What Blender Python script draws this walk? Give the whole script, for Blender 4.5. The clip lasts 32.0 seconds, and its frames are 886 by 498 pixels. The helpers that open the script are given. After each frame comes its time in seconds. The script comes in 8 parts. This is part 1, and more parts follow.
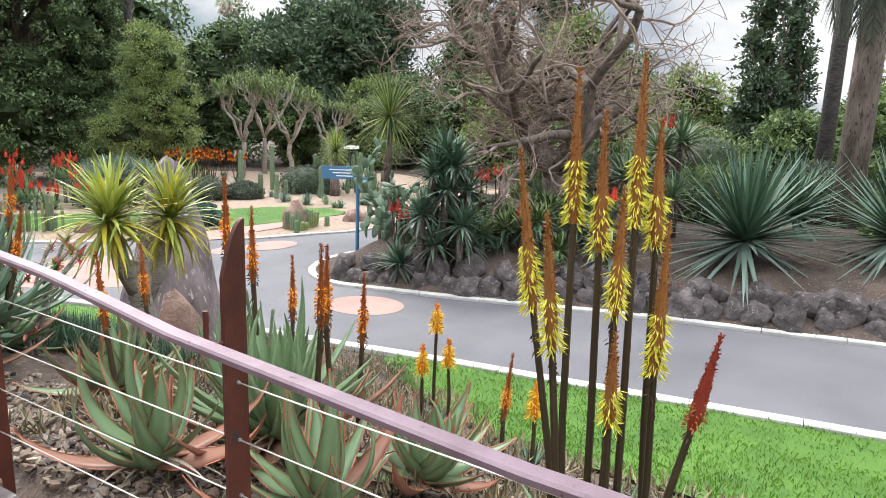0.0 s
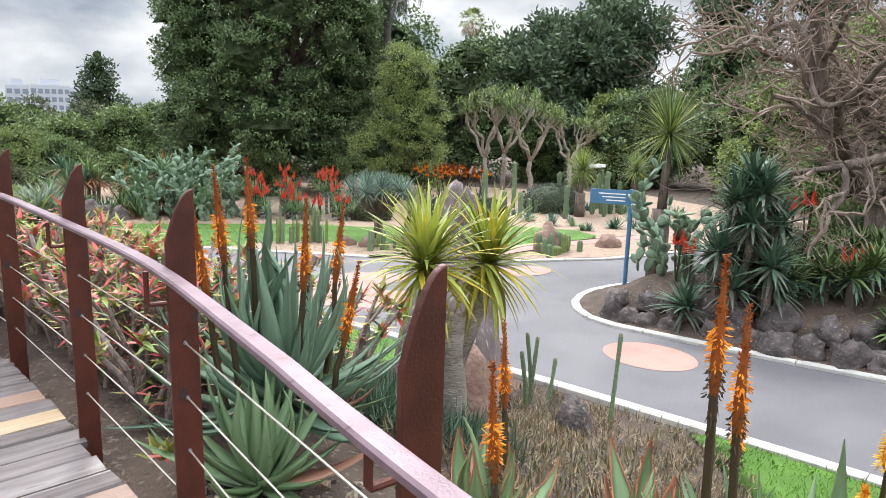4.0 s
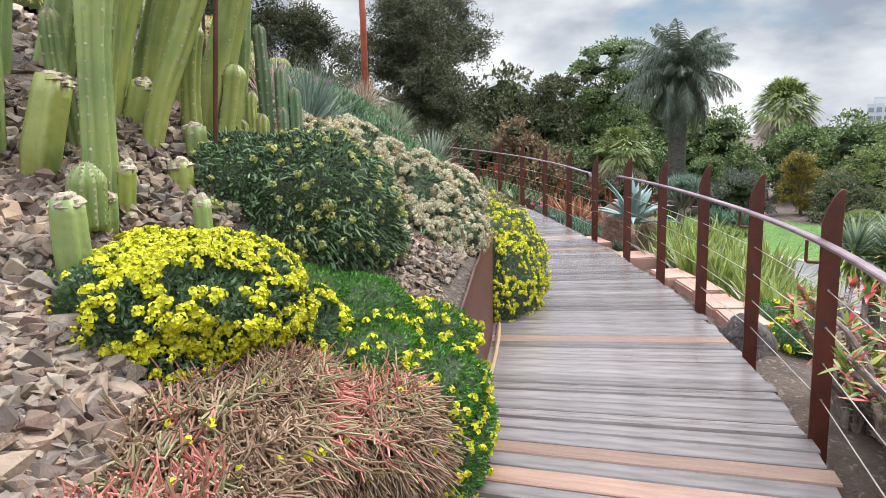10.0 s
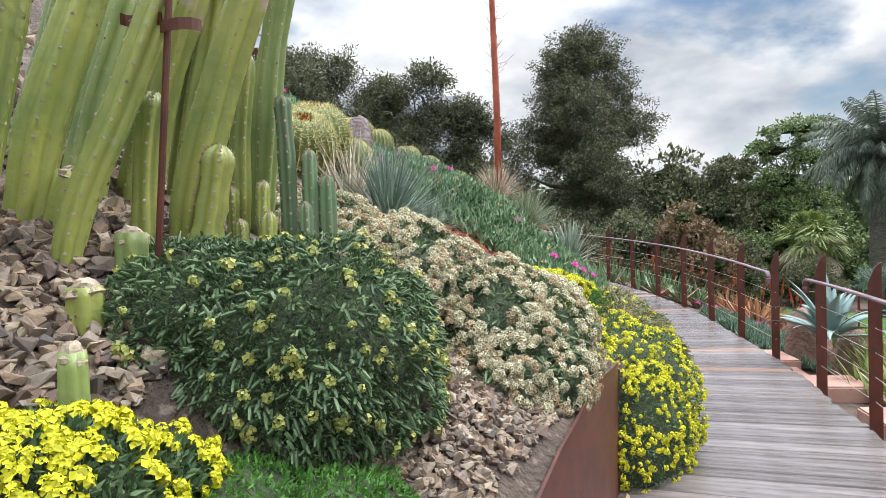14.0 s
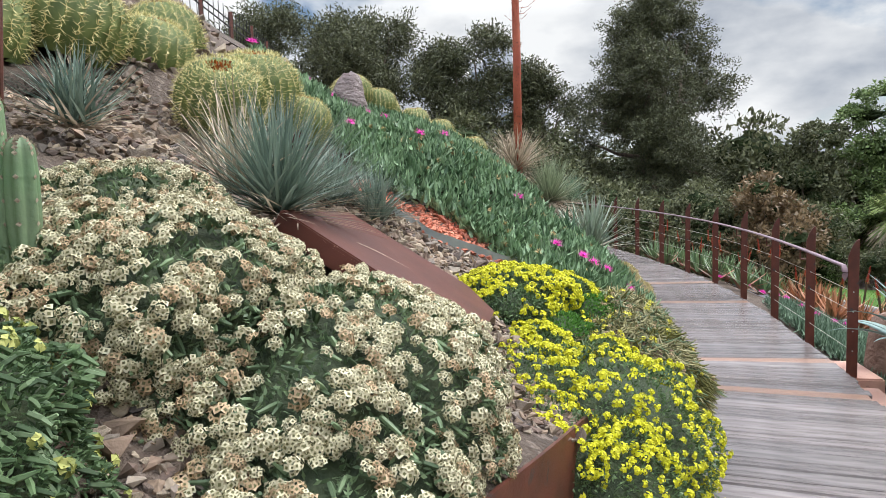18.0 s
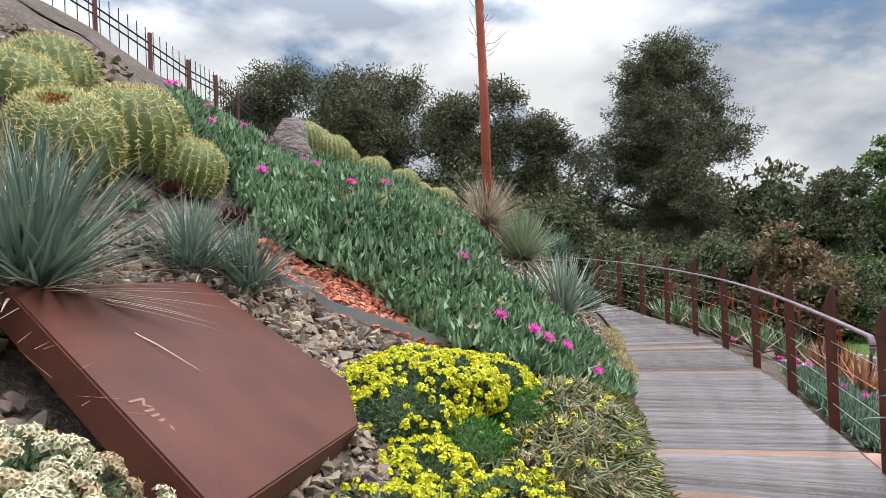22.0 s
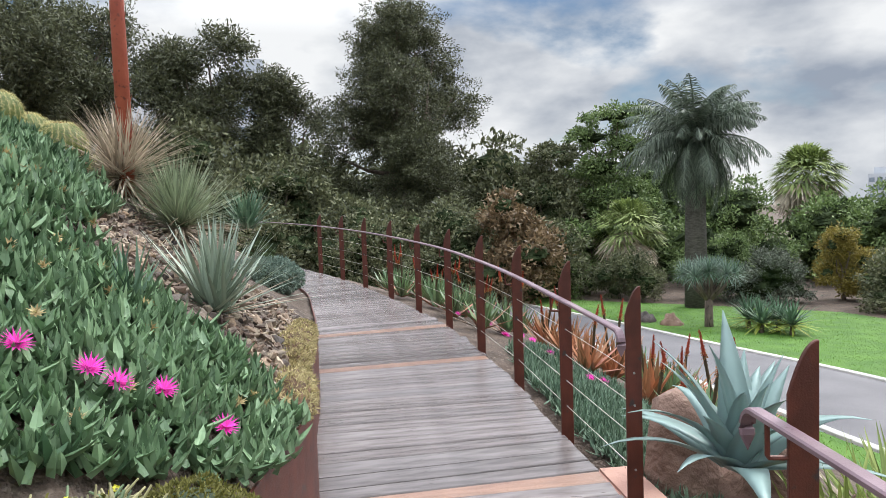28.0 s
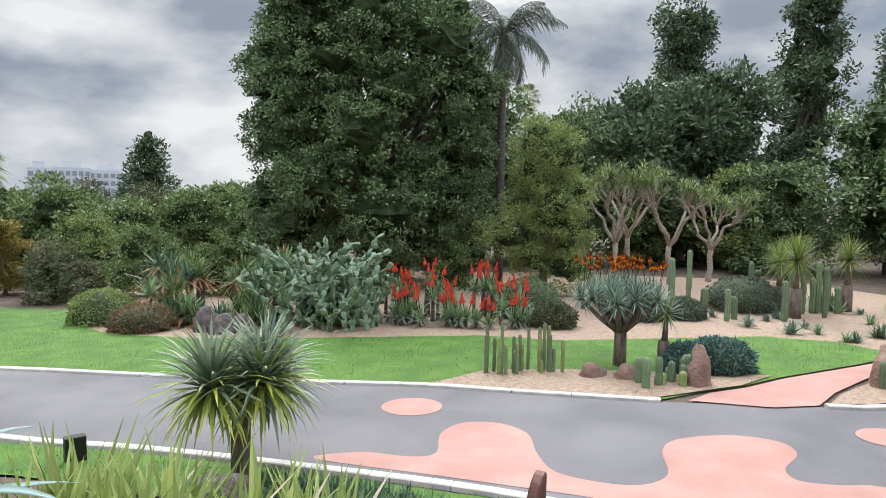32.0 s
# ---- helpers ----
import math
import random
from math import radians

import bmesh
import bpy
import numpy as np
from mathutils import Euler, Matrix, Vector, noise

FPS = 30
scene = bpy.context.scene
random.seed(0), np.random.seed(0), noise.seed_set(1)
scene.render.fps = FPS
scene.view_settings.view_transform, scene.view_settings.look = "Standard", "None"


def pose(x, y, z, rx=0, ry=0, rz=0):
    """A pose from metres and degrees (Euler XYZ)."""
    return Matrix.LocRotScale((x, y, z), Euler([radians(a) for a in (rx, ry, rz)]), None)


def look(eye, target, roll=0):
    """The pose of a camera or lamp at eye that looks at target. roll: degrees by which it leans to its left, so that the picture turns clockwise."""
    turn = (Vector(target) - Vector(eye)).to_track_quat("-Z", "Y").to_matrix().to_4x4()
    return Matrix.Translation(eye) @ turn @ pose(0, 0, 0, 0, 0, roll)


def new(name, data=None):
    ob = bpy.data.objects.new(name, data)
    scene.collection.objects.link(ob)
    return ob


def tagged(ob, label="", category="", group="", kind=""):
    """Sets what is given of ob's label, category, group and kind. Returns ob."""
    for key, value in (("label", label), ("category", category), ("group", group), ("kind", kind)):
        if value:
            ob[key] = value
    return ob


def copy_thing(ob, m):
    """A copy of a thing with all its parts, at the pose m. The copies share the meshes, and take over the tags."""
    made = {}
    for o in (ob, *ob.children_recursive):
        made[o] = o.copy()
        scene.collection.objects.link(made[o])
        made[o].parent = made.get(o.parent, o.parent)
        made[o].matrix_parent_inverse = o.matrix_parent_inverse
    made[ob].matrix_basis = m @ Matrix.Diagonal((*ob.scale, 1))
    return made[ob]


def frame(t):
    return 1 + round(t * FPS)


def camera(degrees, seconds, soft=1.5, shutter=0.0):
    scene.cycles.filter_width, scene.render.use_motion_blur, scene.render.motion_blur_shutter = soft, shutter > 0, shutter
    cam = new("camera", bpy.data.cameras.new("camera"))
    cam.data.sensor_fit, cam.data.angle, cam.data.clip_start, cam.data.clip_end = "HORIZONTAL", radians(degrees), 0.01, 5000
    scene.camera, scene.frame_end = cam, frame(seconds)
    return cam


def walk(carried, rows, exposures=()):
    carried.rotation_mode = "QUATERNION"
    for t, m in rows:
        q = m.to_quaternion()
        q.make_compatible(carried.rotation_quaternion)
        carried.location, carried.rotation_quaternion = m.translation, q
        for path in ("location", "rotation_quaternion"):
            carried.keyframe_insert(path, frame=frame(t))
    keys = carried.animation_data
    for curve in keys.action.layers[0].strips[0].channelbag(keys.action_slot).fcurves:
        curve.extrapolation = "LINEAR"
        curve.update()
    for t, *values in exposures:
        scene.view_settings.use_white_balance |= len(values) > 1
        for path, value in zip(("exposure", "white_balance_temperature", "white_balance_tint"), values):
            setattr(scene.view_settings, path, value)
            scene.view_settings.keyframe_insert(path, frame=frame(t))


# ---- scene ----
cam = camera(66.7, 32.0, 0.8)
PATH = [
    (0, (0.150, -3.809, 1.367), (1.821, -2.784, 0.968), 2.0),
    (0.5, (0.167, -3.527, 1.387), (1.820, -2.475, 0.986), 0.5),
    (1, (0.180, -3.274, 1.399), (1.823, -2.198, 1.022), 0.1),
    (1.5, (0.278, -3.058, 1.396), (1.880, -1.917, 1.034), 0.7),
    (2, (0.415, -2.809, 1.397), (1.957, -1.580, 1.064), 1.8),
    (2.5, (0.481, -2.556, 1.397), (2.005, -1.300, 1.082), 1.9),
    (4.5, (0.647, -1.864, 1.356), (1.781, -0.264, 0.965), 0.8),
    (5, (0.646, -1.644, 1.372), (1.692, 0.016, 0.985), -0.3),
    (5.5, (0.649, -1.463, 1.361), (1.633, 0.235, 0.974), 0.2),
    (6, (0.725, -1.28, 1.379), (1.556, 0.497, 0.991), 1.0),
    (6.5, (0.765, -1.118, 1.372), (1.428, 0.726, 0.971), 1.2),
    (7, (0.741, -0.91, 1.393), (1.289, 0.974, 1.003), 0.8),
    (7.5, (0.708, -0.807, 1.408), (1.137, 1.11, 1.037), 0.7),
    (8, (0.756, -0.576, 1.396), (1.031, 1.371, 1.033), 1.9),
    (8.5, (0.774, -0.403, 1.38), (0.797, 1.568, 1.039), 2.5),
    (9, (0.74, -0.298, 1.394), (0.495, 1.655, 1.042), 1.1),
    (9.5, (0.642, -0.211, 1.405), (0.128, 1.693, 1.07), -0.6),
    (10, (0.609, -0.128, 1.413), (-0.223, 1.661, 1.087), -1.5),
    (10.5, (0.663, 0.038, 1.416), (-0.398, 1.703, 1.099), -0.8),
    (11, (0.718, 0.178, 1.416), (-0.381, 1.818, 1.092), -0.6),
    (11.5, (0.615, 0.332, 1.424), (-0.468, 1.984, 1.104), -1.4),
    (12, (0.512, 0.487, 1.44), (-0.597, 2.132, 1.186), -2.4),
    (12.5, (0.498, 0.649, 1.457), (-0.727, 2.22, 1.279), -1.4),
    (13, (0.521, 0.815, 1.451), (-0.817, 2.296, 1.322), -1.0),
    (13.5, (0.478, 0.959, 1.448), (-0.833, 2.465, 1.335), -1.2),
    (14, (0.389, 1.152, 1.473), (-0.86, 2.712, 1.412), -1.8),
    (14.5, (0.357, 1.318, 1.469), (-0.878, 2.891, 1.433), -2.5),
    (15, (0.376, 1.536, 1.47), (-0.922, 3.058, 1.45), -2.3),
    (15.5, (0.313, 1.792, 1.413), (-1.027, 3.277, 1.382), -2.8),
    (17.5, (0.18, 2.497, 1.541), (-1.211, 3.931, 1.439), -1.3),
    (18, (0.15, 2.656, 1.536), (-1.254, 4.072, 1.387), -1.4),
    (18.5, (0.083, 2.816, 1.559), (-1.294, 4.261, 1.427), -1.3),
    (19, (0.048, 2.942, 1.556), (-1.36, 4.357, 1.444), -2.0),
    (19.5, (0.042, 3.101, 1.58), (-1.494, 4.38, 1.512), -1.5),
    (20, (0.023, 3.25, 1.57), (-1.575, 4.453, 1.546), -2.3),
    (20.5, (-0.054, 3.339, 1.575), (-1.604, 4.601, 1.588), -2.9),
    (21, (-0.133, 3.47, 1.584), (-1.578, 4.852, 1.639), -2.8),
    (21.5, (-0.128, 3.653, 1.568), (-1.535, 5.074, 1.615), -2.2),
    (22, (-0.11, 3.838, 1.555), (-1.558, 5.217, 1.57), -2.1),
    (22.5, (-0.172, 3.993, 1.534), (-1.625, 5.368, 1.505), -2.9),
    (23, (-0.282, 4.145, 1.549), (-1.713, 5.542, 1.524), -3.9),
    (23.5, (-0.327, 4.318, 1.53), (-1.797, 5.673, 1.511), -3.3),
    (24, (-0.361, 4.489, 1.534), (-1.925, 5.735, 1.507), -2.1),
    (24.5, (-0.434, 4.615, 1.529), (-2.001, 5.858, 1.492), -2.5),
    (26.5, (-0.745, 5.275, 1.56), (-2.125, 6.715, 1.48), -2.2),
    (27, (-0.816, 5.421, 1.522), (-1.986, 7.041, 1.432), -0.9),
    (28, (-0.805, 5.616, 1.531), (-1.645, 7.428, 1.416), -1.9),
    (29, (-0.766, 5.795, 1.526), (-1.088, 7.764, 1.381), 0.6),
    (29.5, (-0.822, 5.842, 1.544), (-0.836, 7.835, 1.382), 0.8),
    (30, (-0.869, 5.924, 1.516), (-0.549, 7.892, 1.350), -0.8),
    (30.5, (-0.847, 5.986, 1.493), (-0.183, 7.865, 1.321), -0.3),
    (31, (-0.816, 6.021, 1.487), (0.094, 7.793, 1.310), 0.4),
    (31.5, (-0.782, 6.033, 1.484), (0.299, 7.707, 1.315), 0.8),
    (32, (-0.728, 6.047, 1.472), (0.530, 7.594, 1.317), 1.0),
]
walk(cam, [(t, look(eye, target, roll)) for t, eye, target, roll in PATH],
     [(0, 0.70), (2, 0.74), (9, 0.72), (14, 0.72), (19, 0.50), (24, 0.38), (27, 0.52), (28, 0.52), (29, 0.46), (31, 0.44), (32, 0.44)])

# ---- sky, sun, exposure ----
world = bpy.data.worlds.new("overcast_sky")
scene.world = world
world.use_nodes = True
wn, wl = world.node_tree.nodes, world.node_tree.links
wn.clear()
w_out = wn.new("ShaderNodeOutputWorld")
w_bg = wn.new("ShaderNodeBackground")
w_sky = wn.new("ShaderNodeTexSky")
w_sky.sky_type, w_sky.sun_disc = "NISHITA", False
w_sky.sun_elevation, w_sky.sun_rotation = radians(48), radians(150)
w_geo = wn.new("ShaderNodeTexCoord")
w_map = wn.new("ShaderNodeMapping")
w_map.inputs["Scale"].default_value = (1.5, 1.5, 3.2)
w_map.inputs["Location"].default_value = (0.7, 0.25, 0.3)
w_n1 = wn.new("ShaderNodeTexNoise")
w_n1.inputs["Scale"].default_value, w_n1.inputs["Detail"].default_value = 1.7, 9
w_n1.inputs["Roughness"].default_value, w_n1.inputs["Distortion"].default_value = 0.52, 0.25
w_r1 = wn.new("ShaderNodeValToRGB")
w_r1.color_ramp.elements[0].position, w_r1.color_ramp.elements[1].position = 0.36, 0.46
w_n2 = wn.new("ShaderNodeTexNoise")
w_n2.inputs["Scale"].default_value, w_n2.inputs["Detail"].default_value = 2.3, 8
w_r2 = wn.new("ShaderNodeValToRGB")
e = w_r2.color_ramp.elements
e[0].position, e[0].color = 0.38, (3.7, 4.25, 5.2, 1)
e[1].position, e[1].color = 0.60, (10.2, 10.4, 10.6, 1)
w_mix = wn.new("ShaderNodeMixRGB")
wl.new(w_geo.outputs["Generated"], w_map.inputs["Vector"])
wl.new(w_map.outputs["Vector"], w_n1.inputs["Vector"])
wl.new(w_map.outputs["Vector"], w_n2.inputs["Vector"])
wl.new(w_n1.outputs["Fac"], w_r1.inputs["Fac"])
wl.new(w_n2.outputs["Fac"], w_r2.inputs["Fac"])
wl.new(w_r1.outputs["Color"], w_mix.inputs["Fac"])
wl.new(w_sky.outputs["Color"], w_mix.inputs["Color1"])
wl.new(w_r2.outputs["Color"], w_mix.inputs["Color2"])
w_sep = wn.new("ShaderNodeSeparateXYZ")
w_up = wn.new("ShaderNodeMapRange")
w_up.inputs["From Min"].default_value, w_up.inputs["From Max"].default_value = 0.25, 0.95
w_up.inputs["To Min"].default_value, w_up.inputs["To Max"].default_value = 0.62, 3.4
w_gain = wn.new("ShaderNodeVectorMath")
w_gain.operation = "SCALE"
wl.new(w_geo.outputs["Generated"], w_sep.inputs["Vector"])
wl.new(w_sep.outputs["Z"], w_up.inputs["Value"])
wl.new(w_mix.outputs["Color"], w_gain.inputs[0])
wl.new(w_up.outputs["Result"], w_gain.inputs["Scale"])
wl.new(w_gain.outputs["Vector"], w_bg.inputs["Color"])
w_bg.inputs["Strength"].default_value = 0.1
wl.new(w_bg.outputs["Background"], w_out.inputs["Surface"])

sun = new("sun", bpy.data.lights.new("sun", "SUN"))
sun.data.energy, sun.data.angle, sun.data.color = 2.2, radians(20), (1.0, 0.98, 0.94)
sun.matrix_world = pose(0, 0, 30, 42, 0, 150)


# ---- materials ----
def material(name, base, rough=0.6, metal=0.0, second=None, scale=8.0, spots=None, spot_scale=30.0, spot_at=0.6, bump=0.2, bump_scale=60.0,
             rnd=0.0, island=0.0, stretch=(1, 1, 1), spec=0.5, third=None, bump_dist=0.01, sheer=0.0, world_space=False):
    """Two scales of colour change, fine relief, and a change from piece to piece."""
    m = bpy.data.materials.new(name)
    m.use_nodes = True
    n, l = m.node_tree.nodes, m.node_tree.links
    b = n["Principled BSDF"]
    b.inputs["Roughness"].default_value, b.inputs["Metallic"].default_value = rough, metal
    b.inputs["Specular IOR Level"].default_value = spec
    co = n.new("ShaderNodeTexCoord")
    mp = n.new("ShaderNodeMapping")
    mp.inputs["Scale"].default_value = stretch
    if world_space:
        l.new(n.new("ShaderNodeNewGeometry").outputs["Position"], mp.inputs["Vector"])
    else:
        l.new(co.outputs["Object"], mp.inputs["Vector"])
    t1 = n.new("ShaderNodeTexNoise")
    t1.inputs["Scale"].default_value, t1.inputs["Detail"].default_value = scale, 6
    l.new(mp.outputs["Vector"], t1.inputs["Vector"])
    ramp = n.new("ShaderNodeValToRGB")
    el = ramp.color_ramp.elements
    el[0].position, el[1].position = 0.35, 0.65
    el[0].color = (*base, 1)
    el[1].color = (*(second or [min(1, c * 1.35) for c in base]), 1)
    if third:
        x = el.new(0.78)
        x.color = (*third, 1)
    l.new(t1.outputs["Fac"], ramp.inputs["Fac"])
    col = ramp.outputs["Color"]
    if spots:
        t2 = n.new("ShaderNodeTexNoise")
        t2.inputs["Scale"].default_value, t2.inputs["Detail"].default_value = spot_scale, 4
        l.new(mp.outputs["Vector"], t2.inputs["Vector"])
        r2 = n.new("ShaderNodeValToRGB")
        r2.color_ramp.elements[0].position, r2.color_ramp.elements[1].position = spot_at, spot_at + 0.08
        l.new(t2.outputs["Fac"], r2.inputs["Fac"])
        mx = n.new("ShaderNodeMixRGB")
        mx.inputs["Color2"].default_value = (*spots, 1)
        l.new(r2.outputs["Color"], mx.inputs["Fac"])
        l.new(col, mx.inputs["Color1"])
        col = mx.outputs["Color"]
    for amount, node, sock in ((rnd, "ShaderNodeObjectInfo", "Random"), (island, "ShaderNodeNewGeometry", "Random Per Island")):
        if amount:
            src = n.new(node).outputs[sock]
            rg = n.new("ShaderNodeMapRange")
            rg.inputs["To Min"].default_value, rg.inputs["To Max"].default_value = 1 - amount, 1 + amount
            l.new(src, rg.inputs["Value"])
            hs = n.new("ShaderNodeHueSaturation")
            l.new(rg.outputs["Result"], hs.inputs["Value"])
            l.new(col, hs.inputs["Color"])
            col = hs.outputs["Color"]
    l.new(col, b.inputs["Base Color"])
    if bump:
        t3 = n.new("ShaderNodeTexNoise")
        t3.inputs["Scale"].default_value, t3.inputs["Detail"].default_value = bump_scale, 5
        l.new(mp.outputs["Vector"], t3.inputs["Vector"])
        bp = n.new("ShaderNodeBump")
        bp.inputs["Strength"].default_value, bp.inputs["Distance"].default_value = bump, bump_dist
        l.new(t3.outputs["Fac"], bp.inputs["Height"])
        l.new(bp.outputs["Normal"], b.inputs["Normal"])
    if sheer:
        b.inputs["Transmission Weight"].default_value = 0
        b.inputs["Subsurface Weight"].default_value = sheer
        b.inputs["Subsurface Radius"].default_value = (0.02, 0.03, 0.01)
    return m


def leafy(name, a, b_, rough=0.5, island=0.35, spec=0.35):
    """Foliage: colour from leaf to leaf, light through the leaf."""
    m = bpy.data.materials.new(name)
    m.use_nodes = True
    n, l = m.node_tree.nodes, m.node_tree.links
    b = n["Principled BSDF"]
    b.inputs["Roughness"].default_value = rough
    b.inputs["Specular IOR Level"].default_value = spec
    g = n.new("ShaderNodeNewGeometry")
    t = n.new("ShaderNodeTexNoise")
    t.inputs["Scale"].default_value, t.inputs["Detail"].default_value = 1.3, 3
    l.new(g.outputs["Position"], t.inputs["Vector"])
    add = n.new("ShaderNodeMath")
    add.operation = "MULTIPLY_ADD"
    add.inputs[1].default_value = 0.55
    l.new(g.outputs["Random Per Island"], add.inputs[0])
    sc = n.new("ShaderNodeMath")
    sc.operation = "MULTIPLY"
    sc.inputs[1].default_value = 0.5
    l.new(t.outputs["Fac"], sc.inputs[0])
    l.new(sc.outputs[0], add.inputs[2])
    r = n.new("ShaderNodeValToRGB")
    r.color_ramp.elements[0].position, r.color_ramp.elements[1].position = 0.15, 0.75
    r.color_ramp.elements[0].color, r.color_ramp.elements[1].color = (*(v * 0.72 for v in a), 1), (*(min(0.9, v * 1.06) for v in b_), 1)
    l.new(add.outputs[0], r.inputs["Fac"])
    l.new(r.outputs["Color"], b.inputs["Base Color"])
    tr = n.new("ShaderNodeBsdfTranslucent")
    l.new(r.outputs["Color"], tr.inputs["Color"])
    mx = n.new("ShaderNodeMixShader")
    mx.inputs["Fac"].default_value = 0.2
    l.new(b.outputs[0], mx.inputs[1])
    l.new(tr.outputs[0], mx.inputs[2])
    l.new(mx.outputs[0], n["Material Output"].inputs["Surface"])
    return m


CORTEN = material("weathering_steel", (0.060, 0.015, 0.009), 0.48, 0.15, (0.115, 0.029, 0.017), 7, (0.040, 0.028, 0.028), 16, 0.62, 0.25, 180)
CORTEN_PLATE = material("rusted_plate", (0.072, 0.021, 0.015), 0.5, 0.1, (0.108, 0.034, 0.023), 3, (0.17, 0.075, 0.055), 9, 0.74, 0.12, 120, spec=0.3)
RAIL = material("rust_brown_rail", (0.17, 0.112, 0.130), 0.42, 0.25, (0.25, 0.175, 0.20), 9, (0.10, 0.05, 0.05), 40, 0.66, 0.12, 200)
CABLE = material("steel_cable", (0.55, 0.53, 0.47), 0.35, 0.8, bump=0.1, bump_scale=400)
BOARD = material("wet_hardwood", (0.112, 0.094, 0.090), 0.23, 0, (0.21, 0.182, 0.178), 4, (0.062, 0.047, 0.043), 12, 0.66, 0.15, 50, rnd=0.22, stretch=(0.7, 5, 5))
BOARD_NEW = material("orange_hardwood", (0.20, 0.115, 0.085), 0.31, 0, (0.30, 0.18, 0.13), 4, (0.12, 0.06, 0.04), 12, 0.66, 0.25, 50, rnd=0.25, stretch=(0.7, 9, 9))
BOARD_PALE = material("pale_hardwood", (0.30, 0.20, 0.12), 0.36, 0, (0.42, 0.30, 0.17), 4, (0.18, 0.09, 0.06), 10, 0.64, 0.25, 50, stretch=(0.7, 9, 9))
ASPHALT = material("asphalt", (0.105, 0.10, 0.108), 0.75, 0, (0.15, 0.143, 0.15), 0.6, (0.19, 0.185, 0.185), 240, 0.62, 0.35, 320, world_space=True)
PINK = material("pink_concrete", (0.34, 0.17, 0.14), 0.7, 0, (0.41, 0.225, 0.185), 1.2, (0.25, 0.145, 0.125), 120, 0.66, 0.2, 200, world_space=True)
CONCRETE = material("kerb_concrete", (0.42, 0.40, 0.37), 0.75, 0, (0.55, 0.53, 0.49), 3, (0.25, 0.23, 0.2), 20, 0.64, 0.3, 90, rnd=0.08)
SOIL = material("mulch_soil", (0.055, 0.038, 0.028), 0.9, 0, (0.115, 0.08, 0.06), 2.5, (0.19, 0.145, 0.115), 26, 0.58, 0.7, 45, bump_dist=0.04, world_space=True)
HILLSOIL = material("stony_soil", (0.065, 0.047, 0.036), 0.9, 0, (0.125, 0.092, 0.072), 2.2, (0.18, 0.14, 0.115), 22, 0.56, 0.8, 40, bump_dist=0.05, world_space=True)
CHIPS = material("pale_wood_chips", (0.27, 0.185, 0.13), 0.85, 0, (0.39, 0.29, 0.215), 9, (0.18, 0.105, 0.065), 28, 0.6, 0.8, 30, bump_dist=0.05, world_space=True)
LAWN = material("mown_lawn", (0.048, 0.13, 0.010), 0.8, 0, (0.088, 0.195, 0.018), 1.4, (0.06, 0.12, 0.02), 60, 0.6, 0.6, 130, bump_dist=0.03, world_space=True)
GRASS = leafy("grass_blades", (0.07, 0.155, 0.012), (0.14, 0.27, 0.03), 0.6)
DARKROCK = material("basalt", (0.055, 0.045, 0.042), 0.85, 0, (0.16, 0.13, 0.125), 4, (0.22, 0.20, 0.17), 16, 0.62, 0.9, 22, rnd=0.2, bump_dist=0.04)
PURPLEROCK = material("lichen_rock", (0.10, 0.075, 0.07), 0.85, 0, (0.24, 0.19, 0.19), 3, (0.36, 0.32, 0.30), 18, 0.6, 0.9, 14, bump_dist=0.05)
BROWNROCK = material("red_brown_rock", (0.16, 0.095, 0.07), 0.85, 0, (0.28, 0.18, 0.14), 3, (0.32, 0.27, 0.2), 14, 0.64, 0.8, 14, rnd=0.15, bump_dist=0.05)


def stony(name, shades, bump=0.5):
    """Broken stone: a shade of its own for each stone, with grain over it."""
    m = material(name, (0.5, 0.5, 0.5), 0.85, 0, (1, 1, 1), 9, (0.62, 0.6, 0.6), 30, 0.6, bump, 70)
    n, l = m.node_tree.nodes, m.node_tree.links
    b = n["Principled BSDF"]
    grain = b.inputs["Base Color"].links[0].from_socket
    add = n.new("ShaderNodeMath")
    add.operation = "ADD"
    l.new(n.new("ShaderNodeNewGeometry").outputs["Random Per Island"], add.inputs[0])
    l.new(n.new("ShaderNodeObjectInfo").outputs["Random"], add.inputs[1])
    wrap = n.new("ShaderNodeMath")
    wrap.operation = "FRACT"
    l.new(add.outputs[0], wrap.inputs[0])
    r = n.new("ShaderNodeValToRGB")
    e_ = r.color_ramp.elements
    e_[0].color, e_[1].color = (*shades[0], 1), (*shades[-1], 1)
    for k, c in enumerate(shades[1:-1]):
        e_.new((k + 1) / (len(shades) - 1)).color = (*c, 1)
    l.new(wrap.outputs[0], r.inputs["Fac"])
    mx = n.new("ShaderNodeMixRGB")
    mx.blend_type = "MULTIPLY"
    mx.inputs["Fac"].default_value = 1
    l.new(r.outputs["Color"], mx.inputs["Color1"])
    l.new(grain, mx.inputs["Color2"])
    l.new(mx.outputs["Color"], b.inputs["Base Color"])
    return m


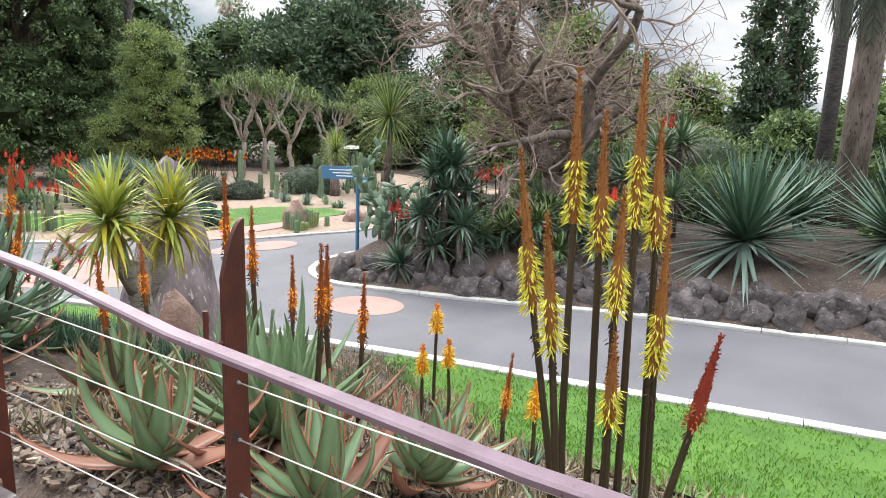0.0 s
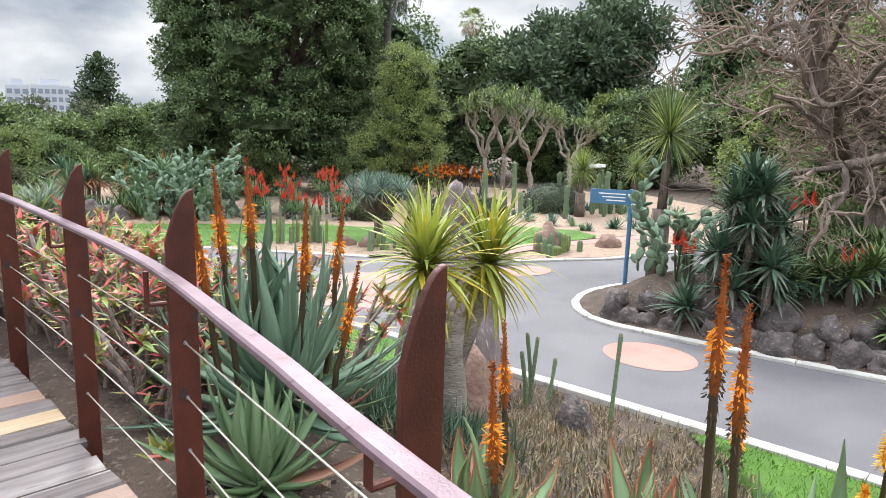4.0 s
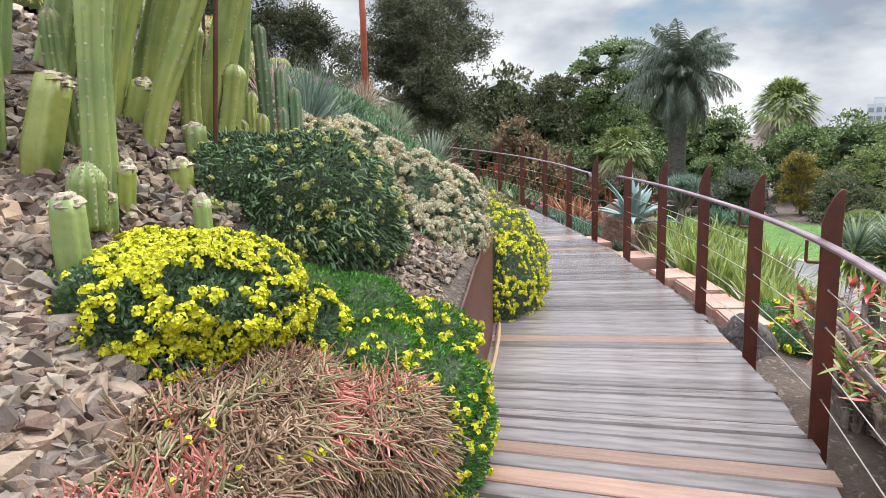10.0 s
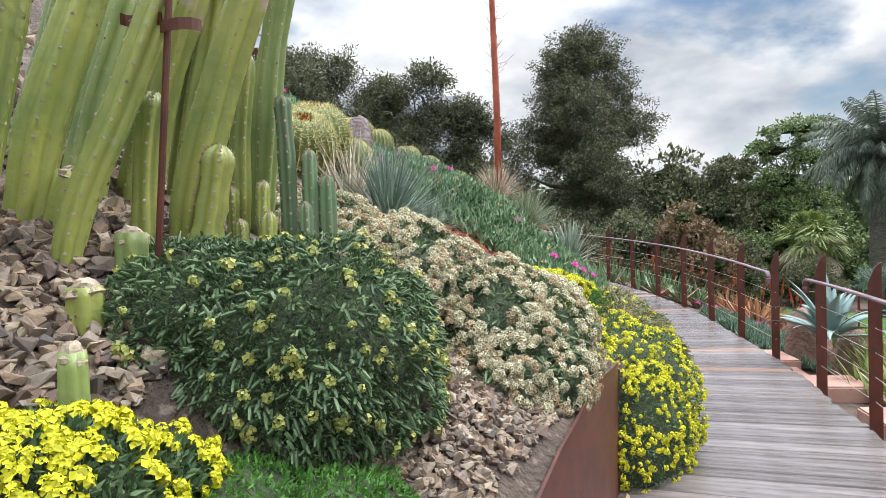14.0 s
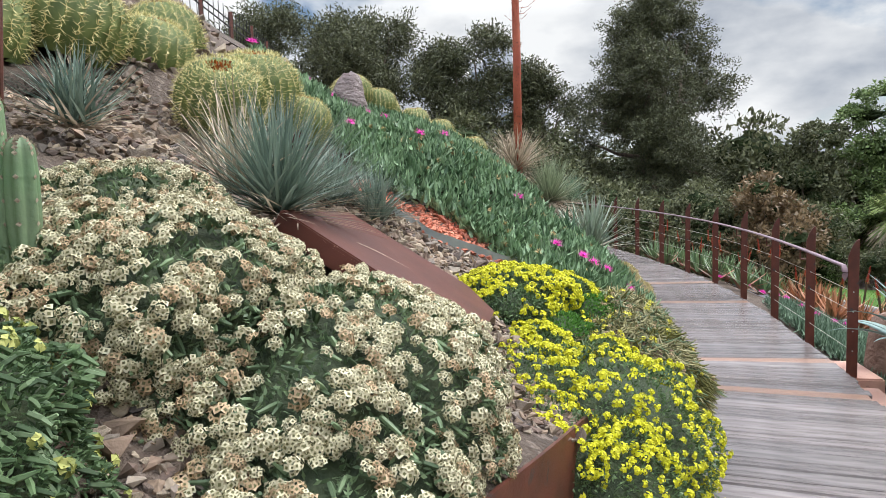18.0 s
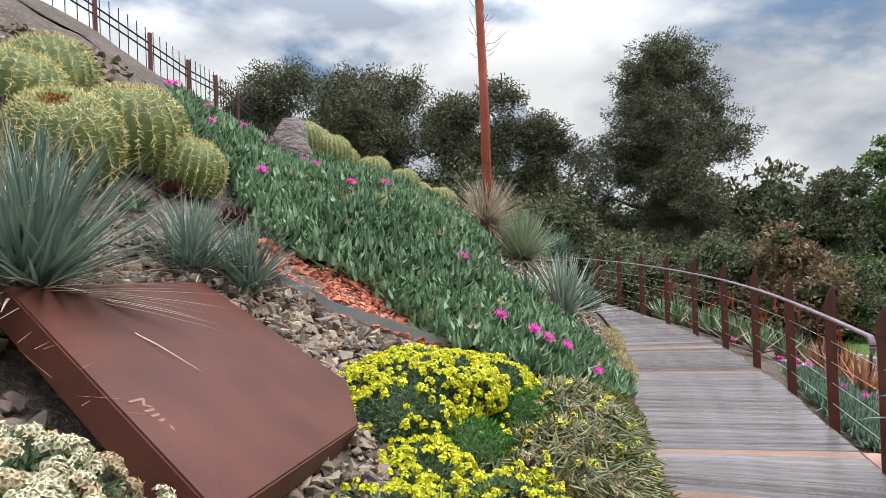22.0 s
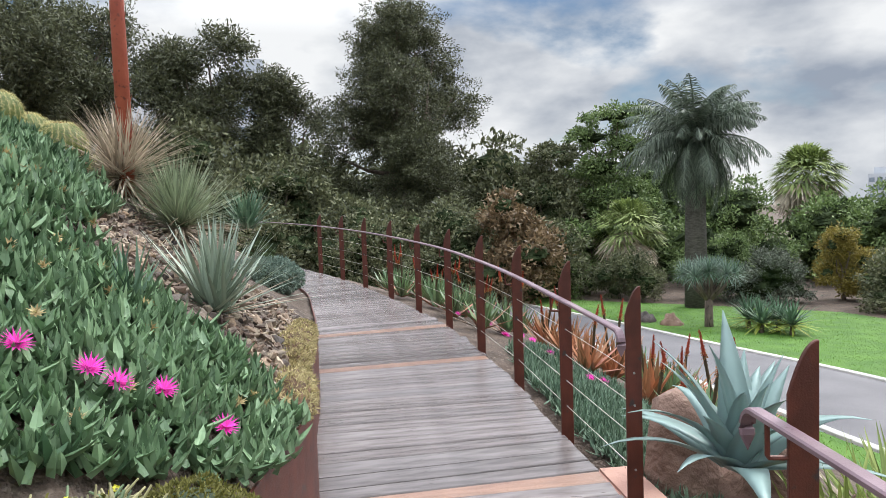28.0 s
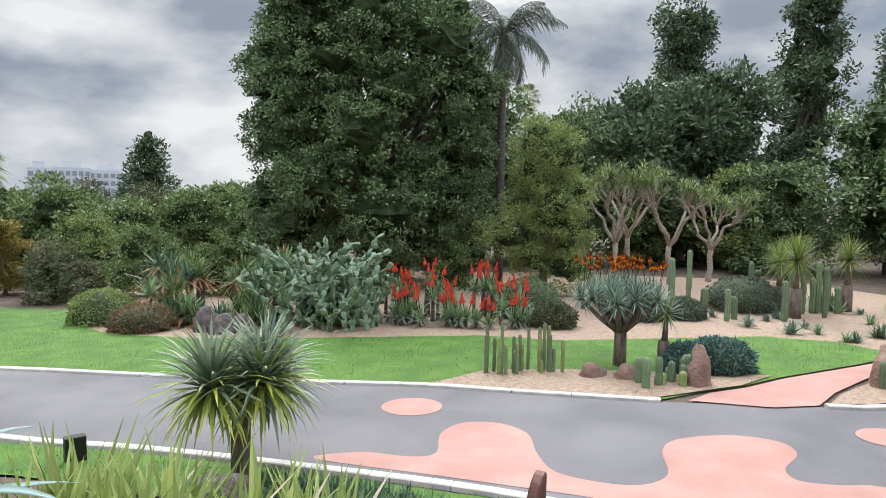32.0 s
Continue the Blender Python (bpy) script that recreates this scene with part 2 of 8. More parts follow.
GRAVEL = stony("broken_stone", [(0.095, 0.08, 0.073), (0.20, 0.13, 0.10), (0.36, 0.265, 0.185), (0.25, 0.21, 0.18), (0.48, 0.39, 0.285), (0.165, 0.125, 0.105), (0.38, 0.265, 0.175)])
REDGRAVEL = material("red_scoria", (0.36, 0.10, 0.06), 0.85, 0, (0.50, 0.19, 0.12), 6, bump=0.4, bump_scale=80, island=0.35)
BARK = material("grey_bark", (0.10, 0.075, 0.06), 0.9, 0, (0.22, 0.17, 0.14), 6, (0.06, 0.045, 0.035), 18, 0.58, 0.9, 30, stretch=(1, 1, 0.3), bump_dist=0.03)
PALMBARK = material("grey_palm_bark", (0.06, 0.052, 0.046), 0.9, 0, (0.125, 0.112, 0.10), 6, (0.05, 0.043, 0.04), 16, 0.58, 0.9, 18, stretch=(1, 1, 3), bump_dist=0.05)
YUCBARK = material("pale_yucca_bark", (0.26, 0.22, 0.18), 0.85, 0, (0.42, 0.37, 0.32), 5, (0.12, 0.10, 0.08), 22, 0.6, 0.8, 26, stretch=(1, 1, 4), bump_dist=0.03)
TWIG = material("pale_bare_twigs", (0.20, 0.145, 0.115), 0.9, 0, (0.34, 0.26, 0.21), 5, bump=0.5, bump_scale=40)
DEADSTALK = material("red_brown_stalk", (0.26, 0.05, 0.025), 0.7, 0, (0.38, 0.095, 0.05), 5, (0.16, 0.04, 0.025), 30, 0.6, 0.4, 60)

F_DARK = leafy("dark_foliage", (0.022, 0.048, 0.019), (0.18, 0.26, 0.11), 0.42, spec=0.35)
# for solid blobs inside the crowns: darkness between leaves put into colour
F_CORE = material("crown_shade_core", (0.022, 0.034, 0.016), 0.95, 0, (0.062, 0.085, 0.038), 2.0, bump=0.9, bump_scale=5, bump_dist=0.25, spec=0.1)
F_MID = leafy("green_foliage", (0.036, 0.070, 0.022), (0.20, 0.28, 0.10))
F_LIGHT = leafy("light_foliage", (0.075, 0.12, 0.032), (0.29, 0.36, 0.12))
F_OLIVE = leafy("olive_foliage", (0.030, 0.042, 0.020), (0.165, 0.175, 0.09))
F_GUM = leafy("gum_foliage", (0.022, 0.030, 0.016), (0.125, 0.135, 0.07))
F_BROWN = leafy("brown_foliage", (0.085, 0.06, 0.032), (0.24, 0.165, 0.09))
F_BLUE = leafy("blue_green_foliage", (0.035, 0.085, 0.075), (0.12, 0.22, 0.19))
F_GREY = leafy("grey_green_foliage", (0.05, 0.065, 0.045), (0.15, 0.175, 0.13))
F_PINE = leafy("needle_foliage", (0.022, 0.042, 0.022), (0.115, 0.17, 0.09))
F_PALM = leafy("dark_palm_frond", (0.035, 0.052, 0.038), (0.17, 0.21, 0.155))
F_GOLD = leafy("golden_foliage", (0.16, 0.13, 0.02), (0.32, 0.26, 0.06))
L_ALOE = leafy("aloe_leaf", (0.075, 0.165, 0.085), (0.25, 0.36, 0.18), 0.38, spec=0.5)
L_RIM = leafy("red_leaf_rim", (0.30, 0.07, 0.04), (0.55, 0.20, 0.12), 0.45)
L_ALOERED = leafy("sunburnt_aloe_leaf", (0.17, 0.17, 0.09), (0.45, 0.20, 0.14), 0.38, spec=0.5)
L_AGAVE = leafy("blue_agave_leaf", (0.17, 0.26, 0.245), (0.30, 0.42, 0.40), 0.42, spec=0.5)
L_YUCCA = leafy("yucca_leaf", (0.12, 0.185, 0.03), (0.40, 0.44, 0.085), 0.42)
L_YELLOW = leafy("yellow_yucca_leaf", (0.22, 0.22, 0.02), (0.55, 0.45, 0.05), 0.45)
L_SPIKY = leafy("blue_spiky_leaf", (0.085, 0.14, 0.115), (0.22, 0.29, 0.235), 0.45)
L_GLOBE = leafy("olive_globe_leaf", (0.12, 0.16, 0.09), (0.34, 0.40, 0.26), 0.5)
L_DRY = leafy("dry_straw_leaf", (0.27, 0.21, 0.15), (0.60, 0.51, 0.40), 0.6)
L_GREENSPIKE = leafy("green_spiky_leaf", (0.045, 0.095, 0.06), (0.14, 0.235, 0.145), 0.42)
L_ICE = leafy("ice_plant_leaf", (0.040, 0.105, 0.045), (0.25, 0.37, 0.21), 0.40)
L_SPURGE = leafy("red_spurge_leaf", (0.52, 0.022, 0.06), (0.70, 0.21, 0.17), 0.45)
L_SPURGE2 = leafy("green_spurge_leaf", (0.15, 0.22, 0.03), (0.38, 0.36, 0.10), 0.45)
FL_YELLOW = leafy("yellow_flower", (0.48, 0.40, 0.005), (0.80, 0.70, 0.02), 0.6)
FL_CREAM = leafy("cream_flower", (0.40, 0.36, 0.22), (0.74, 0.69, 0.50), 0.6)
FL_PINK = leafy("magenta_flower", (0.62, 0.02, 0.32), (0.85, 0.06, 0.50), 0.6)
FL_RED = leafy("red_aloe_flower", (0.55, 0.03, 0.015), (0.78, 0.11, 0.06), 0.6)
FL_ORANGE = leafy("orange_aloe_flower", (0.60, 0.15, 0.006), (0.85, 0.32, 0.02), 0.6)
FL_BROWN = leafy("red_brown_bud", (0.20, 0.045, 0.010), (0.38, 0.11, 0.02), 0.6)
FL_LIME = leafy("lime_yellow_flower", (0.52, 0.50, 0.03), (0.80, 0.74, 0.10), 0.6)
CACTUS = material("green_cactus_skin", (0.14, 0.20, 0.07), 0.45, 0, (0.29, 0.35, 0.11), 3.0, (0.40, 0.38, 0.17), 7, 0.62, 0.4, 40, rnd=0.12)
CACTUS_Y = material("yellowed_cactus_skin", (0.17, 0.225, 0.055), 0.42, 0, (0.37, 0.375, 0.10), 3.0, (0.40, 0.33, 0.23), 7, 0.67, 0.5, 34, rnd=0.2)
CACTUS_G = material("grey_green_cactus", (0.11, 0.19, 0.09), 0.6, 0, (0.16, 0.20, 0.12), 4, bump=0.3, bump_scale=60, rnd=0.2)
CORK = material("corky_scar", (0.30, 0.24, 0.18), 0.9, 0, (0.48, 0.40, 0.31), 14, (0.15, 0.11, 0.08), 40, 0.58, 0.8, 60)
SPINE = material("straw_spines", (0.44, 0.39, 0.15), 0.6, 0, (0.68, 0.60, 0.29), 20, bump=0)
PEAR = material("prickly_pear_pad", (0.12, 0.19, 0.12), 0.55, 0, (0.20, 0.27, 0.175), 3, bump=0.2, bump_scale=50, rnd=0.15, island=0.2)
SIGN = material("blue_sign_paint", (0.06, 0.17, 0.30), 0.5, 0, (0.08, 0.21, 0.36), 4, bump=0.05)
BLACK = material("black_metal", (0.015, 0.014, 0.014), 0.5, 0.4, bump=0.1)
GALV = material("galvanised_edging", (0.26, 0.29, 0.30), 0.45, 0.6, (0.36, 0.39, 0.40), 6, bump=0.1)
SANDSTONE = material("pink_sandstone_paving", (0.36, 0.19, 0.15), 0.7, 0, (0.46, 0.27, 0.21), 3, (0.26, 0.15, 0.12), 20, 0.62, 0.3, 60, rnd=0.12)
WHITE = material("white_paint", (0.75, 0.75, 0.73), 0.6, bump=0.05)
FACADE = material("pale_tower_concrete", (0.46, 0.49, 0.53), 0.8, 0, (0.55, 0.58, 0.62), 0.05, bump=0)
WINDOW = material("dark_window_glass", (0.19, 0.23, 0.27), 0.15, 0, bump=0)


# ---- plan ----
POSTS = [(1.44, -4.55), (1.375, -2.43), (1.27, -1.285), (1.30, -0.115), (1.236, 0.954), (1.133, 2.113), (0.967, 3.241), (0.668, 4.388), (0.299, 5.473),
         (-0.142, 6.574), (-0.65, 7.67), (-1.34, 9.16), (-1.90, 9.942), (-2.567, 10.95), (-3.268, 11.873), (-4.08, 12.89), (-4.862, 13.637),
         (-5.752, 14.472), (-6.68, 15.26), (-7.60, 15.98), (-8.55, 16.65)]
BASE_Z = [-0.14, -0.075, 0, 0, 0, 0, 0, 0, 0, 0, 0, -0.04, 0.025, 0.07, 0.118, 0.158, 0.208, 0.254, 0.30, 0.34, 0.38]
WIDE = 1.68


def spline(points, steps=12):
    p = [np.array(q, float) for q in points]
    p = [2 * p[0] - p[1], *p, 2 * p[-1] - p[-2]]
    out = []
    for a, b, c, d in zip(p, p[1:], p[2:], p[3:]):
        for k in range(steps):
            t = k / steps
            out.append(0.5 * (2 * b + (c - a) * t + (2 * a - 5 * b + 4 * c - d) * t * t + (3 * b - a - 3 * c + d) * t ** 3))
    out.append(p[-2])
    return np.array(out)


EDGE = spline([(1.0, -6.2, 0), (1.1, -4.9, 0), *((x, y, z) for (x, y), z in zip(POSTS, BASE_Z)), (-9.6, 17.3, 0.42), (-10.8, 17.9, 0.46), (-12.2, 18.3, 0.5)], 10)
_t = np.gradient(EDGE[:, :2], axis=0)
_t /= np.linalg.norm(_t, axis=1)[:, None]
NORM = np.stack([-_t[:, 1], _t[:, 0]], 1)
NORM = np.array([NORM[max(0, i - 4):i + 5].mean(0) for i in range(len(NORM))])
NORM /= np.linalg.norm(NORM, axis=1)[:, None]


def along(x, y):
    """Signed distance from the deck's outer edge (hill side positive), and the deck's height there, and the index."""
    d = EDGE[:, :2] - (x, y)
    i = int(np.argmin((d ** 2).sum(1)))
    off = np.array([x, y]) - EDGE[i, :2]
    return float(off @ NORM[i]), float(EDGE[i, 2]), i


def plane_z(x, y):
    return -2.05 - 0.03 * min(y, 90.0)


def smooth(t):
    t = min(1.0, max(0.0, t))
    return t * t * (3 - 2 * t)


NEAR_KERB = [(9.0, -30), (8.9, -14), (8.7, -8), (8.3, -4.2), (8.0, -1.5), (7.75, 0.8), (7.5, 2.6), (7.25, 4.4), (6.7, 8), (5.5, 11.7), (3.4, 15.05), (2.0, 17.0), (0.9, 18.3), (-0.6, 20.4), (-1.4, 21.3),
             (-4.4, 25.3), (-8.5, 29.5), (-14, 34), (-22, 39), (-36, 45)]
FAR_KERB = [(-36, 50), (-22, 44.5), (-13.5, 38.5), (-8, 33.8), (-3.9, 29.7), (-2.0, 27.7), (0.9, 24.9), (2.9, 22.6), (4.75, 20.4), (6.5, 18.55), (7.9, 17.1), (8.9, 15.7), (9.9, 14.35), (10.7, 13.3)]
SECOND_KERB = [(12.75, 11.1), (13.4, 10.45), (14.9, 9.7), (16.3, 9.0), (22, 8.2), (34, 7.6), (60, 6.5)]
ISLAND_KERB = [(60, 2.5), (34, 3.6), (22, 4.9), (16, 6.1), (13.8, 6.75), (12.5, 6.9), (11.7, 6.7), (10.95, 6.2), (10.45, 5.25), (10.6, 3.8), (10.88, 2.2), (11.25, 0.5), (11.6, -1.3), (11.8, -3.2), (12.0, -4.6), (12.4, -8), (12.8, -14), (13, -30)]


def wall_top(y):
    """Height of the retaining plate over the deck."""
    pts = [(-6, 0.30), (0.5, 0.30), (1.8, 0.34), (2.9, 0.52), (3.6, 0.70), (4.4, 0.78), (6.0, 0.62), (7.4, 0.60), (9.5, 0.62), (12, 0.5), (20, 0.4)]
    return float(np.interp(y, [p[0] for p in pts], [p[1] for p in pts]))


KERB_LINE = spline([(x, y, 0) for x, y in NEAR_KERB], 6)[:, :2]


def ground_z(x, y):
    d, zd, i = along(x, y)
    low = plane_z(x, y)
    if d > WIDE:
        s = d - WIDE
        ye = EDGE[i, 1]
        k1 = float(np.interp(ye, (-3, 2.6, 4.2, 6.0, 7.5, 9.0, 12.0), (0.6, 0.85, 0.5, 0.45, 0.55, 0.68, 0.55)))
        k2 = float(np.interp(ye, (2.0, 4.0, 5.5, 8.0, 12.0), (0.5, 0.48, 0.47, 0.68, 0.6)))
        rise = k1 * min(s, 1.2) + k2 * min(max(s - 1.2, 0), 5.2) + 0.05 * max(0, s - 6.4)
        bumpy = 0.10 * noise.noise(Vector((x * 0.9, y * 0.9, 0))) + 0.05 * noise.noise(Vector((x * 2.7, y * 2.7, 3)))
        knoll = 0.32 * math.exp(-((x + 5.3) ** 2 + (y - 8.3) ** 2) / 1.3)
        lift = float(np.interp(y, (5.9, 6.6, 7.2, 7.9, 8.5, 11.0), (0.0, 0.10, 0.17, 0.15, 0.10, 0.05))) * smooth(s / 0.5) * (1 - smooth((s - 1.9) / 1.6))
        knoll -= 0.22 * math.exp(-((x + 5.8) ** 2 + (y - 7.4) ** 2) / 1.0)
        return zd + wall_top(ye) - 0.05 + rise + lift + knoll + bumpy * min(1, s)
    if d > -0.05:
        return zd - 0.22
    s = -d
    k = float(np.sqrt(((KERB_LINE - (x, y)) ** 2).sum(1)).min())
    inside = s / (s + k + 1e-6)
    f = smooth(inside * 1.12) * 0.65 + 0.35 * min(1, inside * 1.12)
    over = in_road(x, y) or far_side(x, y)
    bumpy = 0.05 * noise.noise(Vector((x * 0.8, y * 0.8, 7))) * (0 if over else min(1, s) * min(1, k))
    return low if over else (zd - 0.16) * (1 - f) + low * f + bumpy


EDGES_OF = {}


def inside(poly, x, y):
    key = (len(poly), tuple(poly[0]), tuple(poly[-1]), tuple(poly[len(poly) // 2]))
    if key not in EDGES_OF:
        p = np.array([q[:2] for q in poly], float)
        EDGES_OF[key] = (p[:, 0], p[:, 1], np.roll(p[:, 0], -1), np.roll(p[:, 1], -1), p.min(0).tolist(), p.max(0).tolist())
    x1, y1, x2, y2, lo, hi = EDGES_OF[key]
    if not (lo[0] <= x <= hi[0] and lo[1] <= y <= hi[1]):
        return False
    k = np.nonzero((y1 > y) != (y2 > y))[0]
    return bool(np.count_nonzero(x < (x2[k] - x1[k]) * (y - y1[k]) / (y2[k] - y1[k]) + x1[k]) % 2)


ROAD_POLY = [tuple(p) for p in spline([(x, y, 0) for x, y in NEAR_KERB], 5)[:, :2]] + [tuple(p) for p in spline([(x, y, 0) for x, y in FAR_KERB + SECOND_KERB], 5)[:, :2]] + \
            [tuple(p) for p in spline([(x, y, 0) for x, y in ISLAND_KERB], 5)[:, :2]]
FAR_POLY = [(x, y) for x, y in NEAR_KERB] + [(-36, 200), (200, 200), (200, -30)]


def in_road(x, y):
    return inside(ROAD_POLY, x, y)


def far_side(x, y):
    return inside(FAR_POLY, x, y)


# ---- mesh helpers ----
class Heap:
    """Collects vertices and faces for one mesh."""

    def __init__(self):
        self.v, self.f, self.m, self.n = [], [], [], 0

    def add(self, verts, faces, mat=0):
        verts = np.asarray(verts, float).reshape(-1, 3)
        self.v.append(verts)
        self.f.extend(tuple(int(i) + self.n for i in face) for face in faces)
        self.m.extend([mat] * len(faces))
        self.n += len(verts)

    def quads(self, verts, mat=0):
        """verts: N x 4 x 3."""
        verts = np.asarray(verts, float)
        k = len(verts)
        idx = np.arange(k * 4).reshape(-1, 4) + self.n
        self.v.append(verts.reshape(-1, 3))
        self.f.extend(map(tuple, idx.tolist()))
        self.m.extend([mat] * k)
        self.n += k * 4

    def mesh(self, name, mats, smooth_=False):
        me = bpy.data.meshes.new(name)
        me.from_pydata(np.concatenate(self.v).tolist() if self.v else [], [], self.f)
        for m in mats:
            me.materials.append(m)
        if len(mats) > 1:
            me.polygons.foreach_set("material_index", self.m)
        if smooth_:
            me.polygons.foreach_set("use_smooth", [True] * len(me.polygons))
        me.update()
        return me


def thing(name, at=(0, 0, 0), label="", category="", group="", kind="", turn=0, scale=1):
    ob = new(name)
    ob.location, ob.rotation_euler, ob.scale = at, (0, 0, turn), (scale,) * 3
    ob.empty_display_size = 0.1
    return tagged(ob, label, category, group, kind)


def part(name, data, mats, parent=None, label="", smooth_=False, m=None):
    me = data if isinstance(data, bpy.types.Mesh) else data.mesh(name, mats if isinstance(mats, (list, tuple)) else [mats], smooth_)
    ob = new(name, me)
    ob.parent = parent
    if m is not None:
        ob.matrix_basis = m
    return tagged(ob, label)


def tube(h, pts, radii, sides=8, mat=0, cap=True, ribs=0, depth=0.14, twist=0.0):
    pts = np.asarray(pts, float)
    radii = np.broadcast_to(np.asarray(radii, float), (len(pts),))
    tan = np.gradient(pts, axis=0)
    tan /= np.linalg.norm(tan, axis=1)[:, None] + 1e-9
    ref = np.array([1.0, 0, 0]) if abs(tan[0, 0]) < 0.8 else np.array([0, 1.0, 0])
    rows = []
    k = ribs * 6 if ribs else sides
    ang = np.arange(k) * 2 * math.pi / k
    prof = 1.0 - depth * (1 - np.abs(np.cos(ang * ribs / 2)) ** 1.3) if ribs else np.ones(k)
    for j, (p, t, r) in enumerate(zip(pts, tan, radii)):
        u = np.cross(t, ref)
        u /= np.linalg.norm(u) + 1e-9
        w = np.cross(t, u)
        a = ang + twist * j
        rows.append(p + r * (prof * np.cos(a))[:, None] * u + r * (prof * np.sin(a))[:, None] * w)
    n = len(pts)
    faces = [(i * k + j, i * k + (j + 1) % k, (i + 1) * k + (j + 1) % k, (i + 1) * k + j) for i in range(n - 1) for j in range(k)]
    if cap:
        faces += [tuple(range(k))[::-1], tuple(range((n - 1) * k, n * k))]
    h.add(np.concatenate(rows), faces, mat)


def box(h, lo, hi, mat=0):
    (a, b, c), (d, e_, f) = lo, hi
    v = [(a, b, c), (d, b, c), (d, e_, c), (a, e_, c), (a, b, f), (d, b, f), (d, e_, f), (a, e_, f)]
    h.add(v, [(3, 2, 1, 0), (4, 5, 6, 7), (0, 1, 5, 4), (1, 2, 6, 5), (2, 3, 7, 6), (3, 0, 4, 7)], mat)


def blade(h, base, az, elev, length, width, droop=0.6, thick=0.0, seg=5, mat=0, taper=1.0, curl=0.0, start=0.6):
    """One long leaf that leaves its base at elev and bends down (droop > 0) or up on its way."""
    p = np.array(base, float)
    side = np.array([-math.sin(az), math.cos(az), 0])
    rows = []
    for k in range(seg + 1):
        t = k / seg
        el = elev - droop * t ** 1.3
        fwd = np.array([math.cos(az) * math.cos(el), math.sin(az) * math.cos(el), math.sin(el)])
        up = np.cross(fwd, side)
        up = -up if up[2] < 0 and el < 1.4 else up
        w = width * 0.5 * (start + (1 - start) * min(1, t * 4)) * max(0.02, 1 - t ** (1.6 * taper))
        if thick:
            rows += [p - side * w + up * thick * 0.35 * (1 - t), p - up * thick * 0.6 * (1 - 0.9 * t), p + side * w + up * thick * 0.35 * (1 - t), p + up * thick * 0.12 * (1 - t)]
        else:
            rows += [p - side * w, p - up * w * 0.28, p + side * w]
        p = p + fwd * (length / seg)
        az2 = curl * t
        if curl:
            side = np.array([-math.sin(az + az2), math.cos(az + az2), 0])
    c = 4 if thick else 3
    faces = []
    for k in range(seg):
        for j in range(c if thick else c - 1):
            j2 = (j + 1) % c
            faces.append((k * c + j, k * c + j2, (k + 1) * c + j2, (k + 1) * c + j))
    h.add(rows, faces, mat)
    return p


def leaves(h, centres, rng, length, width, mat=0, out=None, flat=0.0):
    """Many small diamond leaves."""
    c = np.asarray(centres, float)
    n = len(c)
    d = rng.normal(size=(n, 3))
    if out is not None:
        d += np.asarray(out) * 1.2
    d[:, 2] *= 1 - flat
    d /= np.linalg.norm(d, axis=1)[:, None] + 1e-9
    r = rng.normal(size=(n, 3))
    s = np.cross(d, r)
    s /= np.linalg.norm(s, axis=1)[:, None] + 1e-9
    ln = (length * rng.uniform(0.6, 1.3, n))[:, None]
    wd = (width * rng.uniform(0.7, 1.2, n))[:, None]
    h.quads(np.stack([c, c + d * ln * 0.5 + s * wd * 0.5, c + d * ln, c + d * ln * 0.5 - s * wd * 0.5], 1), mat)


def ball(rng, n):
    v = rng.normal(size=(n, 3))
    return v / (np.linalg.norm(v, axis=1)[:, None] + 1e-9)


def rock(h, at, size, seed, mat=0, rings=7, sides=10, rough=0.3, point=0.0):
    """An uneven stone; size: half widths and height."""
    rows = []
    for i in range(rings + 1):
        ph = -0.35 + (math.pi / 2 + 0.35) * i / rings
        for j in range(sides):
            th = 2 * math.pi * j / sides
            d = Vector((math.cos(ph) * math.cos(th), math.cos(ph) * math.sin(th), math.sin(ph)))
            k = 1 + rough * noise.noise(d * 1.6 + Vector((seed * 3.1, seed, 0))) + rough * 0.5 * noise.noise(d * 4.0 + Vector((0, seed * 2.3, 0)))
            shrink = 1 - point * max(0, math.sin(ph))
            rows.append((at[0] + size[0] * d.x * k * shrink, at[1] + size[1] * d.y * k * shrink, at[2] + size[2] * d.z * k))
    f = [(i * sides + j, i * sides + (j + 1) % sides, (i + 1) * sides + (j + 1) % sides, (i + 1) * sides + j) for i in range(rings) for j in range(sides)]
    h.add(rows, f, mat)


def drape(poly, lift, res, zf):
    """A polygon cut along a grid and laid on the ground."""
    bm = bmesh.new()
    vs = [bm.verts.new((x, y, 0)) for x, y in poly]
    face = bm.faces.new(vs)
    bmesh.ops.triangulate(bm, faces=[face])
    xs, ys = [p[0] for p in poly], [p[1] for p in poly]
    for axis, lo, hi in ((0, min(xs), max(xs)), (1, min(ys), max(ys))):
        k = math.ceil(lo / res) * res
        while k < hi:
            co, no = [0, 0, 0], [0, 0, 0]
            co[axis], no[axis] = k, 1
            bmesh.ops.bisect_plane(bm, geom=bm.verts[:] + bm.edges[:] + bm.faces[:], plane_co=co, plane_no=no)
            k += res
    for v in bm.verts:
        v.co.z = zf(v.co.x, v.co.y) + lift
    bmesh.ops.recalc_face_normals(bm, faces=bm.faces[:])
    if bm.faces and sum(f.normal.z for f in bm.faces) < 0:
        bmesh.ops.reverse_faces(bm, faces=bm.faces[:])
    me = bpy.data.meshes.new("drape")
    bm.to_mesh(me)
    bm.free()
    me.polygons.foreach_set("use_smooth", [True] * len(me.polygons))
    return me


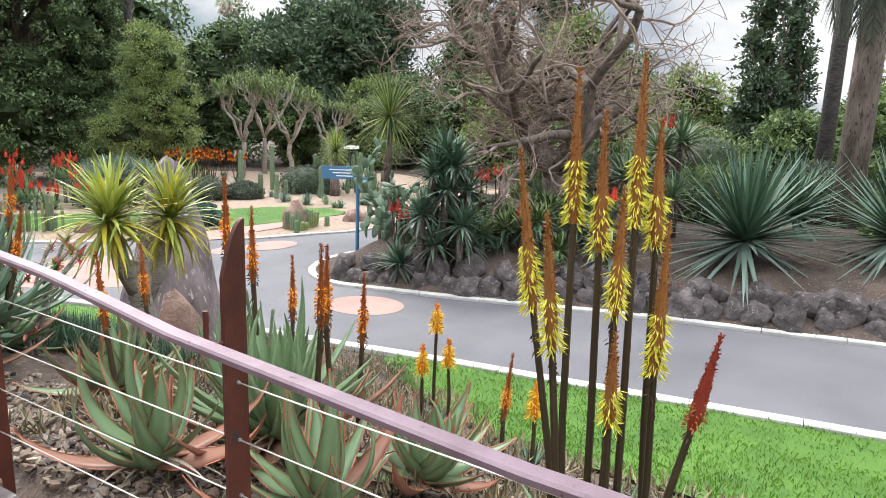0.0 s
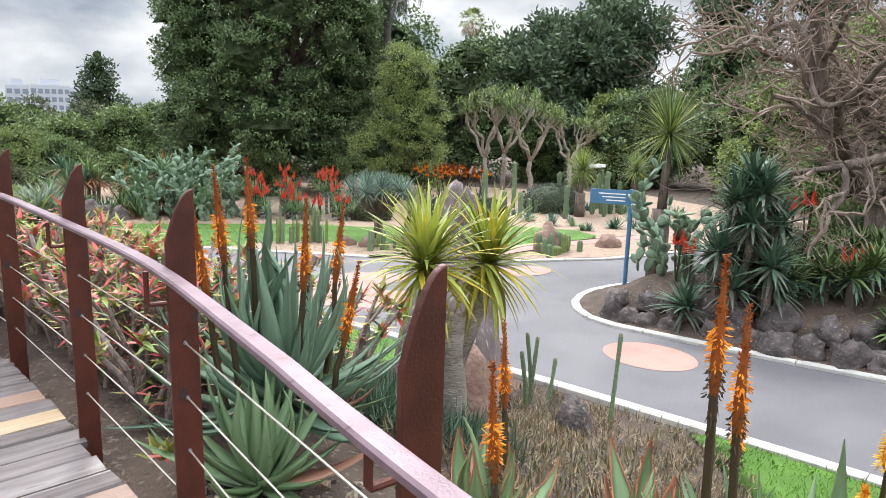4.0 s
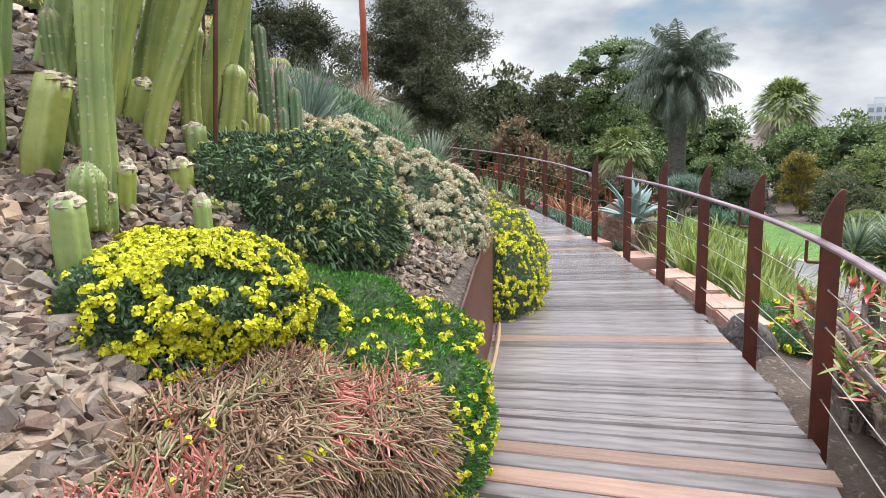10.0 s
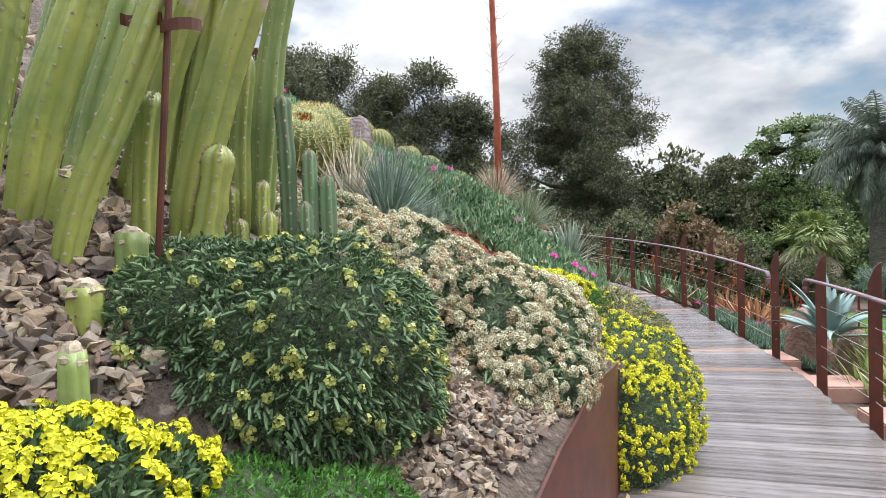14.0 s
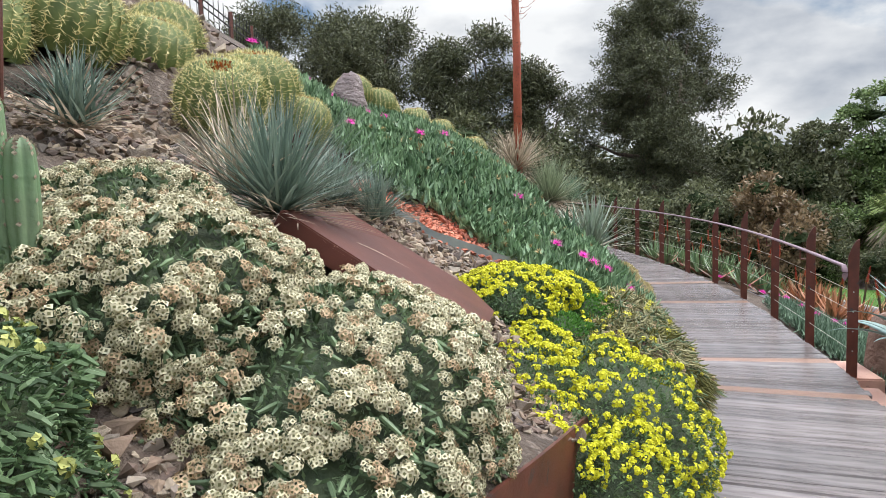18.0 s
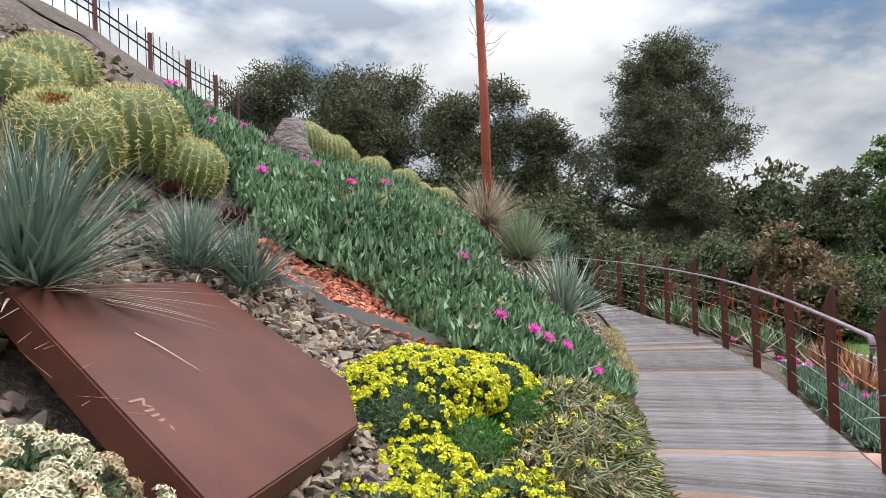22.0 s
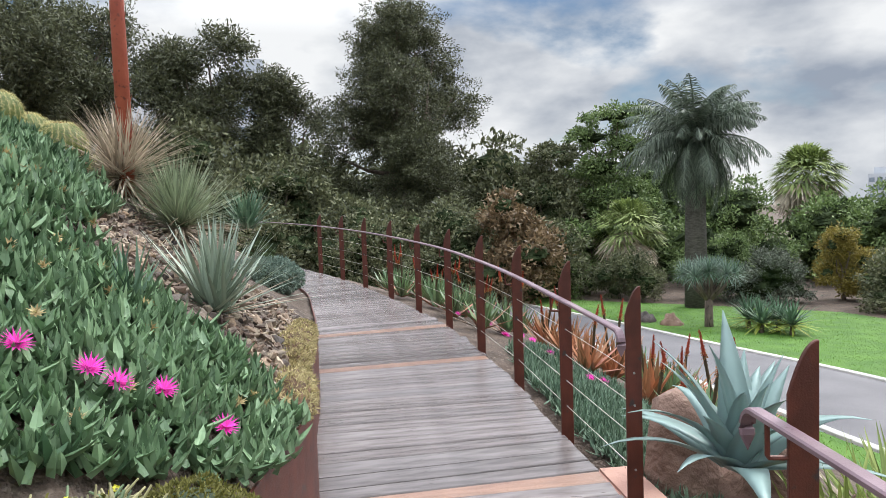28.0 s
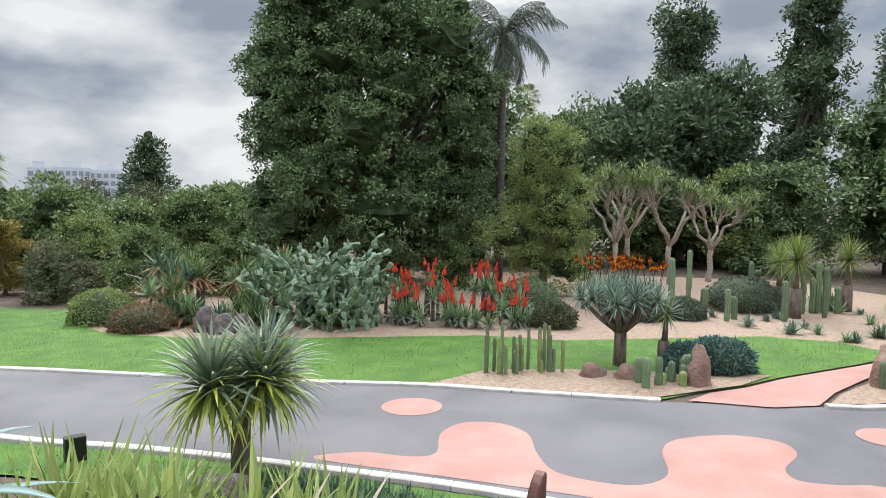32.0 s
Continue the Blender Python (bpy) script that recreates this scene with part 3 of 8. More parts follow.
# ---- ground ----
def axis_steps(lo, hi, flo, fhi, fine, coarse):
    a = list(np.arange(flo, fhi, fine))
    x, st = flo, fine
    left = []
    while x > lo:
        st = min(coarse, st * 1.25)
        x -= st
        left.append(x)
    x, st = a[-1], fine
    right = []
    while x < hi:
        st = min(coarse, st * 1.25)
        x += st
        right.append(x)
    return left[::-1] + a + right


gx = axis_steps(-900, 900, -11, 10, 0.25, 60)
gy = axis_steps(-900, 900, -5, 20, 0.25, 60)
h = Heap()


def low_ground(x, y):
    d = along(x, y)[0]
    return ground_z(x, y) - (0.5 if WIDE + 0.3 < d < 12.5 else 0) if not 0 <= d <= WIDE + 0.3 else EDGE[along(x, y)[2], 2] - 0.3


vz = [(x, y, low_ground(x, y) if -60 < x < 60 and -40 < y < 90 else (plane_z(x, y) if x > -20 else ground_z(-60 if x < -60 else x, min(max(y, -40), 90)))) for y in gy for x in gx]
nx = len(gx)
h.add(vz, [(j * nx + i, j * nx + i + 1, (j + 1) * nx + i + 1, (j + 1) * nx + i) for j in range(len(gy) - 1) for i in range(nx - 1)])
gm = h.mesh("ground", [SOIL, HILLSOIL], True)
gm.polygons.foreach_set("material_index", [1 if along(gx[i] + 0.1, gy[j] + 0.1)[0] > 1.6 else 0 for j in range(len(gy) - 1) for i in range(nx - 1)])
tagged(new("ground", gm), "dark mulched soil sloping down from the boardwalk to the road", "ground", kind="structure")

# the planted slope, from the retaining plate upwards
hh = Heap()
offs = [0.015, 0.1, *np.arange(0.25, 4, 0.16), *np.arange(4.0, 8, 0.4), 8.5, 9.5, 11, 13.5]
rows = []
for i in range(0, len(EDGE), 2):
    for o in offs:
        q = EDGE[i, :2] + NORM[i] * (WIDE + o)
        rows.append((*q, ground_z(*q) + 0.03 * noise.noise(Vector((q[0] * 5, q[1] * 5, 1)))))
no = len(offs)
nr = len(rows) // no
hh.add(rows, [(a * no + b, (a + 1) * no + b, (a + 1) * no + b + 1, a * no + b + 1) for a in range(nr - 1) for b in range(no - 1)])
me = hh.mesh("slope", [HILLSOIL], True)
tagged(new("slope", me), "stony brown garden slope rising behind the retaining plate", "slope", kind="structure")

road_me = drape(ROAD_POLY, 0.02, 3.0, plane_z)
road_me.materials.append(ASPHALT)
tagged(new("road", road_me), "grey asphalt garden road with pink concrete patches", "road", kind="structure")


def kerb(points, name, closed=False):
    line = spline([(x, y, 0) for x, y in points], 8)[:, :2]
    root = thing(name, label="pale concrete kerb edging along the garden road", category="kerb", kind="structure")
    seg = np.linalg.norm(np.diff(line, axis=0), axis=1)
    s = np.r_[0, np.cumsum(seg)]
    total, step, pos = s[-1], 1.2, 0.0
    hs = Heap()
    k = 0
    while pos < total - 0.1:
        e1 = min(total, pos + step)
        q = [np.array([np.interp(v, s, line[:, 0]), np.interp(v, s, line[:, 1])]) for v in (pos + 0.006, (pos + e1) / 2, e1 - 0.006)]
        t = q[2] - q[0]
        nrm = np.array([-t[1], t[0]]) / (np.linalg.norm(t) + 1e-9) * 0.085
        v = []
        for c in q:
            z = plane_z(*c)
            v += [(*(c - nrm), z - 0.05), (*(c - nrm), z + 0.065), (*(c - nrm * 0.8), z + 0.08), (*(c + nrm * 0.8), z + 0.08), (*(c + nrm), z + 0.065), (*(c + nrm), z - 0.05)]
        f = [(a * 6 + b, a * 6 + b + 1, (a + 1) * 6 + b + 1, (a + 1) * 6 + b) for a in range(2) for b in range(5)] + [(0, 1, 2, 3, 4, 5)[::-1], (12, 13, 14, 15, 16, 17)]
        mid = q[1]
        if -10 < mid[1] < 30 and -4 < mid[0] < 16:
            hp = Heap()
            hp.add(np.array(v) - (*mid, 0), f)
            part("kerbstone", hp, CONCRETE, root, m=Matrix.Translation((*mid, 0)))
        else:
            hs.add(v, f)
        pos = e1
        k += 1
    if hs.n:
        tagged(part("kerbstone", hs, CONCRETE, root), kind="stuff")


kerb(NEAR_KERB, "kerb_1")
kerb(FAR_KERB, "kerb_2")
kerb(ISLAND_KERB, "kerb_3")
kerb(SECOND_KERB, "kerb_4")


# ---- boardwalk ----
SEGS = np.linalg.norm(np.diff(EDGE[:, :2], axis=0), axis=1)
ARC = np.r_[0, np.cumsum(SEGS)]


def at_arc(s):
    p = np.array([np.interp(s, ARC, EDGE[:, k]) for k in range(3)])
    n = np.array([np.interp(s, ARC, NORM[:, k]) for k in range(2)])
    return p, n / np.linalg.norm(n)


def arc_of(x, y):
    d = EDGE[:, :2] - (x, y)
    i = int(np.argmin((d ** 2).sum(1)))
    t = np.array([NORM[i, 1], -NORM[i, 0]])
    return ARC[i] + float((np.array([x, y]) - EDGE[i, :2]) @ t)


deck = thing("boardwalk", label="curving boardwalk of wet brown hardwood boards with a few orange replacements", category="boardwalk", kind="structure")
rng = np.random.default_rng(5)
pos, k = 0.4, 0
NEW_AT = {arc_of(*p): m for p, m in (((0.75, 2.55), 1), ((0.70, 2.75), 1), ((0.72, 1.55), 1), ((0.7, 1.2), 2), ((0.2, 4.6), 1), ((-2.1, 9.1), 1), ((-1.6, 8.2), 1), ((-3.6, 11.2), 1), ((-4.6, 12.4), 1), ((0.8, 0.4), 1), ((0.8, 0.0), 1), ((0.8, -1.2), 1))}
while pos < ARC[-1] - 0.4:
    w = 0.138 * (1 + 0.03 * rng.normal())
    (p0, n0), (p1, n1) = at_arc(pos), at_arc(pos + w)
    tilt = 0.003 * rng.normal()
    a0, a1 = 0.075 + 0.012 * rng.normal(), WIDE + 0.03
    c = [(*(p0[:2] + n0 * a0), p0[2]), (*(p1[:2] + n1 * a0), p1[2]), (*(p1[:2] + n1 * a1), p1[2]), (*(p0[:2] + n0 * a1), p0[2])]
    mid = (np.array(c[0]) + c[2]) / 2
    rot = math.atan2(n0[1], n0[0])
    inv = (Matrix.Translation(mid) @ Matrix.Rotation(rot, 4, "Z")).inverted()
    q = [inv @ Vector(v) for v in c]
    hh = Heap()
    b = 0.006
    ctr = sum(q, Vector()) / 4
    top = [v + Vector((0, b if v.y < ctr.y else -b, 0.0015 * rng.normal() + (tilt if v.y > ctr.y else -tilt))) for v in q]
    v = [(*x.xy, x.z - 0.032) for x in q] + [(*x.xy, x.z - b) for x in q] + [tuple(x) for x in top]
    f = [(0, 1, 2, 3)[::-1], (8, 9, 10, 11)] + [(i + r, (i + 1) % 4 + r, (i + 1) % 4 + 4 + r, i + 4 + r) for r in (0, 4) for i in range(4)]
    hh.add(v, f)
    me = hh.mesh("board", [BOARD])
    bm = bmesh.new()
    bm.from_mesh(me)
    bmesh.ops.recalc_face_normals(bm, faces=bm.faces[:])
    bm.to_mesh(me)
    bm.free()
    near = [m for s, m in NEW_AT.items() if abs(s - pos - w / 2) < 0.072]
    me.materials[0] = (BOARD, BOARD_NEW, BOARD_PALE)[near[0]] if near else BOARD
    part("board", me, None, deck, m=Matrix.Translation(mid) @ Matrix.Rotation(rot, 4, "Z"))
    pos += w + 0.009
    k += 1
for off in (0.16, WIDE / 2, WIDE - 0.15):
    hh = Heap()
    pts = [(*(at_arc(s)[0][:2] + at_arc(s)[1] * off), at_arc(s)[0][2] - 0.11) for s in np.arange(0.4, ARC[-1] - 0.4, 0.4)]
    tube(hh, pts, 0.06, 4)
    part("joist", hh, BOARD, deck, "dark bearer under the boards")


def post_mesh():
    """Flat plate with its top cut in an arc that rises to a point on the outer edge."""
    hh = Heap()
    w, th, top = 0.084, 0.007, 1.15
    arc = [(w * t, top - 0.15 * (1 - t) ** 2) for t in np.linspace(1, 0, 9)]
    prof = [(0, -0.3), (w, -0.3)] + arc
    n = len(prof)
    front = [(x, -th, z) for x, z in prof]
    back = [(x, th, z) for x, z in prof]
    hh.add(front + back, [tuple(range(n)), tuple(range(n, 2 * n))[::-1]] + [(i, i + n, (i + 1) % n + n, (i + 1) % n) for i in range(n)])
    me = hh.mesh("plate", [CORTEN])
    bm = bmesh.new()
    bm.from_mesh(me)
    bmesh.ops.recalc_face_normals(bm, faces=bm.faces[:])
    bmesh.ops.bevel(bm, geom=[ed for ed in bm.edges if ed.is_manifold and ed.calc_face_angle() > 0.8], offset=0.002, segments=1, affect="EDGES")
    bm.to_mesh(me)
    bm.free()
    return me


PLATE = post_mesh()
hb = Heap()
tube(hb, [(0.042, -0.013, 0), (0.042, 0.013, 0)], 0.006, 8)
BOLT = hb.mesh("cable_fixing", [GALV])

hb = Heap()
tube(hb, [(-0.055, 0, 0.925), (-0.055, 0, 0.835), (-0.05, 0, 0.828), (-0.01, 0, 0.826), (0.03, 0, 0.826)], 0.0075, 8)
BRACKET = hb.mesh("bracket", [CORTEN])
RAIL_IN, RAIL_Z = 0.135, 0.93
post_arc = [arc_of(x, y) for x, y in POSTS]
for i, ((x, y), z) in enumerate(zip(POSTS, BASE_Z)):
    _, n = at_arc(post_arc[i])
    ang = math.atan2(-n[1], -n[0])
    o = np.array([x, y]) + n * 0.084
    p = thing("railing_post", (*o, z), "rusted weathering-steel plate post with an arched pointed top" if i != 11 else "taller rusted steel end post with four cable fixings", "railing post", "posts of the boardwalk railing")
    p.rotation_euler = (0, 0, ang)
    part("plate", PLATE, None, p)
    for z_ in (0.19, 0.36, 0.53, 0.70):
        part("cable_fixing", BOLT, None, p, "round steel cable fixing", m=Matrix.Translation((0, 0, z_)))
    if i != 11:
        part("bracket", BRACKET, None, p, "bent rust-brown bracket rod")


def flat_bar(pts, w=0.044, th=0.016):
    hh = Heap()
    pts = np.asarray(pts)
    t = np.gradient(pts, axis=0)
    t /= np.linalg.norm(t, axis=1)[:, None]
    rows = []
    for p, d in zip(pts, t):
        s = np.cross(d, (0, 0, 1))
        s /= np.linalg.norm(s) + 1e-9
        u = np.cross(s, d)
        for a, b in ((-1, -1), (-1, 0.4), (-0.75, 1), (0.75, 1), (1, 0.4), (1, -1)):
            rows.append(p + s * a * w / 2 + u * b * th / 2)
    n = len(pts)
    hh.add(rows, [(i * 6 + j, i * 6 + (j + 1) % 6, (i + 1) * 6 + (j + 1) % 6, (i + 1) * 6 + j) for i in range(n - 1) for j in range(6)] + [tuple(range(6))[::-1], tuple(range(6 * n - 6, 6 * n))])
    return hh


def rail_run(s0, s1, curl0, curl1):
    pts = []
    for s in np.arange(s0, s1 + 0.01, 0.1):
        p, n = at_arc(s)
        far_in = RAIL_IN + float(np.interp(p[1], (-3.4, -2.5, -1.9, -1.0, 0.0, 2.0, 5.0), (0.24, 0.17, 0.07, 0.0, -0.03, -0.045, -0.01)))
        pts.append((*(p[:2] + n * far_in), p[2] + RAIL_Z))
    pts = [np.array(p) for p in pts]

    def curl(end, d):
        out = []
        for a in np.linspace(0.3, 2.0, 7):
            out.append(end + d * 0.06 * math.sin(a) + np.array([0, 0, -0.06 * (1 - math.cos(a))]))
        last = out[-1]
        return out + [last + np.array([0, 0, -0.05])]

    if curl1:
        pts += curl(pts[-1], (pts[-1] - pts[-2]) / np.linalg.norm(pts[-1] - pts[-2]))
    if curl0:
        pts = curl(pts[0], (pts[0] - pts[1]) / np.linalg.norm(pts[0] - pts[1]))[::-1] + pts
    return flat_bar(pts)


for s0, s1, c0, c1 in ((0.5, post_arc[10] + 0.16, False, True), (post_arc[11] + 0.0, ARC[-1] - 0.5, True, False)):
    r = thing("handrail", label="flat rust-brown steel handrail with a down-curled end", category="handrail", group="handrails")
    part("bar", rail_run(s0, s1, c0, c1), RAIL, r, smooth_=False)

for lo, hi in ((0, 10), (11, 20)):
    for z in (0.19, 0.36, 0.53, 0.70):
        hh = Heap()
        pts = []
        for i in range(lo, hi + 1):
            _, n = at_arc(post_arc[i])
            pts.append((POSTS[i][0] + n[0] * 0.042, POSTS[i][1] + n[1] * 0.042, BASE_Z[i] + z))
        full = []
        for a, b in zip(pts, pts[1:]):
            full += [np.array(a) * (1 - t) + np.array(b) * t for t in (0, 0.5)]
        tube(hh, full + [np.array(pts[-1])], 0.0026, 6)
        c = part("cable", hh, CABLE)
        tagged(c, "taut thin steel cable threaded through the railing posts", "cable", "railing cables")

# retaining plate along the hill side, in two lengths
for name, y0, y1 in (("retaining_wall", -5.5, 5.05), ("retaining_wall", 4.9, 17.5)):
    hh = Heap()
    rows = []
    for s in np.arange(arc_of(1.1, -5.0), ARC[-1] - 0.5, 0.15):
        p, n = at_arc(s)
        if y0 < p[1] - 0.1 < y1:
            o = p[:2] + n * (WIDE + 0.005)
            o2 = p[:2] + n * (WIDE + 0.017)
            t = p[2] + wall_top(p[1])
            rows.append([(*o, p[2] - 0.25), (*o, t), (*o2, t), (*o2, p[2] - 0.25)])
    m = len(rows)
    hh.add(np.array(rows).reshape(-1, 3), [(i * 4 + j, i * 4 + (j + 1) % 4, i * 4 + 4 + (j + 1) % 4, i * 4 + 4 + j) for i in range(m - 1) for j in range(4)] + [(0, 1, 2, 3)[::-1], (4 * m - 4, 4 * m - 3, 4 * m - 2, 4 * m - 1)])
    w = part(name, hh, CORTEN)
    tagged(w, "curved rusted steel plate holding back the planted slope", "retaining wall", "retaining plates")

# ---- lawns ----
kerb_mid = [tuple(p) for p in spline([(x, y, 0) for x, y in NEAR_KERB[1:8]], 6)[:, :2]]
NEAR_LAWN = [(5.6, -14), *((x - 0.08, y) for x, y in kerb_mid if y < 1.7), (7.4, 1.6), (6.8, 0.45), (6.2, -0.5), (5.6, -0.85), (5.0, -1.3), (4.7, -2.0), (4.5, -3.2), (4.5, -5), (5.0, -9)]
fk = [tuple(p) for p in spline([(x, y, 0) for x, y in FAR_KERB[2:]], 6)[:, :2]]
FAR_LAWN = [*((x + 0.05, y + 0.05) for x, y in fk), (11.9, 13.15), (12.95, 12.85), (14.4, 12.68), (17.15, 12.08), (18.6, 11.85), (19.3, 12.2), (19.75, 13.5), (19.0, 15.3), (14, 18.6), (12.7, 20.7), (8.7, 23.5), (6.0, 25.7), (4.2, 27.9), (3.8, 30), (4.5, 34), (2.4, 36.9), (-3, 38), (-8, 38.6), (-13, 40)]
NEAR_STRIP = [(7.1, 5.2), (6.55, 8), (5.35, 11.7), (3.25, 15.0), (1.85, 16.95), (0.75, 18.25), (-0.75, 20.3), (-4.5, 25.2), (-6, 24.6), (-2.4, 19.8), (0.2, 16.2), (1.7, 13.8), (3.7, 10.4), (5.2, 7.5), (5.8, 5.4)]


def lawn(name, poly, lift, blades, seed, label, zf=ground_z):
    me = drape(poly, lift, 0.8, zf)
    me.materials.append(LAWN)
    ob = tagged(new(name, me), label, "lawn", kind="structure")
    r = np.random.default_rng(seed)
    xs, ys = [p[0] for p in poly], [p[1] for p in poly]
    hh = Heap()
    pts = []
    while len(pts) < blades:
        x, y = r.uniform(min(xs), max(xs)), r.uniform(min(ys), max(ys))
        if inside(poly, x, y):
            pts.append((x, y, zf(x, y) + lift))
    leaves(hh, pts, r, 0.06, 0.012, 0, out=np.array([[0, 0, 1.6]] * len(pts)))
    g = part("grass", hh, GRASS)
    tagged(g, "short bright green mown grass", "grass", kind="stuff")


lawn("lawn_1", NEAR_LAWN, 0.035, 30000, 1, "bright green mown lawn sloping down to the kerb")
lawn("lawn_2", FAR_LAWN, 0.035, 20000, 2, "bright green mown lawn beyond the road", plane_z)
lawn("lawn_3", NEAR_STRIP, 0.035, 8000, 3, "narrow mown lawn strip beside the road")

# pale mulch beds beyond the far lawn
BED_A = [(3.8, 30), (4.2, 27.9), (6.0, 25.7), (8.7, 23.5), (12.7, 20.7), (14, 18.6), (19, 15.3), (19.75, 13.5), (19.3, 12.2), (18.8, 11.85), (25, 10.75), (30, 11), (36, 22), (30, 34), (22, 42), (12, 44), (5.2, 42), (4.5, 34)]
BED_B = [(8.0, 17.15), (8.95, 15.85), (9.95, 14.5), (10.8, 13.45), (11.9, 13.15), (13.0, 12.85), (14.3, 12.85), (13.7, 13.6), (11.2, 16.2), (9.75, 17.3)]
BED_C = [(12.95, 11.1), (13.5, 10.6), (15.0, 9.85), (16.3, 9.15), (22, 8.4), (30, 8.1), (30, 10.4), (25, 9.8), (16.6, 11.18), (13.9, 11.25)]
for nm, poly, lift in (("mulch_bed_1", BED_A, 0.02), ("mulch_bed_2", BED_B, 0.06), ("mulch_bed_3", BED_C, 0.06)):
    me = drape(poly, lift, 1.5, plane_z)
    me.materials.append(CHIPS)
    tagged(new(nm, me), "pale wood-chip mulch of a planting bed", "mulch", kind="structure")


# ---- trees ----
def crown(h, rng, blobs, clumps, per, size, leaf, mat=0, aspect=0.45, core=0.0, fill=0.62):
    """Leaves in clumps over the outside of several lobes, round solid cores whose dark colour stands in for inner
    shade.
    """
    vol = np.array([b[3] * b[4] + b[4] * b[5] + b[3] * b[5] for b in blobs])
    for b, share in zip(blobs, vol / vol.sum()):
        k = max(3, int(clumps * share))
        d = ball(rng, k)
        rr = rng.uniform(fill, 1.04, k) ** 0.7
        c = np.array(b[:3]) + d * rr[:, None] * np.array(b[3:6])
        n = per
        pts = np.repeat(c, n, 0) + ball(rng, k * n) * (rng.uniform(0, 1, k * n) ** 0.5)[:, None] * np.array([size, size, size * 0.7])
        leaves(h, pts, rng, leaf, leaf * aspect, mat, out=np.repeat(d, n, 0) * 0.7)
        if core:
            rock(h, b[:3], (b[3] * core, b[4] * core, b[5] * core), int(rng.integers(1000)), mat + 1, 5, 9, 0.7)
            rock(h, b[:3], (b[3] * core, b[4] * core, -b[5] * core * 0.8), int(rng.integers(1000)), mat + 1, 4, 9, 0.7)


def limb(h, rng, a, b, r0, r1, wob=0.15, sides=7, seg=5):
    a, b = np.array(a, float), np.array(b, float)
    ln = np.linalg.norm(b - a)
    pts = [a + (b - a) * t + rng.normal(size=3) * wob * ln * 0.25 * math.sin(t * math.pi) for t in np.linspace(0, 1, seg)]
    tube(h, pts, np.linspace(r0, r1, seg), sides)
    return pts


def tree(name, at, label, blobs, foliage, trunk_r, fork, clumps=160, per=60, size=0.8, leaf=0.22, seed=1, bark=BARK, group="", aspect=0.45, core=0.5, fill=0.62):
    rng = np.random.default_rng(seed)
    t = thing(name, at, label, "tree", group)
    hh = Heap()
    limb(hh, rng, (0, 0, -0.3), (0, 0, fork), trunk_r, trunk_r * 0.75, 0.08, 10)
    for b in blobs:
        limb(hh, rng, (0, 0, fork * 0.9), (b[0] * 0.9, b[1] * 0.9, b[2] + b[5] * 0.2), trunk_r * 0.5, trunk_r * 0.12, 0.25)
    part("trunk", hh, bark, t, smooth_=True)
    hc = Heap()
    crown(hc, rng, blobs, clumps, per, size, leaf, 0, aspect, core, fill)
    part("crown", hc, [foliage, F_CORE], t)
    return t


def shell(seed, n, w, z0, z1, r):
    """Lobes spread evenly over the outside of a tall rounded crown that reaches low down."""
    rng = np.random.default_rng(seed)
    out = []
    for k in range(n):
        u = (k + 0.5) / n
        spread = w * (1 - max(0.0, (u - 0.45) / 0.62) ** 2.2) * (0.86 + 0.14 * min(1, u / 0.2)) * rng.uniform(0.75, 1.05)
        a = k * 2.39996
        rr = r * rng.uniform(0.75, 1.25)
        out.append((spread * math.cos(a), spread * math.sin(a), z0 + (z1 - z0) * u, rr, rr, rr * 0.9))
    return out


def lobes(seed, n, w, z0, z1, r, peak=0.5):
    rng = np.random.default_rng(seed)
    out = []
    for k in range(n):
        z = z0 + (z1 - z0) * (k + 0.5) / n
        t = (z - z0) / (z1 - z0)
        spread = w * (1 - abs(t - peak) ** 1.5 * 1.2)
        a = rng.uniform(0, 6.28)
        q = rng.uniform(0.25, 0.75) * max(0.1, spread)
        rr = r * rng.uniform(0.7, 1.2)
        out.append((q * math.cos(a), q * math.sin(a), z, rr, rr, rr * 0.85))
    return out


tree("fig_tree", (18.7, 36.0, -3.1), "huge dark green broadleaf tree with several grey trunks", shell(3, 64, 5.5, 2.0, 18.5, 1.7), F_DARK, 0.6, 5.5, 2300, 74, 0.55, 0.22, 11, core=0.62)
tree("feathery_tree", (21.6, 26.4, -2.85), "rounded light green fine-leaved tree", lobes(5, 16, 2.2, 1.0, 7.3, 1.25, 0.35), F_LIGHT, 0.22, 1.5, 480, 80, 0.42, 0.17, 12, aspect=0.25)
tree("pine_tree", (46, 35, -3), "very large dark spreading conifer", lobes(7, 26, 9.8, 1.6, 11.6, 2.9, 0.4), F_PINE, 0.7, 5, 1300, 60, 1.1, 0.5, 13)
tree("gum_tree", (-28.6, 41.8, 2.0), "open brown-green eucalypt with bare limbs", lobes(45, 12, 3.4, 2, 8.0, 1.4, 0.5), F_GUM, 0.22, 3, 480, 66, 0.8, 0.28, 25, aspect=0.30, core=0, fill=0.15)
tree("gum_tree", (-43, 29, 5), "open brown-green eucalypt with bare limbs", lobes(46, 14, 4.5, 2, 10.0, 1.8, 0.6), F_GUM, 0.28, 4, 512, 66, 0.9, 0.3, 26, aspect=0.30, core=0, fill=0.15)
for i, (x, y, hgt) in enumerate(((63, 45, 24), (69, 36, 25), (74, 28, 21))):
    tree("gum_tree", (x, y, -3.3), "tall dark layered tree on the skyline", lobes(30 + i, 14, 4.2, 4, hgt, 2.4, 0.35), F_PINE, 0.5, 8, 330, 50, 1.1, 0.5, 14 + i, group="skyline trees")
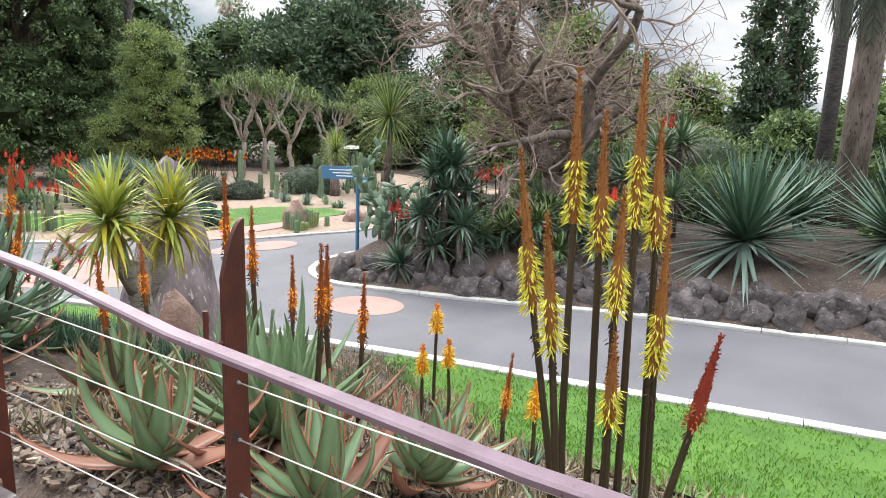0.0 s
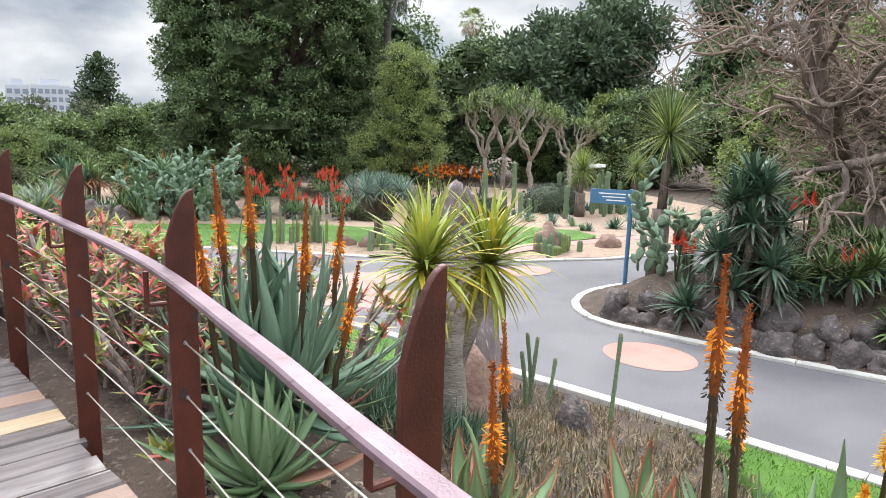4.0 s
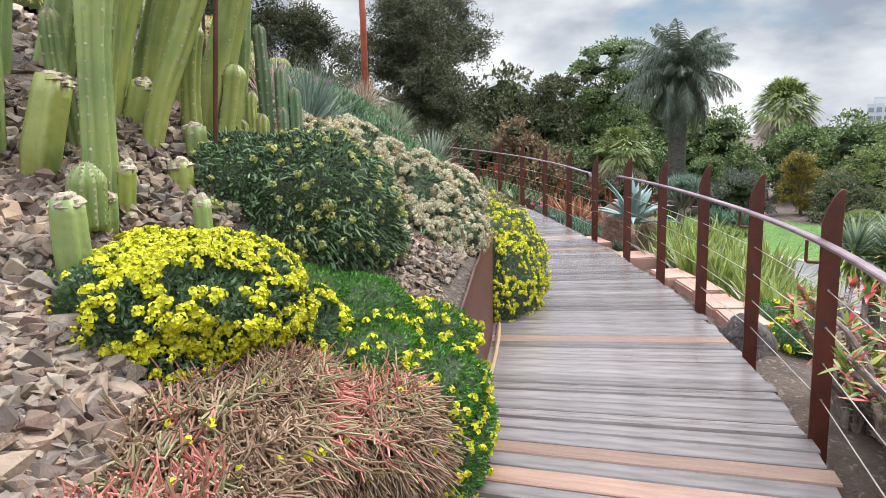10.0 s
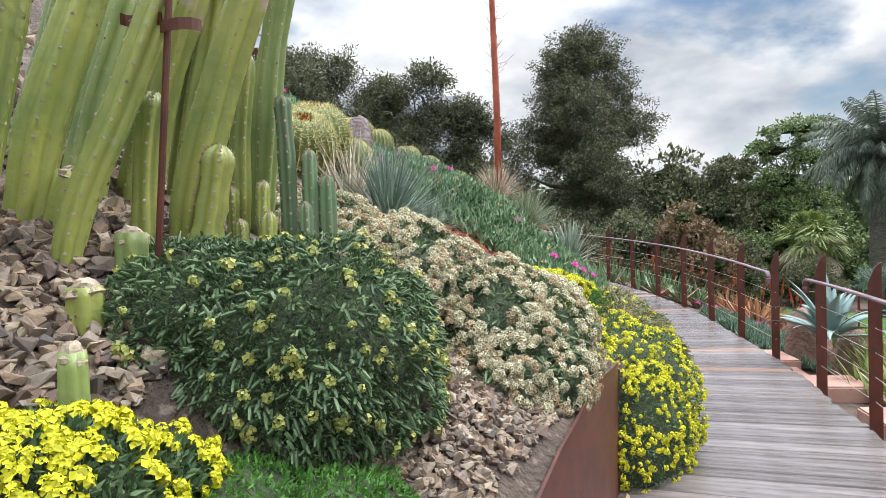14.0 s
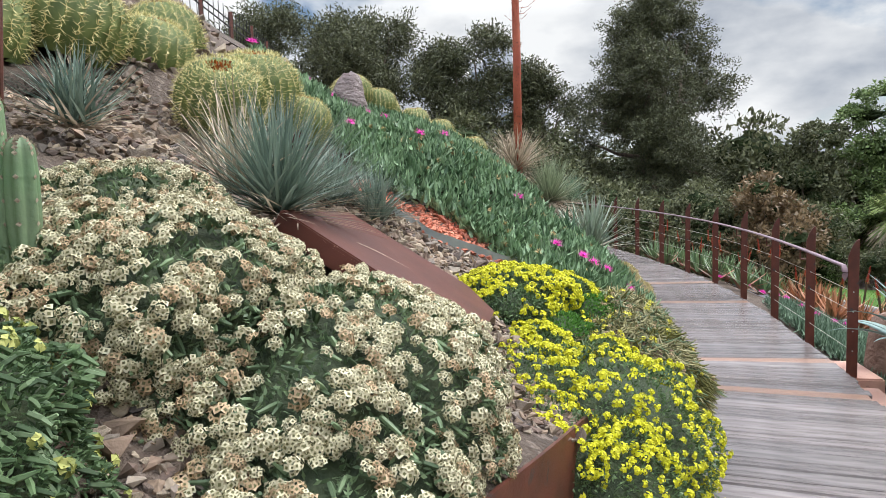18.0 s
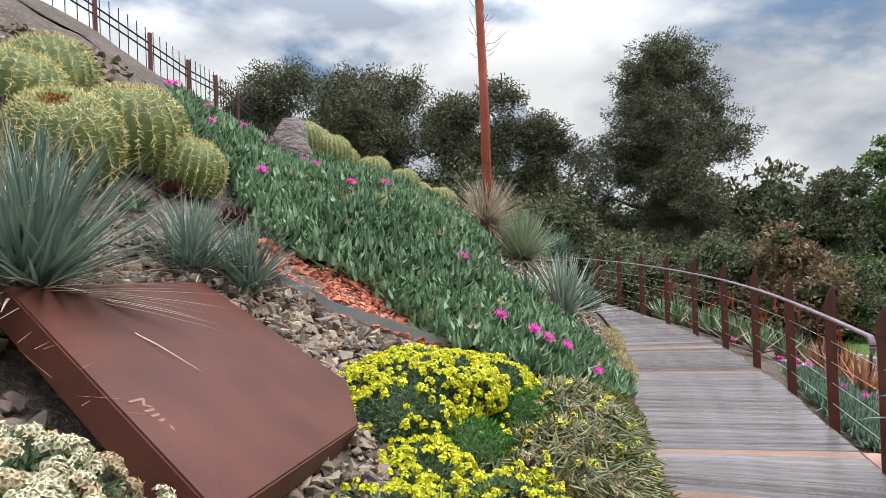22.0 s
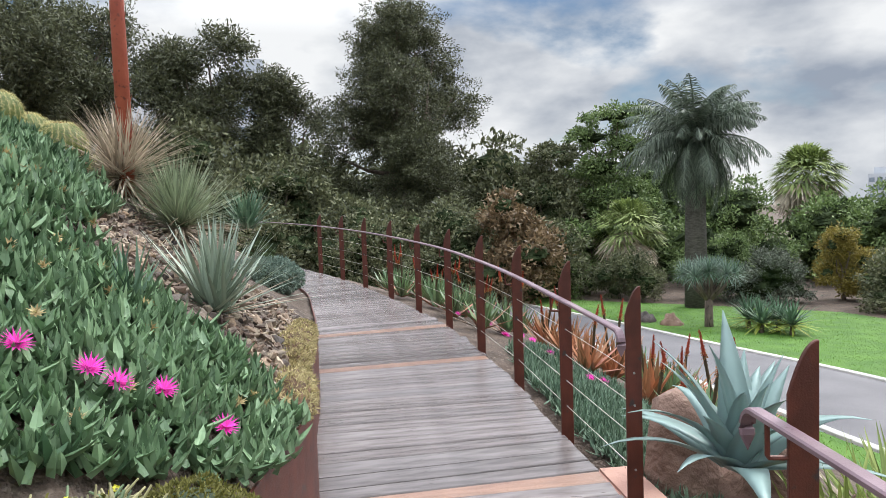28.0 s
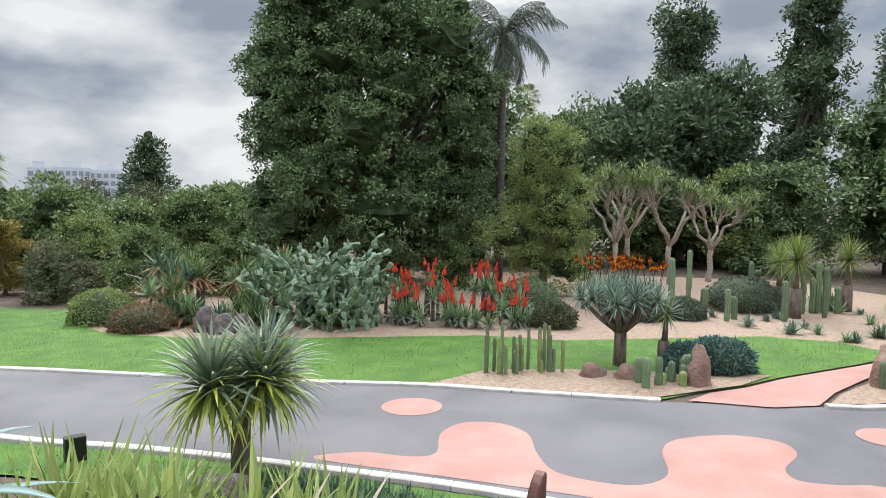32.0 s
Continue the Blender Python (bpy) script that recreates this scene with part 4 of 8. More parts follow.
tree("gum_tree", (-21.8, 45.3, 0), "tall olive-green eucalypt with drooping foliage", lobes(41, 52, 7.0, 1.0, 14.0, 1.9, 0.28), F_GUM, 0.4, 4, 2300, 66, 0.62, 0.23, 21, aspect=0.30, core=0, fill=0.15)
tree("gum_tree", (-32.5, 38.0, 2.5), "open brown-green eucalypt with bare limbs", lobes(42, 18, 5.2, 2, 9.6, 1.6, 0.55), F_GUM, 0.25, 4, 768, 66, 0.9, 0.3, 22, aspect=0.30, core=0, fill=0.15)
tree("gum_tree", (-37.5, 33.0, 3.5), "open brown-green eucalypt with bare limbs", lobes(43, 18, 5.0, 2.5, 10.5, 1.9, 0.6), F_GUM, 0.3, 4, 736, 66, 0.9, 0.3, 23, aspect=0.30, core=0, fill=0.15)
tree("gum_tree", (-33, 27, 5), "dark rounded eucalypt on the hill", lobes(44, 9, 3.0, 2, 6.6, 1.5, 0.6), F_GUM, 0.25, 2.5, 352, 66, 0.7, 0.28, 24, aspect=0.30, core=0, fill=0.15)

for i, (x, y, w, hh_, fol, sd) in enumerate(((-2.5, 50, 6, 5.0, F_MID, 1), (-10, 46, 5, 3.6, F_MID, 2), (6, 50, 6, 4.4, F_MID, 3), (14, 49, 5.5, 4.4, F_MID, 4), (-16, 42, 6, 3.6, F_OLIVE, 5), (-11.5, 37, 4, 5.0, F_BROWN, 6),
                                          (-15, 38, 4.5, 4.0, F_OLIVE, 7), (-18, 38, 5, 4.0, F_OLIVE, 8), (-24, 38, 6, 4.5, F_OLIVE, 9), (-29, 42, 7, 5, F_OLIVE, 10), (-36, 36, 7, 6, F_OLIVE, 11), (38, 33, 5, 4.5, F_MID, 12), (40, 25, 6, 6.0, F_DARK, 13), (38, 16, 6, 5, F_MID, 14), (45, 8, 7, 4.5, F_MID, 15))):
    z = ground_z(x, y)
    tree("shrub", (x, y, z), "dense mixed green shrub at the garden edge", lobes(60 + sd, 8, w * 0.6, 0.6, hh_, w * 0.32, 0.3), fol, 0.12, 0.6, 170, 50, 0.6, 0.27, 60 + sd, group="background shrubs")


# ---- the slope: spurge mounds, cacti, stones ----
def floret_clusters(h, pts, nrm, rng, size, k, mat=0, mid=None, other=None):
    """Domed flower heads: k florets over a small cap at each point, each with a darker eye if mid is given; some heads in another shade."""
    n = len(pts)
    nrm = nrm + 0.3 * rng.normal(size=(n, 3))
    nrm /= np.linalg.norm(nrm, axis=1)[:, None]
    a = np.cross(nrm, rng.normal(size=(n, 3)))
    a /= np.linalg.norm(a, axis=1)[:, None]
    b = np.cross(nrm, a)
    size = size * rng.uniform(0.7, 1.2, n)[:, None]
    odd = rng.uniform(size=n) < 0.24
    for j in range(k):
        ph = 1.25 * math.sqrt((j + 0.4) / k)
        th = j * 2.39996
        o = a * math.sin(ph) * math.cos(th) + b * math.sin(ph) * math.sin(th) + nrm * math.cos(ph)
        c = pts + o * size * 0.5 - nrm * size * 0.25 + rng.normal(size=(n, 3)) * size * 0.04
        u = np.cross(o, rng.normal(size=(n, 3)))
        u /= np.linalg.norm(u, axis=1)[:, None]
        v = np.cross(o, u)
        sz = size * (0.88 / math.sqrt(k)) * rng.uniform(0.75, 1.15, n)[:, None]
        q = np.stack([c - u * sz, c - v * sz + o * sz * 0.35, c + u * sz, c + v * sz + o * sz * 0.35], 1)
        if other is None:
            h.quads(q, mat)
        else:
            h.quads(q[~odd], mat)
            h.quads(q[odd], other)
        if mid is not None:
            c2, s2 = c + o * 0.0028, sz * 0.42
            h.quads(np.stack([c2 - u * s2, c2 - v * s2, c2 + u * s2, c2 + v * s2], 1), mid)


def on_mound(rng, lobes_, n, low=-0.75):
    """Points and outward directions over the outside of a union of lobes, above the ground."""
    pts, nrm = [], []
    area = np.array([b[3] * b[4] + b[4] * b[5] + b[3] * b[5] for b in lobes_])
    for b, share in zip(lobes_, area / area.sum()):
        d = ball(rng, int(n * share * 1.7))
        d = d[d[:, 2] > low]
        c, r = np.array(b[:3]), np.array(b[3:6])
        lump = np.array([1 + 0.16 * noise.noise(Vector(v * 2.6) + Vector(c)) + 0.09 * noise.noise(Vector(v * 7) + Vector(c)) for v in d])
        p = c + d * r * lump[:, None]
        keep = np.array([q[2] > ground_z(q[0], q[1]) - 0.02 for q in p])
        for o in lobes_:
            if o is not b:
                keep &= (((p - o[:3]) / np.array(o[3:6])) ** 2).sum(1) > 0.86
        nn = d / r
        nn /= np.linalg.norm(nn, axis=1)[:, None]
        pts.append(p[keep])
        nrm.append(nn[keep])
    return np.concatenate(pts), np.concatenate(nrm)


def fingers(h, pts, nrm, rng, length, rad, sag, mat=0, droop=(0, 0, -1)):
    """Short fleshy stems that lean outwards and hang."""
    for p, n in zip(pts, nrm):
        d = n * 0.6 + rng.normal(size=3) * 0.35 + np.array(droop) * sag
        d /= np.linalg.norm(d)
        ln = length * rng.uniform(0.6, 1.3)
        q = [p - d * ln * 0.45, p + n * rad * 0.6, p + d * ln * 0.55 + n * ln * 0.18]
        w = noise.noise(Vector(p) * 5.0) + 0.25 * rng.normal()
        tube(h, q, (rad * 0.8, rad, rad * 0.55), 5, (0 if w < 0.02 else 1 if w < 0.24 else 2) if mat == "mixed" else mat, cap=True)


def mound(name, lobes_, label, body, leaf_mat, leaf_n, leaf_len, flower=None, flower_n=0, flower_size=0.045, k=7, eye=None, finger=None, seed=1, patch=0.0, leaf_w=0.35, group="spurge mounds"):
    rng = np.random.default_rng(seed)
    base = np.array(lobes_[0][:3])
    t = thing(name, tuple(base), label, "plant", group)
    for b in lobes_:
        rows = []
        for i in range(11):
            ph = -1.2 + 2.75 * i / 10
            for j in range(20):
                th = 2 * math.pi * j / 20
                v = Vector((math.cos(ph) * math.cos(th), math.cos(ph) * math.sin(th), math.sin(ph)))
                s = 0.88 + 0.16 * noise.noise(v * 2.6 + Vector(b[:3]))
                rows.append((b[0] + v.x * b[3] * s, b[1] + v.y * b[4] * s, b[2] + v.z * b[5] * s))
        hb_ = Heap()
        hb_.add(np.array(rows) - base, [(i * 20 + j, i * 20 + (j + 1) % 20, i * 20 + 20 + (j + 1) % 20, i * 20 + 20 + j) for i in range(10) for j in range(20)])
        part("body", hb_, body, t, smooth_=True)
    if leaf_n:
        p, n = on_mound(rng, lobes_, leaf_n)
        hl = Heap()
        leaves(hl, p - base - n * leaf_len * 0.35, rng, leaf_len, leaf_len * leaf_w, 0, out=n)
        tagged(part("foliage", hl, leaf_mat, t), kind="stuff")
    if finger:
        p, n = on_mound(rng, lobes_, finger[0])
        hf = Heap()
        fingers(hf, p - base, n, rng, finger[1], finger[2], finger[3], "mixed" if isinstance(finger[4], list) else 0)
        tagged(part("stem_tangle", hf, finger[4], t), kind="stuff")
    if flower_n:
        p, n = on_mound(rng, lobes_, flower_n, -0.55)
        if patch:
            w = np.array([0.5 * noise.noise(Vector(q) * 4.5 + Vector((seed, 0, 0))) + 0.5 * noise.noise(Vector(q) * 11.0 + Vector((seed, 0, 0))) for q in p])
            keep = w > patch - 0.55 + 0.1 * rng.normal(size=len(w))
            p, n = p[keep], n[keep]
        hf = Heap()
        floret_clusters(hf, p - base + n * 0.022, n, rng, flower_size, k, 0, 1 if eye else None, 2 if eye else None)
        tagged(part("bloom", hf, [flower, eye, FL_PEACH] if eye else [flower], t, "flat heads of tiny flowers"), kind="stuff")
    return t


# solid lobes under the leaves, coloured near black as the shade among them
BODY_DARK = material("mound_shade_body", (0.02, 0.035, 0.015), 0.8, 0, (0.05, 0.07, 0.03), 18, bump=0.6, bump_scale=60, bump_dist=0.02)
BODY_BROWN = material("dry_stems", (0.10, 0.06, 0.035), 0.8, 0, (0.18, 0.10, 0.06), 18, bump=0.6, bump_scale=60, bump_dist=0.02)
L_SPURGEDARK = leafy("dark_spurge_leaf", (0.030, 0.070, 0.030), (0.135, 0.21, 0.095), 0.5)
L_MOSS = leafy("bright_moss_leaf", (0.025, 0.10, 0.014), (0.10, 0.25, 0.04), 0.6)
L_GREYTIP = leafy("grey_green_spurge_leaf", (0.045, 0.085, 0.04), (0.20, 0.28, 0.15), 0.5)
L_REDFINGER = leafy("red_brown_finger_stem", (0.15, 0.08, 0.05), (0.42, 0.29, 0.19), 0.6)
L_TAN = leafy("tan_finger_stem", (0.13, 0.13, 0.06), (0.42, 0.39, 0.21), 0.6)
L_ROSE = leafy("rose_finger_stem", (0.36, 0.07, 0.05), (0.66, 0.30, 0.24), 0.6)
L_OLIVE = leafy("olive_moss", (0.07, 0.075, 0.012), (0.17, 0.16, 0.04), 0.6)
L_CUSHION = leafy("straw_cushion_spines", (0.22, 0.18, 0.07), (0.58, 0.50, 0.27), 0.6)
EYE = material("olive_flower_eye", (0.09, 0.085, 0.03), 0.7, bump=0)
FL_PEACH = leafy("peach_cream_flower", (0.36, 0.25, 0.14), (0.62, 0.46, 0.30), 0.6)
FL_LIMEDULL = leafy("dull_lime_flower", (0.20, 0.24, 0.05), (0.45, 0.46, 0.15), 0.6)
FL_YELLOW2 = leafy("bright_yellow_flower", (0.38, 0.38, 0.008), (0.68, 0.66, 0.03), 0.6)

def stone_mesh(seed, mat):
    """An angular broken stone."""
    rng = np.random.default_rng(seed)
    bm = bmesh.new()
    sc = rng.uniform(0.55, 1.0, 3) * (1, 0.8, 0.5)
    for _ in range(11):
        v = rng.normal(size=3)
        v = np.sign(v) * np.abs(v) ** 0.5
        v /= np.abs(v).max()
        bm.verts.new(v * sc * rng.uniform(0.8, 1.0))
    bmesh.ops.convex_hull(bm, input=bm.verts[:])
    for v in [v for v in bm.verts if not v.link_faces]:
        bm.verts.remove(v)
    me = bpy.data.meshes.new("stone")
    bm.to_mesh(me)
    bm.free()
    me.materials.append(mat)
    return me


STONES = [stone_mesh(300 + k, GRAVEL) for k in range(10)]


def stones(name, poly, n, size, label, seed, mat, singles=0, lift=0.3, meshes=None):
    rng = np.random.default_rng(seed)
    xs, ys = [p[0] for p in poly], [p[1] for p in poly]
    root = thing(name, (0, 0, 0), label, "gravel", kind="stuff" if not singles else "")
    h = Heap()
    k = tries = 0
    data = [(np.array([v.co for v in me.vertices]), [tuple(p.vertices) for p in me.polygons]) for me in STONES]
    while k < n and tries < n * 60:
        tries += 1
        x, y = rng.uniform(min(xs), max(xs)), rng.uniform(min(ys), max(ys))
        if not inside(poly, x, y):
            continue
        s = size * rng.uniform(0.45, 1.35) * (1.5 if rng.uniform() < 0.08 else 1)
        m = Matrix.Translation((x, y, ground_z(x, y) + s * lift)) @ Euler((rng.normal() * 0.4, rng.normal() * 0.4 - 0.2, rng.uniform(0, 6.28))).to_matrix().to_4x4() @ Matrix.Scale(s, 4)
        j = int(rng.integers(len(STONES)))
        if k < singles:
            part("stone", STONES[j], None, root, m=m)
        else:
            v, f = data[j]
            mm = np.array(m)
            h.add(v @ mm[:3, :3].T + mm[:3, 3], f)
        k += 1
    if h.n:
        tagged(part("stone_litter", h, mat, root), kind="stuff")


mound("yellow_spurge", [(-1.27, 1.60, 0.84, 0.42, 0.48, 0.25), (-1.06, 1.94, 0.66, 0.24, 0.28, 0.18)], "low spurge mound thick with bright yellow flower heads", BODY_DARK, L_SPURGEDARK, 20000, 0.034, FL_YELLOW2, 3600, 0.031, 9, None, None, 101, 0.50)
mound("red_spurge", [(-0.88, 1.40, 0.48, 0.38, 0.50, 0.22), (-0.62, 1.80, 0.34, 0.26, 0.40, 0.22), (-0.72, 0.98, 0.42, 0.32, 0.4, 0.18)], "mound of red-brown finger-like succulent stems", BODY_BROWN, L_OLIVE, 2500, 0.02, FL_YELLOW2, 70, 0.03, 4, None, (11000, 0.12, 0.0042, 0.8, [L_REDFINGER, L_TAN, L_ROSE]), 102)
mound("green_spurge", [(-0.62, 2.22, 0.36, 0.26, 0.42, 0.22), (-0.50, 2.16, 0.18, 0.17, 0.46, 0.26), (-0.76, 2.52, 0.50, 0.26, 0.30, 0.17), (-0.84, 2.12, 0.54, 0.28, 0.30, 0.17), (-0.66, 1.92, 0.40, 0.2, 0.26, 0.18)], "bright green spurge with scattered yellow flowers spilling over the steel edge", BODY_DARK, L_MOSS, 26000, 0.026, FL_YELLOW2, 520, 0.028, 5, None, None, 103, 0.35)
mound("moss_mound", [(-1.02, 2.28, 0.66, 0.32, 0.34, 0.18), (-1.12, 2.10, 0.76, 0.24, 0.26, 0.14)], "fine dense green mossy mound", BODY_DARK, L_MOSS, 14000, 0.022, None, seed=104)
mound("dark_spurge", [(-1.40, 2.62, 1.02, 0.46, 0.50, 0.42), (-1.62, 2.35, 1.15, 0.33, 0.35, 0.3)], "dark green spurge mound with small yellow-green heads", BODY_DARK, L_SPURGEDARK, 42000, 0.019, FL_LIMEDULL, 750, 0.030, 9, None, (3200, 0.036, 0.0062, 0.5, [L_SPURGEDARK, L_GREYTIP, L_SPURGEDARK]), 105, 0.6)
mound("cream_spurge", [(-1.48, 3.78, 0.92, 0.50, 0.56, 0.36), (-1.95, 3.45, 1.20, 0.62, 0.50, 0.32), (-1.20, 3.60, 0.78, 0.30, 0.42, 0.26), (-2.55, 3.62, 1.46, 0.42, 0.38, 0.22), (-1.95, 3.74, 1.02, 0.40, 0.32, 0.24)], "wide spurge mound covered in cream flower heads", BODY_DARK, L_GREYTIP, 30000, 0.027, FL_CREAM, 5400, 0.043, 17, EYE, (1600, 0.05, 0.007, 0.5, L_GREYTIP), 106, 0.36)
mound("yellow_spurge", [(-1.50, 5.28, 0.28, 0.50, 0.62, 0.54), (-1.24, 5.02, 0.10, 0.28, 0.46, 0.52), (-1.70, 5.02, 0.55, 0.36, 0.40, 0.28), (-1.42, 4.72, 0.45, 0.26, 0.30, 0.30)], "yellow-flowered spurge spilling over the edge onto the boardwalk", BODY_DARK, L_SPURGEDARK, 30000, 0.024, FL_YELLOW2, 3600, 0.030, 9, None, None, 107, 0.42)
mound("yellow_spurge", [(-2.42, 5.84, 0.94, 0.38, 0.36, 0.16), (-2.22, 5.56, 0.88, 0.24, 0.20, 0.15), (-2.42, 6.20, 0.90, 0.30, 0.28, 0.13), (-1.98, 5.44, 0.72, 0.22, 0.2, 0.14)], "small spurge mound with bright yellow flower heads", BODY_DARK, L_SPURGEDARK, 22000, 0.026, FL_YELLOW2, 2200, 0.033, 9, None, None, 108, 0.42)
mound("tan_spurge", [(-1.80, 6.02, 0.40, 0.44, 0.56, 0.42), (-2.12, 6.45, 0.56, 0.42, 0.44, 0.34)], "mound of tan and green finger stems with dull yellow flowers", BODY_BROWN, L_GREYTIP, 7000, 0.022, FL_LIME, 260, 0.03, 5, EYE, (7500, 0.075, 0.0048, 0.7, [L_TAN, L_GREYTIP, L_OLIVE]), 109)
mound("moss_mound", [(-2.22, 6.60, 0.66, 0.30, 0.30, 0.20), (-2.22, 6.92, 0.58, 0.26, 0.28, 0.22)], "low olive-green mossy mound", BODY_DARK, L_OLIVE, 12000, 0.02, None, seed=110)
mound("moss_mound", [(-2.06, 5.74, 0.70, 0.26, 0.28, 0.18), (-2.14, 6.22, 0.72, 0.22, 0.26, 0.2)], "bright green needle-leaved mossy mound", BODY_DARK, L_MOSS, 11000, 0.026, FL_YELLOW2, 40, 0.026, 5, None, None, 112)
stones("stone_mulch", [(-1.30, 4.25), (-1.15, 4.7), (-1.5, 5.1), (-1.95, 5.25), (-2.0, 4.9), (-1.75, 4.6), (-1.62, 4.35)], 900, 0.03, "loose broken stones below the steel plate", 50, GRAVEL, 60)
stones("stone_mulch", [(-1.9, 5.2), (-2.3, 5.2), (-2.75, 5.55), (-2.3, 5.75), (-1.95, 5.6)], 420, 0.03, "loose broken stones at the plate's corner", 51, GRAVEL, 40)
stones("stone_mulch", [(-1.25, 1.75), (-1.5, 1.5), (-1.95, 1.6), (-2.1, 2.0), (-1.9, 2.35), (-1.4, 2.15)], 1500, 0.032, "loose broken stones round the cactus feet", 52, GRAVEL, 80)
stones("stone_mulch", [(-0.75, 0.7), (-1.45, 0.75), (-1.75, 1.2), (-1.6, 1.45), (-1.15, 1.35), (-0.9, 1.1)], 1300, 0.046, "larger angular tan and grey stones on the slope", 53, GRAVEL, 120)
stones("stone_mulch", [(-4.0, 8.1), (-4.7, 8.55), (-4.6, 9.5), (-4.1, 9.6), (-3.8, 8.9)], 500, 0.03, "crushed brown stone below the yuccas", 54, GRAVEL, 40)
stones("stone_mulch", [(-0.95, 2.9), (-1.2, 3.35), (-1.75, 3.15), (-1.95, 2.95), (-1.3, 2.75)], 500, 0.03, "broken stones between the spurge mounds", 55, GRAVEL, 60)
stones("stone_mulch", [(-3.0, 3.7), (-4.2, 3.3), (-5.4, 3.4), (-5.2, 4.6), (-4.0, 4.6), (-3.0, 4.4)], 1100, 0.034, "broken stones and soil on the upper slope", 56, GRAVEL)
mound("grey_shrub", [(-5.3, 10.9, 0.90, 0.38, 0.5, 0.22)], "low grey-green leafy shrub over the steel edge", BODY_DARK, L_SPIKY, 5000, 0.05, None, seed=111)
rng = np.random.default_rng(119)
for i in range(17):
    s = arc_of(-1.5, 9.15) + 0.125 * i
    p, n = at_arc(s)
    r = rng.uniform(0.07, 0.135)
    q = p[:2] + n * (WIDE + 0.05 + r * 0.6 + (0.16 if i % 3 == 1 else 0.0))
    mound("cushion_cactus", [(*q, p[2] + wall_top(p[1]) + r * 0.35, r, r, r * 0.85), (q[0] + r * 0.8, q[1] - r * 0.5, p[2] + wall_top(p[1]) + r * 0.15, r * 0.7, r * 0.7, r * 0.6)], "clump of straw-coloured cushion cacti on the gravel edge", BODY_BROWN, L_CUSHION, 1500, 0.028, None, seed=120 + i, leaf_w=0.3, group="cushion cacti")


# columnar cacti
def column(at, tops, r, mat, ribs=9, seed=0, base=0.75):
    """A ribbed column through the given points; returns its mesh with a rounded end."""
    rng = np.random.default_rng(seed)
    p = np.array([(0, 0, 0), *tops], float)
    d = np.r_[0, np.cumsum(np.linalg.norm(np.diff(p, axis=0), axis=1))]
    n = max(8, int(d[-1] / 0.06))
    tip = min(r * 1.1, d[-1] * 0.5)
    s = np.r_[np.linspace(0, d[-1] - tip, n), d[-1] - tip + tip * np.sin(np.linspace(0.2, 1, 6) * math.pi / 2)]
    n = len(s)
    pts = np.stack([np.interp(s, d, p[:, k]) for k in range(3)], 1)
    for _ in range(6):
        pts[1:-7] = (pts[:-8] + 2 * pts[1:-7] + pts[2:-6]) / 4
    wave = np.interp(s, np.linspace(0, d[-1], 9), rng.uniform(0.84, 1.12, 9))
    rad = r * wave
    m8 = max(2, n // 8)
    rad[:m8] *= np.linspace(base, 1, m8)
    end = s[-1] - s
    rad *= np.sqrt(np.clip(1 - np.clip(1 - end / tip, 0, 1) ** 2, 0.004, 1))
    h = Heap()
    tube(h, pts, rad, ribs=ribs, depth=0.30)
    hs = Heap()
    tan = np.gradient(pts, axis=0)
    tan /= np.linalg.norm(tan, axis=1)[:, None]
    for i in range(1, n - 1):
        u = np.cross(tan[i], (1, 0, 0) if abs(tan[i, 0]) < 0.8 else (0, 1, 0))
        u /= np.linalg.norm(u)
        w = np.cross(tan[i], u)
        for j in range(ribs):
            a = 2 * math.pi * j * 2 / (2 * ribs)
            o = u * math.cos(a) + w * math.sin(a)
            c = pts[i] + o * rad[i] * 1.005
            e1, e2 = np.cross(o, tan[i]) * 0.007, tan[i] * 0.007
            hs.quads([[c - e1, c - e2, c + e1 + o * 0.004, c + e2 + o * 0.002]], 0)
    return h, hs


def cactus(name, at, cols, label, group=""):
    t = thing(name, at, label, "cactus", group)
    for k, (off, tops, r, mat, ribs) in enumerate(cols):
        h, hs = column(at, tops, r, mat, ribs, seed=int(abs(at[0] * 100) + k * 7))
        me = h.mesh("column", [mat], True)
        c = part("column", me, None, t, m=Matrix.Translation(off))
        tagged(part("areole_cover", hs, CORK, c, "pale woolly spine cushions along the ribs"), kind="stuff")
    return t


def stub(at, lean, ln, r, seed):
    rng = np.random.default_rng(seed)
    t = thing("cactus_stump", at, "cut cactus stump with a corky pale top", "cactus", "cactus stumps")
    h = Heap()
    top = np.array([lean[0], lean[1], 1.0]) * ln
    tube(h, [(0, 0, -0.08), top * 0.3, top * 0.8, top], (r * 0.9, r * 1.05, r, r * 0.95), ribs=6, depth=0.2)
    part("stem", h, CACTUS_Y if seed % 2 else CACTUS, t, smooth_=True)
    h = Heap()
    rock(h, tuple(top - np.array([0, 0, 0.02])), (r * 0.93, r * 0.9, 0.04), seed, rough=0.45)
    part("scar", h, CORK, t, "dry corky scar")


